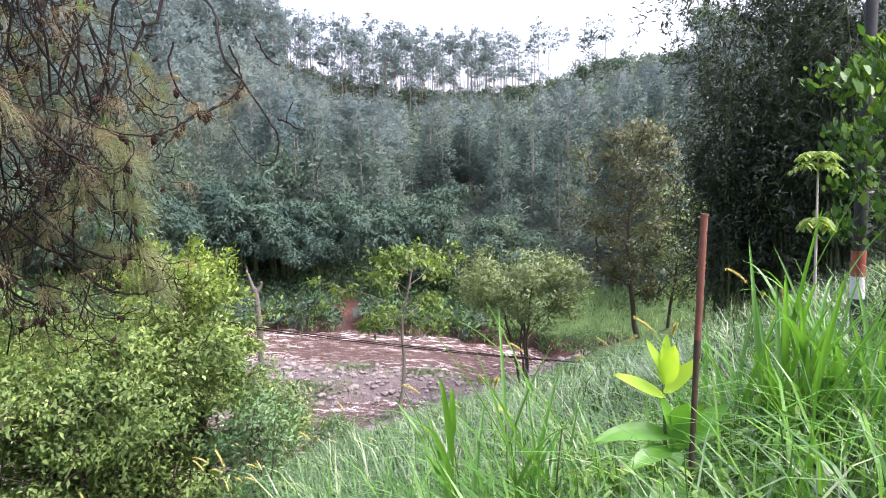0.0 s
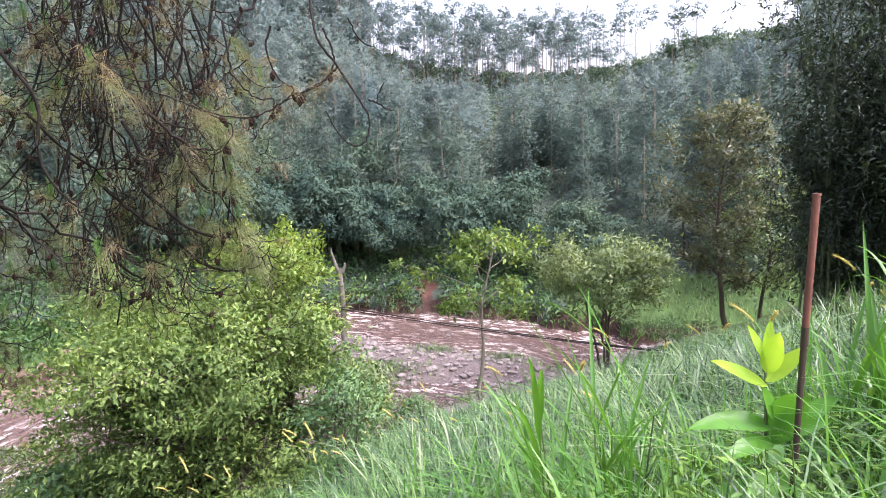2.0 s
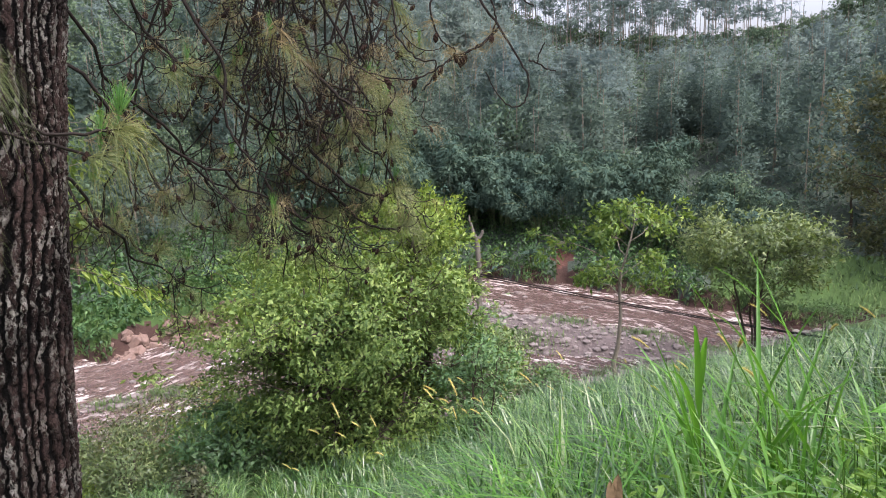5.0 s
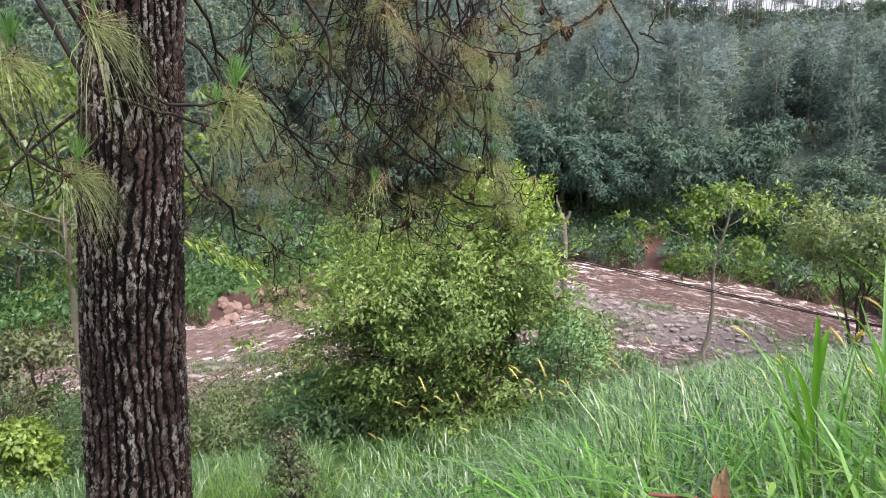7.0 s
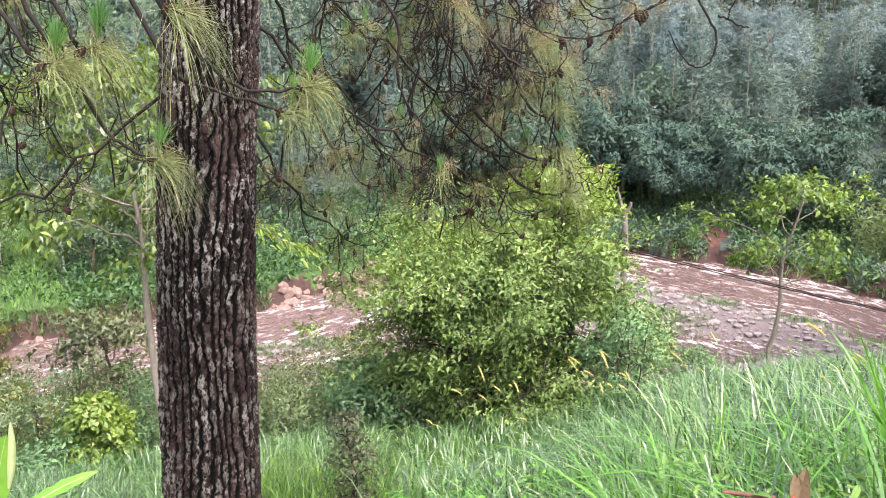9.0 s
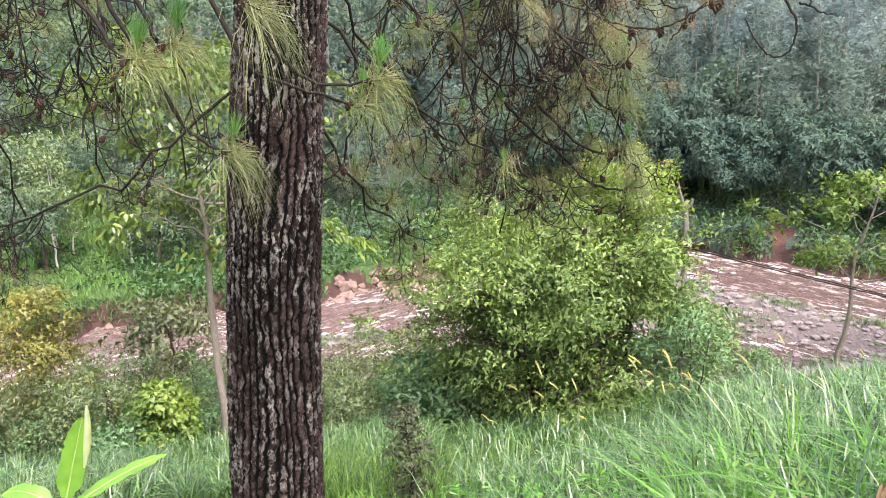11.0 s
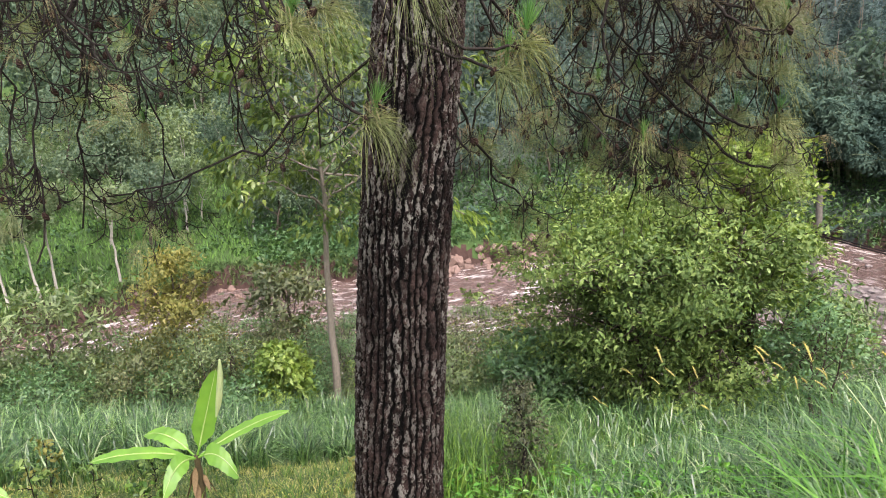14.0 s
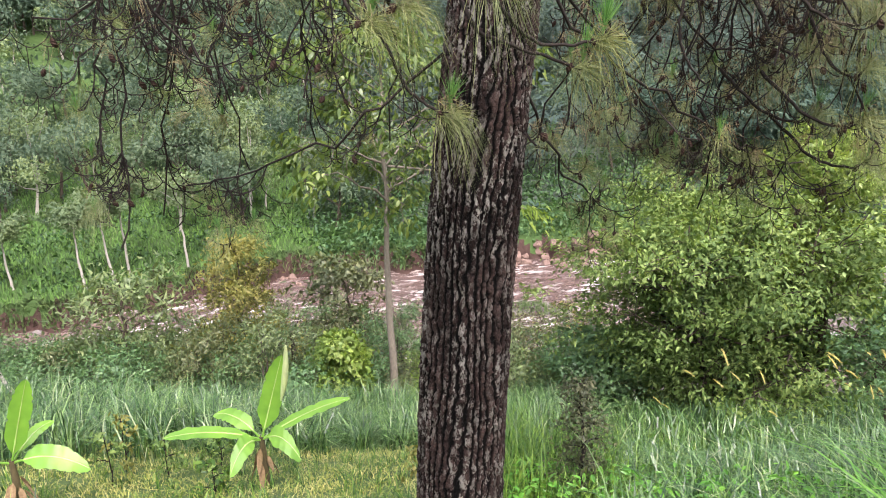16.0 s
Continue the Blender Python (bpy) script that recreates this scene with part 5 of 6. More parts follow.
for i, end in enumerate(RIGHT):
    end = np.array(end)
    if i == 11:
        start, bend = limb_r[13], np.array([-0.10, -0.12, -0.32])
    elif i % 4 == 2:
        start, bend = pine_axis(min(end[2] + rng.uniform(1.0, 1.7), 3.3)), np.array([0.0, 0.0, -0.25])
    else:
        start, bend = limb_r[rng.integers(4, 13)], np.array([0.22 * math.sin(i * 1.7), 0.22 * math.cos(i * 2.1), -0.12])
    bough(start, end, bend, 0.011, 503 + i, 8, 0.38, 0.05, 0.14, 0.16)
for i, end in enumerate(LEFT):
    end = np.array(end)
    if i % 6 != 5:
        start, bend = limb_l[rng.integers(4, 13)], np.array([0.2 * math.sin(i * 1.7), 0.2 * math.cos(i * 2.1), -0.1])
    else:
        start, bend = pine_axis(min(end[2] + rng.uniform(0.9, 1.5), 3.2)), np.array([0.0, 0.0, -0.22])
    bough(start, end, bend, 0.010, 540 + i, 8, 0.36, 0.035, 0.06, 0.03)
for i, end in enumerate(MORE_RIGHT):
    start, bend = limb_r[rng.integers(3, 13)], np.array([0.2 * math.sin(i * 1.7), 0.2 * math.cos(i * 2.1), -0.12])
    bough(start, end, bend, 0.010, 600 + i, 8, 0.42, 0.03, 0.10, 0.14)
for i, end in enumerate(MORE_LEFT):
    start, bend = limb_l[rng.integers(3, 13)], np.array([0.2 * math.sin(i * 1.7), 0.2 * math.cos(i * 2.1), -0.1])
    bough(start, end, bend, 0.010, 640 + i, 8, 0.40, 0.03, 0.06, 0.03)


# low boughs that cross in front of the trunk, each ending in a great tuft: upright new needles over a fan that hangs
def glide(points, k):
    """A smooth line through some points."""
    p = np.asarray(points, float)
    p = np.vstack([2 * p[0] - p[1], p, 2 * p[-1] - p[-2]])
    out = []
    for i in range(1, len(p) - 2):
        for t in np.linspace(0, 1, k, endpoint=False):
            out.append(0.5 * (2 * p[i] + (p[i + 1] - p[i - 1]) * t + (2 * p[i - 1] - 5 * p[i] + 4 * p[i + 1] - p[i + 2]) * t * t + (3 * p[i] - p[i - 1] - 3 * p[i + 1] + p[i + 2]) * t ** 3))
    return np.vstack([out, p[-2]])


def low_bough(points, seed, hang=150, brush=90, length=0.27, dry=25):
    rng = np.random.default_rng(seed)
    wood, green, fresh, brown = Geo(), Geo(), Geo(), Geo()
    path = glide(points, 7)
    path[1:-1] += rng.normal(0, 0.004, (len(path) - 2, 3))
    tube(wood, path, np.linspace(0.012, 0.0065, len(path)), 6)
    end, d = path[-1], unit(path[-1] - path[-3])
    tip = end + [0, 0, 0.09]
    tube(wood, curve(end, tip, d * 0.02, 5), np.linspace(0.0065, 0.007, 5), 6)
    needles(green, end + [0, 0, 0.02], d * 0.5 + [0, 0, 0.25], int(hang * 1.3), length, 0.8, 1.1, rng, 0.0019)
    needles(fresh, tip, (d[0] * 0.2, d[1] * 0.2, 1.0), int(brush * 1.5), 0.16, 0.28, 0.0, rng, 0.0022)
    needles(brown, tip, d * 0.3 + [0, 0, 0.2], dry, 0.2, 0.8, 1.3, rng, 0.002)
    ob = part("bough", wood, M_TWIG, pine, smooth=True)
    part("needles", green, M_NEEDLE, ob, "long drooping yellow-green needles")
    part("new_needles", fresh, M_NEEDLE_NEW, ob, "short upright green needles")
    part("dry_needles", brown, M_NEEDLE_DRY, ob, "dry straw-brown needles")
    add_cone(end - d * 0.06 + [0, 0, 0.01], rng)


high = pine_axis(3.5) + [0.15, -0.2, 0]
low_bough([high, (-2.45, 1.0, 2.65), (-2.18, 1.01, 2.03), (-2.13, 1.30, 1.71), (-1.99, 1.59, 1.70)], 570)
low_bough([high, (-2.6, 1.1, 2.6), (-2.30, 1.09, 1.84), (-2.22, 1.28, 1.69), (-2.05, 1.54, 1.59)], 571, 110, 40, 0.24)
low_bough([high, (-3.0, 1.0, 2.4), (-2.78, 1.08, 1.66), (-2.68, 1.15, 1.47), (-2.56, 1.24, 1.40)], 572, 170, 60, 0.26)
low_bough([high, (-2.85, 0.9, 2.5), (-2.64, 0.94, 1.98), (-2.62, 0.97, 1.87), (-2.58, 1.04, 1.87)], 573, 150, 90, 0.28)
low_bough([high, (-3.0, 0.7, 2.5), (-2.74, 0.80, 1.94), (-2.70, 0.84, 1.82), (-2.66, 0.91, 1.80)], 574, 170, 100, 0.3)
low_bough([high, (-2.4, 0.9, 2.6), (-2.16, 1.0, 2.12), (-2.12, 1.02, 2.0), (-2.09, 1.05, 1.95)], 575, 120, 30, 0.3)


# needle fans along the outer edge of the hanging tangle
low_bough([(-2.18, 3.38, 2.09), (-1.93, 3.41, 1.85), (-1.75, 3.49, 1.78), (-1.67, 3.53, 1.82)], 680, 190, 25, 0.34, 20)
low_bough([(-2.29, 3.55, 1.54), (-2.01, 3.59, 1.28), (-1.83, 3.68, 1.21), (-1.73, 3.72, 1.25)], 681, 190, 25, 0.34, 20)
low_bough([(-2.34, 3.40, 2.23), (-2.08, 3.44, 1.98), (-1.90, 3.53, 1.92), (-1.82, 3.57, 1.96)], 682, 190, 25, 0.34, 20)
low_bough([(-2.59, 3.60, 1.56), (-2.32, 3.65, 1.30), (-2.13, 3.75, 1.22), (-2.03, 3.80, 1.26)], 683, 190, 25, 0.34, 20)
low_bough([(-2.33, 3.76, 1.29), (-2.05, 3.80, 1.02), (-1.85, 3.89, 0.94), (-1.75, 3.93, 0.98)], 685, 190, 25, 0.34, 20)
low_bough([(-3.76, 2.84, 1.39), (-3.62, 2.85, 1.12), (-3.55, 2.92, 1.03), (-3.50, 2.97, 1.07)], 690, 150, 15, 0.32, 30)
low_bough([(-3.73, 3.17, 1.20), (-3.58, 3.18, 0.91), (-3.50, 3.25, 0.81), (-3.45, 3.30, 0.85)], 691, 150, 15, 0.32, 30)
low_bough([(-3.50, 3.25, 1.58), (-3.35, 3.26, 1.29), (-3.27, 3.33, 1.20), (-3.21, 3.38, 1.24)], 692, 150, 15, 0.32, 30)
low_bough([(-2.36, 3.51, 1.98), (-2.19, 3.49, 1.71), (-2.09, 3.55, 1.63), (-2.03, 3.58, 1.67)], 693, 150, 15, 0.32, 30)
low_bough([(-2.84, 3.79, 1.31), (-2.66, 3.79, 1.01), (-2.55, 3.86, 0.90), (-2.48, 3.90, 0.95)], 694, 150, 15, 0.32, 30)
low_bough([(-2.05, 3.57, 1.86), (-1.89, 3.54, 1.59), (-1.78, 3.59, 1.50), (-1.72, 3.62, 1.55)], 695, 150, 15, 0.32, 30)

# slender bare twigs with cones that stand out against the hill
for points, r0, cones in (
        ([(-1.7, 4.25, 3.0), (-1.15, 3.6, 2.75), (-0.96, 3.26, 2.37), (-0.87, 3.28, 2.23), (-0.73, 3.32, 1.99), (-0.70, 3.33, 1.89), (-0.73, 3.32, 1.79), (-0.80, 3.30, 1.77), (-0.88, 3.28, 1.85), (-0.94, 3.27, 1.97)], 0.0085, 0),
        ([(-0.70, 3.33, 2.03), (-0.65, 3.33, 2.01), (-0.59, 3.35, 1.97), (-0.55, 3.36, 1.96)], 0.006, 0),
        ([(-0.65, 3.33, 2.01), (-0.64, 3.34, 2.06), (-0.61, 3.34, 2.12)], 0.004, 0),
        ([(-0.86, 3.29, 2.22), (-0.96, 3.26, 2.12), (-1.12, 3.21, 2.06), (-1.23, 3.17, 1.98), (-1.37, 3.12, 1.94), (-1.54, 3.04, 1.98), (-1.71, 2.95, 2.06), (-1.87, 2.86, 2.13)], 0.007, 4),
        ([(-1.44, 3.09, 2.47), (-1.42, 3.10, 2.26), (-1.40, 3.10, 2.17), (-1.30, 3.14, 2.05), (-1.21, 3.18, 2.04), (-1.23, 3.17, 1.94), (-1.29, 3.15, 1.88)], 0.006, 1),
        ([(-1.20, 3.18, 2.44), (-1.23, 3.17, 2.32), (-1.18, 3.19, 2.16), (-1.10, 3.21, 2.10), (-1.12, 3.21, 2.06)], 0.006, 2),
        ([(-0.93, 3.27, 2.43), (-0.88, 3.28, 2.29), (-0.90, 3.28, 2.18), (-1.03, 3.24, 2.09), (-1.15, 3.20, 2.03)], 0.006, 3),
        ([(-0.79, 3.30, 2.48), (-0.73, 3.32, 2.36), (-0.67, 3.33, 2.32)], 0.005, 0),
        ([(-2.62, 2.70, 2.55), (-2.53, 2.77, 2.31), (-2.43, 2.86, 2.07), (-2.44, 2.85, 1.79), (-2.39, 2.88, 1.60), (-2.31, 2.94, 1.48)], 0.013, 0),
        ([(-1.70, 3.29, 2.63), (-1.87, 3.21, 2.24), (-1.70, 3.30, 2.01), (-1.58, 3.35, 1.94), (-1.55, 3.36, 1.87), (-1.65, 3.32, 1.75), (-1.81, 3.24, 1.81)], 0.006, 2)):
    rng = np.random.default_rng(660 + len(points) + cones)
    path = glide(points, 6)
    path[1:-1] += rng.normal(0, 0.003, (len(path) - 2, 3))
    g = Geo()
    tube(g, path, np.linspace(r0, max(0.0035, r0 * 0.45), len(path)), 6)
    ob = part("bough", g, M_TWIG, pine, smooth=True)
    for i in range(cones):
        add_cone(path[rng.integers(len(path) // 3, len(path) - 1)] + [0, 0, -0.008], rng)
    if cones > 1:
        g = Geo()
        for i in range(3):
            q = path[rng.integers(len(path) // 3, len(path) - 1)]
            needles(g, q, (rng.normal(0, 0.3), 0, 0.1), 45, 0.2, 0.6, 1.2, rng)
        part("needles", g, M_NEEDLE_DRY, ob, "dry straw-brown needles")


# ---- grasses of the near slope ----
def field(rng, n, az0, az1, r0, r1, keep=None):
    r = np.sqrt(rng.uniform(r0 ** 2, r1 ** 2, n))
    az = rng.uniform(az0, az1, n)
    a = np.radians(az)
    x, y = CX - r * np.sin(a), CY + r * np.cos(a)
    ok = np.hypot(x - PINE_X, y - PINE_Y) > 0.32
    ok &= np.hypot(x - 1.18, y - 2.08) > 0.24
    if keep is not None:
        ok &= keep(r, az)
    return x[ok], y[ok], r[ok], az[ok]


def tuft_field(geo, rng, n, az0, az1, r0, r1, h0, h1, w, lean=(0.15, 0.75), k=4, per=7, size=0.07, keep=None):
    """Blades that grow in tufts over a stretch of the slope."""
    x, y, r, az = field(rng, n // per, az0, az1, r0, r1, keep)
    x, y = np.repeat(x, per), np.repeat(y, per)
    x, y = x + rng.normal(0, size, len(x)), y + rng.normal(0, size, len(y))
    hh = np.repeat(rng.uniform(0.75, 1.2, len(r)), per) * rng.uniform(h0, h1, len(x))
    hh = hh * np.repeat(np.interp(az, [10, 21, 36, 39], [1, 0.55, 0.55, 1]), per)
    base = np.stack([x, y, ground_z(x, y) - 0.03], 1)
    blades(geo, base, hh, w * rng.uniform(0.6, 1.3, len(x)), rng.uniform(*lean, len(x)), rng, k)


rng = np.random.default_rng(601)
near_bare = lambda r, az: (az < 36 + 2.5 * np.sin(r * 2)) | (r > 30)
g = Geo()
tuft_field(g, rng, 7000, -44, 40, 2.0, 4.2, 0.35, 1.0, 0.016, (0.2, 1.15), 5, 11, 0.05, near_bare)
tuft_field(g, rng, 12500, -44, 40, 4.0, 7.5, 0.4, 1.2, 0.021, (0.2, 1.15), 4, 12, 0.06, near_bare)
tuft_field(g, rng, 12500, -42, 36, 7.0, 13, 0.4, 1.25, 0.030, (0.15, 1.1), 3, 12, 0.08)
tuft_field(g, rng, 9500, -42, 32, 12.5, 24, 0.6, 1.0, 0.04, (0.2, 0.9), 2, 10, 0.12)
grass = part("grass", g, M_GRASS_BLUE)
tagged(grass, "tall bluish-green grass leaning over the whole slope", "grass", kind="stuff")
g = Geo()
tuft_field(g, rng, 9000, -48, 44, 1.7, 5.0, 0.3, 0.65, 0.010, (0.15, 0.8), 4)
tuft_field(g, rng, 6000, -48, 36, 4.5, 10, 0.4, 0.9, 0.016, (0.1, 0.7), 4)
tuft_field(g, rng, 5000, 40, 100, 1.8, 5.2, 0.12, 0.35, 0.01, k=3)
tuft_field(g, rng, 6000, 30, 50, 5.0, 10, 0.35, 0.8, 0.016, k=3)
grass = part("grass", g, M_GRASS)
tagged(grass, "fresh green grass among the taller blades", "grass", kind="stuff")
g = Geo()
tuft_field(g, rng, 4200, -44, 16, 2.2, 4.6, 0.5, 1.1, 0.024, (0.1, 1.2), 5, 9, 0.05)
tuft_field(g, rng, 1200, 12, 34, 2.2, 4.0, 0.35, 0.75, 0.018, (0.1, 0.9), 5, 9, 0.05)
grass = part("grass", g, M_REED)
tagged(grass, "bright green broad-bladed grass near the path", "grass", kind="stuff")
g = Geo()
tuft_field(g, rng, 19000, 44, 95, 4.8, 8.6, 0.05, 0.15, 0.012, (0.3, 1.0), 2, per=6, size=0.05)
grass = part("mown_grass", g, M_MOWN)
tagged(grass, "short cut grass with straw-coloured patches", "grass", kind="stuff")
g = Geo()
tuft_field(g, rng, 2600, 44, 100, 4.6, 8.0, 0.1, 0.32, 0.014, (0.3, 1.0), 3, per=8, size=0.05)
grass = part("grass", g, M_GRASS)
tagged(grass, "tufts of green grass left in the cut strip", "grass", kind="stuff")
g = Geo()
tuft_field(g, rng, 13000, 38, 94, 8.2, 13.5, 0.4, 0.9, 0.022, (0.2, 1.2), 3, 12, 0.07)
tuft_field(g, rng, 7000, 36, 94, 13.0, 26, 0.3, 0.8, 0.04, k=3)
grass = part("grass", g, M_GRASS_BLUE)
tagged(grass, "band of tall blue-green grass below the cut strip", "grass", kind="stuff")
# short trodden grass of the path, all round
g = Geo()
n = 14000
r, a = np.sqrt(rng.uniform(0.05, 5.5 ** 2, n)), rng.uniform(0, 2 * np.pi, n)
x, y = CX + r * np.cos(a), CY + r * np.sin(a)
ok = np.hypot(x - PINE_X, y - PINE_Y) > 0.32
x, y = x[ok], y[ok]
blades(g, np.stack([x, y, ground_z(x, y) - 0.01], 1), rng.uniform(0.04, 0.13, len(x)), 0.009, rng.uniform(0.2, 0.9, len(x)), rng, 2)
tagged(part("short_grass", g, M_GRASS), "short trodden green grass of the footpath", "grass", kind="stuff")
# low broad-leaved weeds
g = Geo()
x, y, r, az = field(rng, 5200, -48, 50, 1.7, 6.0)
pos = np.stack([x, y, ground_z(x, y) + rng.uniform(0.05, 0.4, len(x))], 1)
leaves(g, pos, rng.normal(0, 1, (len(x), 3)) * (1, 1, 0.35), rng.uniform(0.05, 0.12, len(x)), rng.uniform(0.025, 0.05, len(x)), rng, 0.2, True, 0.2)
tagged(part("weeds", g, M_BROADLEAF), "low broad-leaved weeds between the grass", "weeds", kind="stuff")
# leafy weeds with many small cut leaves close to the footpath
g = Geo()
n_stalk = 260
x, y, r, az = field(rng, n_stalk, -32, 12, 2.0, 3.6)
for xx, yy in zip(x, y):
    hh = rng.uniform(0.4, 0.85)
    m = 22
    t = rng.uniform(0.2, 1, m)
    pos = np.stack([xx + rng.normal(0, 0.05, m), yy + rng.normal(0, 0.05, m), gz(xx, yy) + hh * t], 1)
    tube(g, curve((xx, yy, gz(xx, yy) - 0.03), (xx, yy, gz(xx, yy) + hh), (0.03, 0, 0), 4), np.linspace(0.004, 0.002, 4), 4, False)
    leaves(g, pos, rng.normal(0, 1, (m, 3)) * (1, 1, 0.4) + [0, 0, 0.25], rng.uniform(0.045, 0.085, m), rng.uniform(0.016, 0.03, m), rng, 0.2, True, 0.3)
tagged(part("weeds", g, M_WEED), "leafy yellow-green weeds among the grass by the path", "weeds", kind="stuff")
# far meadow
r = np.sqrt(rng.uniform(40 ** 2, 75 ** 2, 60000))
az = np.r_[rng.uniform(-35, 105, 42000), rng.uniform(60, 98, 18000)]
ok = ((az > 62) & (r < far_edge(az) + 26) | (az > 33) & (az <= 62) & (r < far_edge(az) + 7) | (az < -3) & (r < far_edge(az) + 11)) & (r > far_edge(az) + 1.6)
a = np.radians(az[ok])
x, y = CX - r[ok] * np.sin(a), CY + r[ok] * np.cos(a)
young = az[ok] > 60
for pick, mt, txt in ((~young, M_MEADOW, "green meadow grass on the far bank"), (young, M_MEADOW_YOUNG, "bright young meadow grass below the half-open hillside")):
    g = Geo()
    px, py = x[pick], y[pick]
    blades(g, np.stack([px, py, ground_z(px, py)], 1), rng.uniform(0.25, 0.6, len(px)), 0.13, rng.uniform(0.2, 0.7, len(px)), rng, 2, True)
    tagged(part("meadow_grass", g, mt), txt, "grass", kind="stuff")


# rank grass that hangs over the edge of the far bank
g = Geo()
n = 9000
az = rng.uniform(-30, 98, n)
rr = far_edge(az) + rng.uniform(0.0, 1.5, n)
ok = ~((az > 8.4) & (az < 10.0)) & ~((az > 31) & (az < 47)) & (np.sin(az * 2.3) + 0.6 * np.sin(az * 7.1) > -0.9)
x, y = CX - rr[ok] * np.sin(np.radians(az[ok])), CY + rr[ok] * np.cos(np.radians(az[ok]))
blades(g, np.stack([x, y, ground_z(x, y) - 0.05], 1), rng.uniform(0.3, 0.8, len(x)), 0.11, rng.uniform(0.4, 1.3, len(x)), rng, 3, True)
tagged(part("bank_grass", g, M_MEADOW), "long grass hanging over the edge of the far bank", "grass", kind="stuff")


# ---- stones of the river ----
def stone_mesh(seed, mat):
    r2 = np.random.default_rng(seed)
    bm = bmesh.new()
    for p in unit(r2.normal(0, 1, (17, 3))) * r2.uniform(0.4, 0.62, (17, 1)) * (r2.uniform(0.75, 1.25, 3) * (1, 1, 0.8)):
        bm.verts.new(p)
    hull = bmesh.ops.convex_hull(bm, input=bm.verts)
    bmesh.ops.delete(bm, geom=[v for v in bm.verts if not v.link_faces], context="VERTS")
    bmesh.ops.bevel(bm, geom=bm.edges[:], offset=0.02, segments=1, affect="EDGES")
    bmesh.ops.triangulate(bm, faces=bm.faces[:])
    me = bpy.data.meshes.new("stone")
    bm.to_mesh(me)
    bm.free()
    me.materials.append(mat)
    return me


BOULDERS = [stone_mesh(700 + i, M_BOULDER) for i in range(5)]
rng = np.random.default_rng(711)
for i in range(130):
    az = rng.uniform(31, 47) if i < 108 else rng.uniform(60, 84)
    rr = far_edge(az) + rng.uniform(-2.0, 0.9)
    x, y = CX - rr * math.sin(radians(az)), CY + rr * math.cos(radians(az))
    s = 0.38 + 0.85 * rng.uniform() ** 2
    s *= 1.0 if i < 108 else 0.55
    ob = new("boulder", BOULDERS[i % 5])
    ob.matrix_basis = pose(x, y, max(gz(x, y), WATER_Z - 0.1) + 0.12 * s, rng.uniform(-25, 25), rng.uniform(-25, 25), rng.uniform(0, 360)) @ Matrix.Scale(s, 4)
    tagged(ob, "pinkish-brown boulder on the river bank", "boulder", "boulders of the far bank")
g = Geo()
bm = bmesh.new()
bmesh.ops.create_icosphere(bm, subdivisions=1, radius=0.5)
ico = np.array([v.co[:] for v in bm.verts])
ico_f = np.array([[v.index for v in f.verts] for f in bm.faces])
bm.free()
n = 15000
az = rng.uniform(-12, 92, n)
rr = rng.uniform(32, 58, n)
x, y = CX - rr * np.sin(np.radians(az)), CY + rr * np.cos(np.radians(az))
z = ground_z(x, y)
ok = (z < -10.9) & (z > WATER_Z - 0.42) & (rr < far_edge(az) - 0.5) & ((z > WATER_Z - 0.12) | (rng.uniform(0, 1, n) < np.where(rr > 43, 0.22, 0.12)))
for xx, yy, z0 in zip(x[ok], y[ok], z[ok]):
    s = 0.09 + 0.5 * rng.uniform() ** 3
    a = rng.uniform(0, 6.28)
    v = ico * (1 + rng.normal(0, 0.12, (len(ico), 1))) * np.array([rng.uniform(.8, 1.3), rng.uniform(.8, 1.3), 0.6]) * s
    v = v @ np.array([[math.cos(a), -math.sin(a), 0], [math.sin(a), math.cos(a), 0], [0, 0, 1]]).T
    g.add(v + [xx, yy, max(z0, WATER_Z) + 0.1 * s], ico_f)
tagged(part("stones", g, M_STONE), "grey-brown cobbles strewn over the gravel bars", "stones", kind="stuff")


# ---- single plants and things of the near slope ----
def blade_leaf(geo, base, way, face, length, width, droop=0.3, k=9, power=0.75, fold=0.12, ripple=0.0, rng=None, paddle=False):
    """One large leaf: a folded blade with a midrib, curving down along its length. face: the side that looks up."""
    base, way, face = np.asarray(base, float), unit(way), np.asarray(face, float)
    side = unit(np.cross(way, face))
    nrm = np.cross(side, way)
    s = np.linspace(0, 1, k)
    w = width * 0.5 * np.sin(np.pi * np.clip(s ** power, 0, 1) * (1 - 0.02)) ** 0.8 * (1 - 0.15 * s) + 0.002
    if paddle:
        w = width * 0.5 * np.minimum(np.minimum(1, (s / 0.22 + 0.05) ** 0.7), np.clip((1.01 - s) / 0.30, 0, 1) ** 0.55)
        w = w * (1 + (np.where(rng.uniform(0, 1, k) < 0.09, -0.16, rng.uniform(-0.05, 0.03, k)) if rng is not None else 0))
    w[-1] = 0.001
    mid = base + way * length * s[:, None] + np.array([0, 0, -1.0]) * droop * length * (s ** 2)[:, None]
    rows = []
    for sgn in (-1, -0.5, 0, 0.5, 1):
        lift = abs(sgn) * fold * width + (ripple * np.sin(s * 34 + sgn * 2) * abs(sgn) if ripple else 0)
        rows.append(mid + side * (w * sgn)[:, None] + nrm * np.broadcast_to(lift, s.shape)[:, None])
    v = np.stack(rows, 1)
    idx = np.arange(k * 5).reshape(k, 5)
    geo.add(v.reshape(-1, 3), np.stack([idx[:-1, :-1], idx[1:, :-1], idx[1:, 1:], idx[:-1, 1:]], -1).reshape(-1, 4))


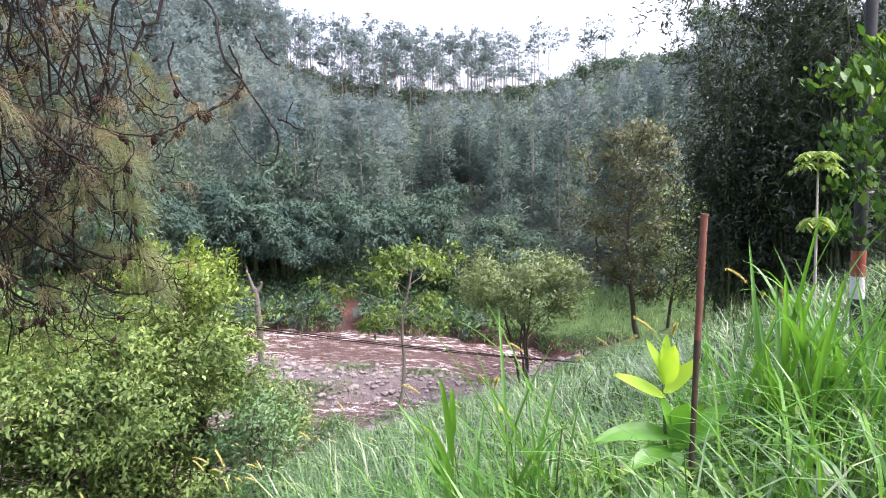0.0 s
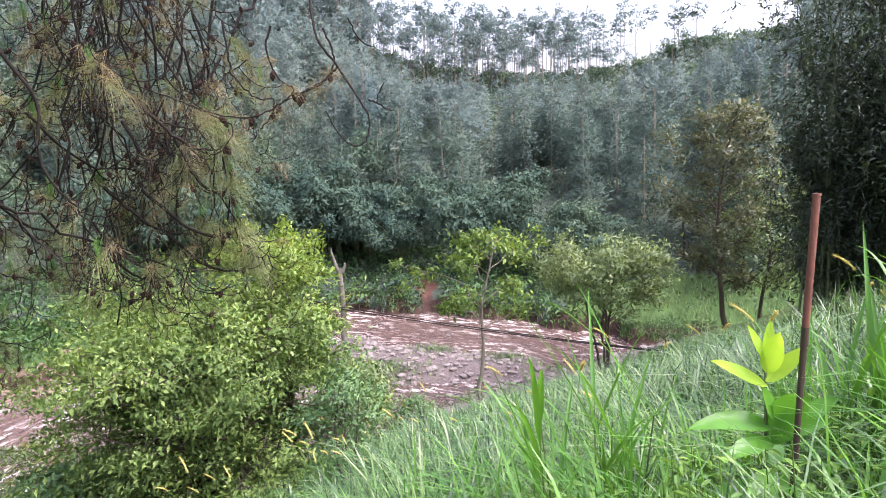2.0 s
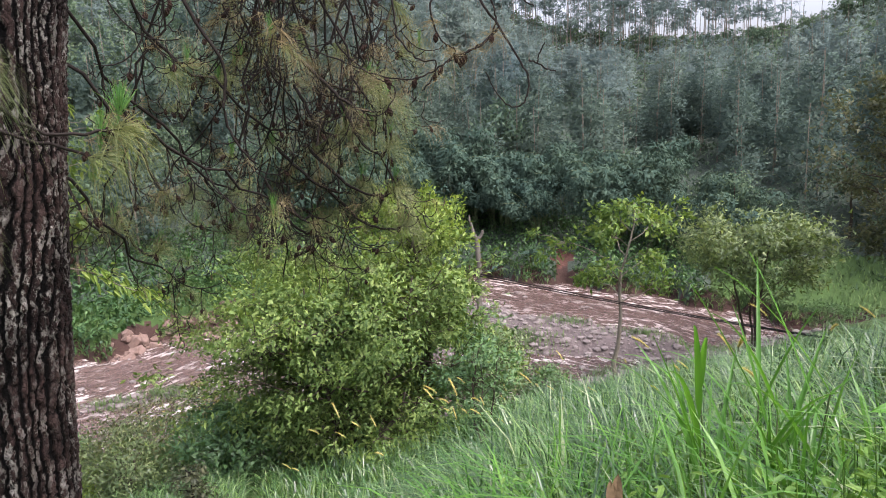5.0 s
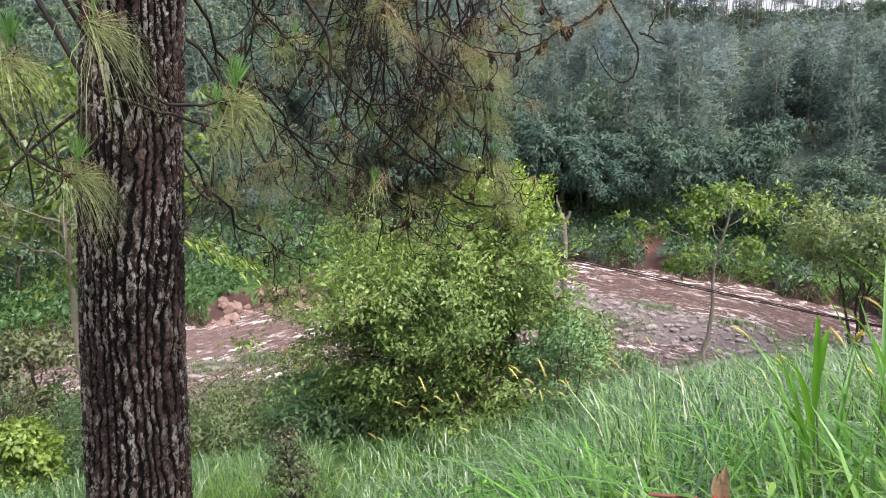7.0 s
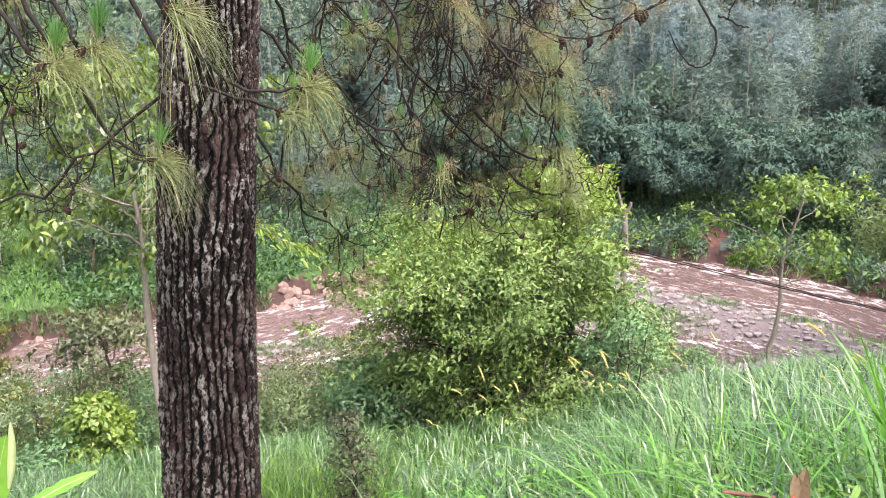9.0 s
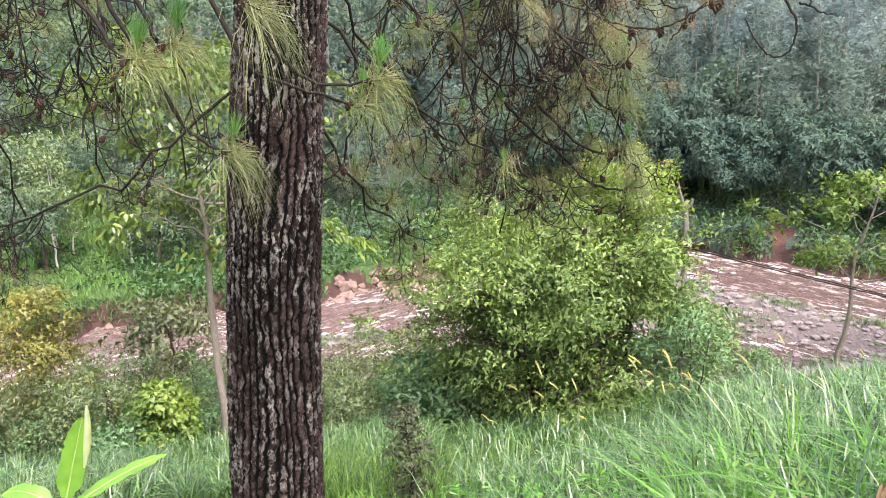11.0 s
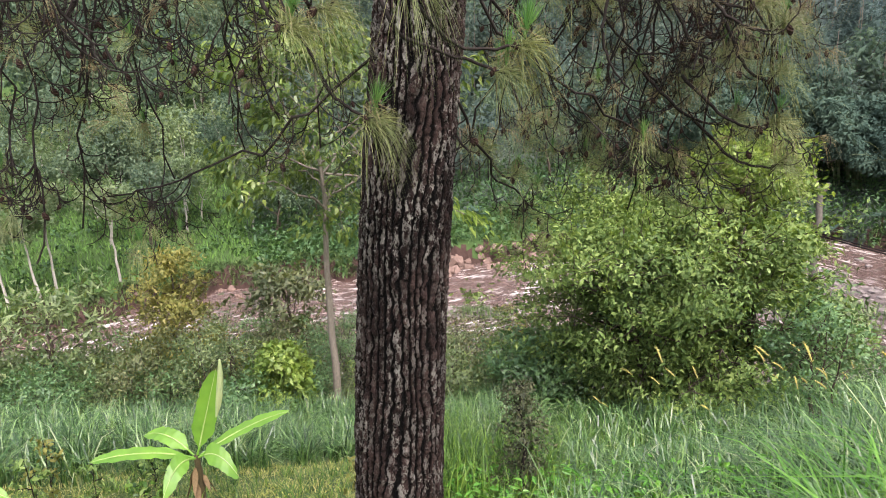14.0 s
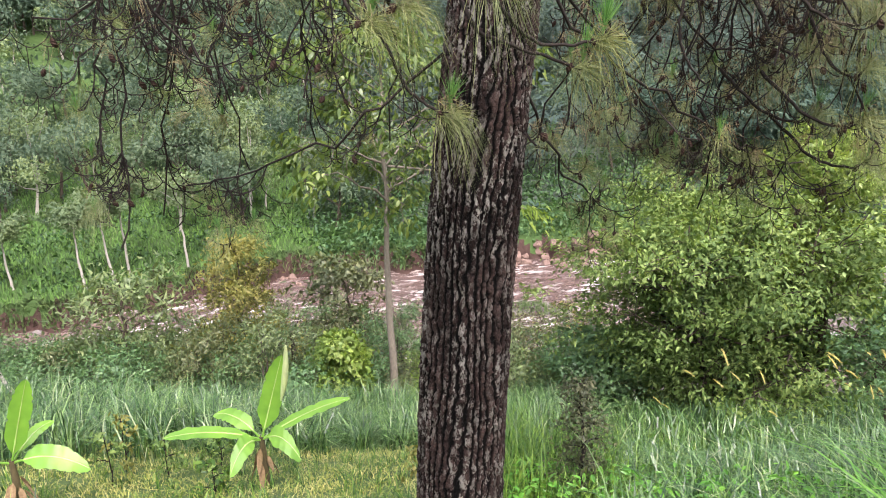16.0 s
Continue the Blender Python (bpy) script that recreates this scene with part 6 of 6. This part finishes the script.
def rod(name, p0, p1, r0, r1, mat, parent, sides=10, label="", k=6):
    g = Geo()
    tube(g, curve(p0, p1, (0, 0, 0), k), np.linspace(r0, r1, k), sides)
    return part(name, g, mat, parent, label, True)


# rusty stake
stake = thing("stake", (1.2, 2.07, gz(1.2, 2.07)), "leaning rusty iron pipe stake standing in the grass", "stake")
sz = -stake.location.z
rod("lower_pipe", (-0.01, 0, -0.25), (0.03, -0.01, sz + 1.0), 0.0112, 0.012, M_IRON, stake, label="dark stained lower pipe")
rod("collar", (0.0295, -0.01, sz + 0.955), (0.0315, -0.01, sz + 1.03), 0.0145, 0.0138, M_IRON, stake, label="dark joint of the pipe")
rod("upper_pipe", (0.03, -0.01, sz + 1.0), (0.05, -0.01, sz + 1.515), 0.013, 0.0138, M_RUST, stake, label="rust-red upper pipe")
rod("pipe_end", (0.05, -0.01, sz + 1.513), (0.0502, -0.01, sz + 1.522), 0.0155, 0.0155, M_RUST, stake, label="flattened rusty pipe end", k=2)

# striped pole
pole = thing("pole", (3.87, 5.5, gz(3.87, 5.5)), "black utility pole with a red and a white painted band", "pole")
pz = -pole.location.z
rod("lower_shaft", (-0.02, 0, -0.3), (0, 0, pz + 0.45), 0.06, 0.058, M_POLE, pole, 16)
rod("white_band", (0, 0, pz + 0.45), (0, 0, pz + 0.652), 0.0595, 0.0595, M_POLE_WHITE, pole, 16, "white painted band")
rod("red_band", (0, 0, pz + 0.652), (0, 0, pz + 0.885), 0.0595, 0.0595, M_POLE_RED, pole, 16, "faded red painted band")
rod("upper_shaft", (0, 0, pz + 0.885), (0.04, 0, pz + 6.4), 0.057, 0.035, M_POLE, pole, 16)

# young trees by the pole
make_tree("glossy_leaf_tree", (3.5, 4.75), 2.95, 0.03, 0.5, "young tree with glossy rounded bright green leaves by the pole", "tree", M_JACK, M_WOOD_DARK, 81,
          crown=0.40, limbs=13, sub=3, per=24, size=(0.078, 0.05), clump=0.15, fine=True, droop=-0.6)
make_tree("glossy_leaf_tree", (4.3, 4.5), 3.2, 0.035, 0.55, "young tree with glossy rounded leaves in the shade of the bamboo", "tree", M_JACK, M_WOOD_DARK, 82,
          crown=0.3, limbs=14, sub=3, per=24, size=(0.078, 0.05), clump=0.17, fine=True, droop=-0.5)

sap = thing("thin_sapling", (2.66, 3.9, gz(2.66, 3.9)), "thin straight sapling with tufts of pale yellow-green feathery leaves", "sapling")
rng = np.random.default_rng(831)
top = 1.73 - sap.location.z
rod("stem", (0, 0, -0.1), (-0.02, 0, top), 0.016, 0.006, M_WOOD_PALE, sap, 7)
for h, n, ln in ((top, 8, 0.11), (top - 0.07, 6, 0.15), (1.31 - sap.location.z, 8, 0.09)):
    for i in range(n):
        a = i * 2.4 + rng.uniform(0, 0.5)
        g = Geo()
        d = np.array([math.cos(a), math.sin(a), rng.uniform(0.0, 0.45)])
        rach = curve((-0.02, 0, h), np.array([-0.02, 0, h]) + d * ln + [0, 0, -0.05], (0, 0, 0.03), 6)
        tube(g, rach, 0.0015, 4)
        for q in range(1, 6):
            for sg in (-1, 1):
                blade_leaf(g, rach[q], np.cross(d, [0, 0, 1]) * sg + d * 0.4 + [0, 0, -0.3], (0, 0, 1), 0.055, 0.024, 0.5, 5)
        part("leaf", g, M_YELLOWGREEN, sap)

# broad-leaved plant in front of the stake
plant = thing("broad_leaf_plant", (1.19, 2.22, gz(1.19, 2.22)), "broad-leaved young plant with yellow-green new leaves among the grass", "plant")
pz = -plant.location.z
rod("stem", (0, 0, -0.05), (-0.04, 0.01, pz + 0.86), 0.012, 0.006, M_CULM, plant, 7)
for (h, wx, wy, wz, ln, wd, dr, newish) in [
        (0.56, -0.95, -0.15, 0.45, 0.40, 0.10, 0.40, 0), (0.50, -0.75, -0.45, 0.35, 0.30, 0.085, 0.45, 0), (0.52, 0.75, -0.45, 0.75, 0.28, 0.085, 0.2, 0),
        (0.56, 0.25, -0.35, 1.0, 0.22, 0.11, 0.10, 0), (0.52, 0.85, -0.1, 0.85, 0.33, 0.10, 0.12, 0), (0.50, 0.35, -0.3, 0.9, 0.30, 0.10, 0.1, 0), (0.60, -0.3, -0.2, 0.7, 0.2, 0.09, 0.1, 0), (0.38, -0.5, -0.7, -0.1, 0.28, 0.11, 0.35, 0),
        (0.36, 0.55, -0.6, -0.05, 0.26, 0.10, 0.35, 0), (0.40, 0.2, 0.9, 0.3, 0.30, 0.11, 0.3, 0), (0.30, -0.9, 0.2, 0.0, 0.26, 0.10, 0.3, 0),
        (0.74, -0.85, -0.2, 0.55, 0.28, 0.075, 0.10, 1), (0.76, 0.60, -0.2, 0.75, 0.22, 0.08, 0.05, 1), (0.80, 0.12, -0.3, 0.95, 0.20, 0.085, 0.02, 1),
        (0.84, -0.45, 0.1, 0.9, 0.17, 0.05, 0.02, 1), (0.86, 0.1, 0.2, 1.0, 0.15, 0.045, 0.0, 1), (0.85, -0.12, -0.15, 1.0, 0.13, 0.04, 0.0, 1)]:
    g = Geo()
    blade_leaf(g, (-0.035 * (h > 0.6), 0, pz + h), (wx, wy, wz), (-wx * 0.3, -0.6, 1.0), ln, wd, dr, 10, 0.8, 0.10)
    part("leaf", g, M_BROADLEAF_NEW if newish else M_BROADLEAF, plant, "yellow-green young leaf" if newish else "", True)


def napier(at, height, seed, n_stem=4, n_leaf=6):
    """A clump of tall broad-bladed grass: upright canes with long arching blades."""
    rng = np.random.default_rng(seed)
    x, y = at
    ob = thing("tall_grass_clump", (x, y, gz(x, y)), "tall bright green broad-bladed grass clump", "grass", "tall grass clumps")
    for i in range(n_stem):
        a = rng.uniform(0, 6.28)
        b = np.array([math.cos(a), math.sin(a), 0]) * rng.uniform(0.02, 0.12)
        h = height * rng.uniform(0.45, 0.62)
        t = b * 1.8 + [rng.normal(0, 0.04), rng.normal(0, 0.04), h]
        rod("cane", b - [0, 0, 0.05], t, 0.007, 0.004, M_CULM, ob, 6)
        for j in range(n_leaf):
            f = 0.35 + 0.65 * j / (n_leaf - 1)
            p = b + (t - b) * f
            aa = rng.uniform(0, 6.28)
            up = rng.uniform(1.6, 3.2)
            d = np.array([math.cos(aa), math.sin(aa), up])
            g = Geo()
            blade_leaf(g, p, d, (-math.cos(aa), -math.sin(aa), 0.5), height * rng.uniform(0.38, 0.62), rng.uniform(0.016, 0.03), rng.uniform(0.05, 0.5), 9, 0.45, 0.15)
            part("leaf", g, M_REED, ob, smooth=True)
    return ob


for i, (x, y, h) in enumerate([(1.60, 2.5, 1.45), (1.78, 2.42, 1.6), (1.93, 2.5, 1.6), (2.05, 2.25, 1.15), (2.2, 2.9, 1.25), (1.7, 3.0, 1.35), (2.5, 3.2, 1.1), (0.56, 2.6, 1.75),
                               (0.42, 2.5, 1.8), (2.9, 2.9, 1.1), (2.4, 2.4, 1.1)]):
    napier((x, y), h, 850 + i, 3 if i in (7, 8) else 5, 5 if i in (7, 8) else 6)


# foxtail grasses
def foxtail(seed):
    rng = np.random.default_rng(seed)
    ob = thing("foxtail_grass", (0, 0, -50), "thin grass stalk with a pale yellow bristly seed head", "grass", "foxtail grasses")
    g = Geo()
    end = np.array([0.28, 0, 1.05])
    path = curve((0, 0, -0.05), end, (-0.10, 0, 0.05), 10)
    tube(g, path, np.linspace(0.0025, 0.0014, 10), 5)
    part("stalk", g, M_GRASS, ob)
    d = unit(path[-1] - path[-2])
    head = curve(end, end + d * 0.17 + [0.03, 0, -0.05], (0, 0, 0.01), 8)
    g = Geo()
    tube(g, head, np.array([0.002, 0.0055, 0.007, 0.0075, 0.007, 0.006, 0.0045, 0.001]), 6)
    pos = np.repeat(head, 26, axis=0) + rng.normal(0, 0.004, (208, 3))
    leaves(g, pos, rng.normal(0, 1, (208, 3)) + d * 1.3, 0.017, 0.0022, rng, 0.1)
    part("seed_head", g, M_SEED, ob, "pale yellow bristly seed head")
    return ob


fox = [foxtail(870 + i) for i in range(3)]
rng = np.random.default_rng(881)
spots = [(rng.uniform(13, 33), rng.uniform(4.6, 9.0)) for i in range(13)] + [(rng.uniform(2, 18), rng.uniform(7, 11)) for i in range(16)] + [(rng.uniform(-32, 0), rng.uniform(4.5, 9)) for i in range(18)]
for i, (az, rr) in enumerate(spots):
    x, y = CX - rr * math.sin(radians(az)), CY + rr * math.cos(radians(az))
    s = rng.uniform(0.75, 1.25)
    m = pose(x, y, gz(x, y), 0, 0, rng.uniform(120, 280)) @ Matrix.Scale(s, 4)
    if i < 3:
        fox[i].matrix_basis = m
    else:
        ob = copy_thing(fox[i % 3], m)
        ob.scale = (s, s, s)


# banana plants
def banana(at, turn, size, seed, plan):
    """A young banana plant; plan: for each leaf its way (right, up, towards the path), length, width and droop."""
    rng = np.random.default_rng(seed)
    x, y = at
    ob = thing("banana_plant", (x, y, gz(x, y)), "young banana plant with bright green paddle leaves on the cut grass", "banana plant", "banana plants")
    right = np.array([math.cos(radians(turn)), math.sin(radians(turn)), 0])
    toward = np.array([math.sin(radians(turn)), -math.cos(radians(turn)), 0])
    g = Geo()
    tube(g, curve((0, 0, -0.1), (0, 0, 0.55 * size), (0.01, 0, 0), 8, 0.004, rng), np.linspace(0.05, 0.026, 8) * size, 12)
    part("stem", g, M_STEM, ob, "brownish layered false stem", True)
    for i in range(9):
        a = rng.uniform(0, 6.28)
        g = Geo()
        blade_leaf(g, (0.05 * math.cos(a), 0.05 * math.sin(a), rng.uniform(0.2, 0.45) * size), (math.cos(a) * 0.4, math.sin(a) * 0.4, -0.9), (math.cos(a), math.sin(a), 0.3), rng.uniform(0.15, 0.3) * size, 0.06 * size, 0.1, 6)
        part("dry_sheath", g, M_DRY, ob, "dry brown hanging leaf sheath")
    for r, u, t, ln, wd, dr in plan:
        d = unit(right * r + np.array([0, 0, u]) + toward * t)
        base = np.array([0, 0, 0.52 * size])
        g = Geo()
        face = toward * (0.3 if abs(r) > 0.8 else 0.9) + np.array([0, 0, 0.9]) - d * 0.2
        tube(g, curve(base, base + d * 0.14 * size, (0, 0, 0), 4), np.linspace(0.014, 0.008, 4) * size, 6)
        blade_leaf(g, base + d * 0.12 * size, d, face, ln * size, wd * size, dr, 26, 0.62, 0.05, 0.006, rng, True)
        lf = part("leaf", g, M_BANANA, ob, "", True)
        g = Geo()
        s = np.linspace(0, 1, 10)[:, None]
        rib = base + d * (0.12 * size + ln * size * s) + np.array([0, 0, -1.0]) * dr * ln * size * s ** 2 + unit(face) * 0.002
        tube(g, rib, np.linspace(0.008, 0.002, 10) * size, 5)
        part("midrib", g, M_RIB, lf, "pale yellow-green midrib", True)
        if u > 0.9 and dr == 0.0:
            # the newest leaf is still rolled along one edge and up to its tip
            g = Geo()
            roll = curve(base + d * 0.40 * size + right * 0.10 + toward * 0.03, base + d * (0.2 + ln) * size * 1.03 + right * 0.01 + toward * 0.03, right * 0.02, 10)
            tube(g, roll, np.array([0.006, 0.016, 0.026, 0.031, 0.033, 0.032, 0.029, 0.025, 0.019, 0.008]) * size, 8)
            part("rolled_edge", g, M_ROLL, lf, "pale rolled edge of the newest leaf", True)
    return ob


M_ROLL = leaf_mat("rolled_young_leaf", (0.42, 0.52, 0.24), (0.52, 0.60, 0.32), (0.62, 0.68, 0.42), 0.3, 0.45, 4.0, 0.4)
M_STEM = plain_mat("banana_stem", (0.025, 0.017, 0.01), (0.12, 0.095, 0.04), 9, 0.7, 0.3, 0.006, (1, 1, 0.3))
M_DRY = plain_mat("dry_leaf", (0.14, 0.09, 0.05), (0.30, 0.21, 0.12), 10, 0.9, 0.4, 0.004)
M_RIB = plain_mat("leaf_midrib", (0.34, 0.48, 0.12), (0.46, 0.56, 0.2), 12, 0.5, 0.1, 0.002)
banana((-6.25, 1.69), 68, 1.05, 901, [(0.30, 1.0, 0.05, 0.80, 0.21, 0.0), (-0.95, 0.50, 0.1, 0.88, 0.15, 0.26), (0.95, 0.52, 0.05, 0.90, 0.14, 0.20),
                                     (0.62, 0.45, 0.6, 0.42, 0.22, 0.85), (-0.55, 0.35, 0.6, 0.40, 0.20, 0.85), (-0.6, 0.65, -0.5, 0.62, 0.17, 0.5)])
banana((-6.5, -0.42), 88, 0.9, 905, [(0.24, 1.0, 0.3, 0.9, 0.19, 0.05), (0.75, 0.25, 0.5, 0.62, 0.24, 0.5), (0.6, 0.6, -0.3, 0.5, 0.12, 0.4), (-0.9, 0.5, 0.2, 0.7, 0.18, 0.4)])

# dry spindly shrub and weeds round the bananas
make_tree("spindly_shrub", (-3.62, 3.56), 1.35, 0.028, 0.27, "spindly half-dry shrub with brown stem and tiny leaves", "shrub", M_TALL, M_TWIG, 911,
          crown=0.10, limbs=30, sub=3, per=22, size=(0.045, 0.018), clump=0.12, shape="column", ragged=0.6)
for i, (x, y, h, mt) in enumerate([(-7.1, 0.39, 0.75, M_BUSH), (-7.0, 0.94, 0.6, M_BUSH), (-6.2, 1.13, 0.45, M_GRASS), (-7.5, 0.62, 0.8, M_REDDISH), (-7.3, 1.6, 0.6, M_BUSH), (-5.2, 2.9, 0.45, M_REDDISH), (-4.4, 3.0, 0.5, M_BUSH), (-8.1, -0.6, 0.8, M_MID)]):
    make_tree("weed_stalk", (x, y), h, 0.008, 0.13, "thin weed with a few broad leaves beside the banana plants", "weed", mt, M_TWIG, 915 + i,
              crown=0.3, limbs=6, sub=2, per=5, size=(0.07, 0.032), clump=0.08, fine=True, group="weeds by the bananas")

# post and leaning bare trunk on the slope
post = thing("post", (-15.53, 6.55, gz(-15.53, 6.55)), "weathered dark wooden post standing among the shrubs", "post")
rod("shaft", (0, 0, -0.2), (0.02, 0, -4.95 - post.location.z), 0.07, 0.06, M_WOOD_DARK, post, 9)
lean_t = thing("bare_trunk", (-18.1, 0.55, gz(-18.1, 0.55)), "thin leaning pale bare trunk on the slope", "dead tree")
rod("trunk", (0, 0, -0.2), (-0.1, -0.35, -4.6 - lean_t.location.z), 0.05, 0.03, M_WOOD_PALE, lean_t, 8)

# red flower bud and a rusty rod in the grass
flower = thing("flower", (-0.06, 1.89, gz(-0.06, 1.89)), "red flower bud with a dry tan bract in the grass", "flower")
fz = 0.15 - flower.location.z
rod("stalk", (0, 0, -0.05), (0, 0, fz), 0.008, 0.008, M_CULM, flower, 7)
M_PETAL = plain_mat("dark_red_petal", (0.32, 0.03, 0.025), (0.48, 0.06, 0.05), 20, 0.5, 0.3, 0.004)
for i in range(7):
    a = i * 0.9
    g = Geo()
    blade_leaf(g, (0, 0, fz), (math.cos(a) * 0.6, math.sin(a) * 0.6, 1), (-math.cos(a), -math.sin(a), 0.3), 0.06, 0.045, -0.1, 6, 0.8, 0.3)
    part("petal", g, M_PETAL, flower)
for dx, ln in ((0.02, 0.15), (-0.04, 0.12), (0.05, 0.09)):
    g = Geo()
    blade_leaf(g, (0, 0, fz + 0.03), (dx * 4, 0.1, 1), (0, -1, 0.2), ln, 0.05, 0.02, 7, 0.7, 0.1)
    part("bract", g, M_DRY, flower, "dry tan bract")
rust_rod = thing("rusty_rod", (-0.2, 1.78, gz(-0.2, 1.78)), "short rusty iron rod standing out of the grass", "rod")
rod("bar", (-0.1, 0.0, 0.215 - rust_rod.location.z), (0.07, 0.0, 0.245 - rust_rod.location.z), 0.008, 0.008, M_RUST, rust_rod, 8)
rod("prop", (-0.02, 0.0, -0.05), (-0.02, 0.0, 0.225 - rust_rod.location.z), 0.008, 0.008, M_RUST, rust_rod, 8)

# pale-stemmed trees on the far meadow
for i, (x, y, h, sp) in enumerate([(-43.2, 6.9, 5.6, 1.3), (-43.3, 8.6, 6.2, 1.4), (-44.4, 9.7, 6.8, 1.5), (-43.8, 13.1, 6.6, 1.9), (-46.4, 3.6, 4.6, 1.4), (-55.0, 10.5, 7.5, 1.9), (-46.5, 24.0, 6.8, 1.7),
                                   (-43.5, 29.0, 6.5, 1.7), (-56.0, 18.0, 8.0, 2.0), (-50.0, 1.0, 6.5, 1.7), (-49.0, 20.0, 6.0, 1.8)]):
    make_tree("pale_stemmed_tree", (x, y), h, 0.075, sp, "slim whitish-trunked tree with open top on the far meadow", "tree", M_PALE_CROWN, M_WOOD_PALE, 930 + i,
              crown=0.62, limbs=9, sub=3, per=46, size=(0.24, 0.11), clump=0.5, shape="umbrella", wob=0.012, far=True, group="pale-stemmed trees of the meadow")

# far banana plants on the bank
for j, (x, y) in enumerate([(-35.6, 37.4), (-33.4, 40.5), (-12.5, 57.5), (-15.8, 57.0)]):
    rng = np.random.default_rng(950 + j)
    fb = thing("banana_plant", (x, y, gz(x, y)), "small grey-green banana plant on the far bank", "banana plant", "far banana plants")
    rod("stem", (0, 0, -0.1), (0, 0, 0.9), 0.1, 0.06, M_STEM, fb, 8)
    for i in range(8):
        a = i * 0.8 + rng.uniform(0, 0.4)
        g = Geo()
        blade_leaf(g, (0, 0, 0.85), (math.cos(a), math.sin(a), rng.uniform(0.3, 1.4)), (-math.cos(a), -math.sin(a), 1.5), rng.uniform(1.0, 1.7), 0.36, 0.35, 8, 0.6, 0.1)
        part("leaf", g, M_BAMBOO_HAZE, fb)
# grass patches on the gravel and weeds under the far bank
g = Geo()
rng = np.random.default_rng(961)
for az, rr, sp, n in ((13.5, 40.5, 1.6, 900), (9, 44, 1.0, 250), (3, 42, 1.0, 250), (43, 37, 1.2, 600), (47, 36.5, 1.0, 400), (65, 37.5, 1.0, 300), (-3, 41, 1.5, 500), (6, 36.5, 1.6, 400)):
    a = radians(az)
    x = CX - rr * math.sin(a) + rng.normal(0, sp, n)
    y = CY + rr * math.cos(a) + rng.normal(0, sp * 0.5, n)
    blades(g, np.stack([x, y, ground_z(x, y)], 1), rng.uniform(0.2, 0.6, n), 0.06, rng.uniform(0.2, 0.8, n), rng, 2, True)
tagged(part("bar_grass", g, M_MEADOW), "green grass patches on the gravel bars", "grass", kind="stuff")
g = Geo()
n = 20000
az = rng.uniform(-2, 62, n)
rr = far_edge(az) + rng.uniform(0.1, 13.0, n)
x, y = CX - rr * np.sin(np.radians(az)), CY + rr * np.cos(np.radians(az))
ok = ~((az > 8.4) & (az < 10.0) & (rr < far_edge(az) + 6)) & ~((az > 31) & (az < 47) & (rr < far_edge(az) + 1.2))
deep = np.clip((rr - far_edge(az) - 3) / 5, 0, 1)
pos = np.stack([x, y, ground_z(x, y) + rng.uniform(0, 1, n) * (0.3 + 0.9 * np.clip((rr - far_edge(az)) / 3, 0.2, 1) + 0.5 * deep)], 1)[ok]
leaves(g, pos, rng.normal(0, 1, (len(pos), 3)) + [0, 0, 0.2], rng.uniform(0.25, 0.6, len(pos)), rng.uniform(0.1, 0.25, len(pos)), rng, 0.2, False, 0.3, rng.normal(0, 0.5, (len(pos), 3)) + [0, 0, 1.0])
ca, cr = rng.uniform(60, 100, 70), rng.uniform(3, 13, 70)
w = rng.integers(0, 70, 3200)
az = ca[w] + rng.normal(0, 0.7, 3200)
rr = far_edge(az) + cr[w] + rng.normal(0, 0.6, 3200)
x, y = CX - rr * np.sin(np.radians(az)), CY + rr * np.cos(np.radians(az))
pos = np.stack([x, y, ground_z(x, y) + rng.uniform(0, 1, 3200) ** 1.5 * (0.4 + 1.2 * (w % 3 == 0))], 1)
leaves(g, pos, rng.normal(0, 1, (3200, 3)) + [0, 0, 0.2], rng.uniform(0.2, 0.5, 3200), rng.uniform(0.1, 0.22, 3200), rng, 0.2, False, 0.3, rng.normal(0, 0.5, (3200, 3)) + [0, 0, 1.0])
tagged(part("bank_weeds", g, M_MEADOW_DARK), "rank dark green weeds along the far bank", "weeds", kind="stuff")
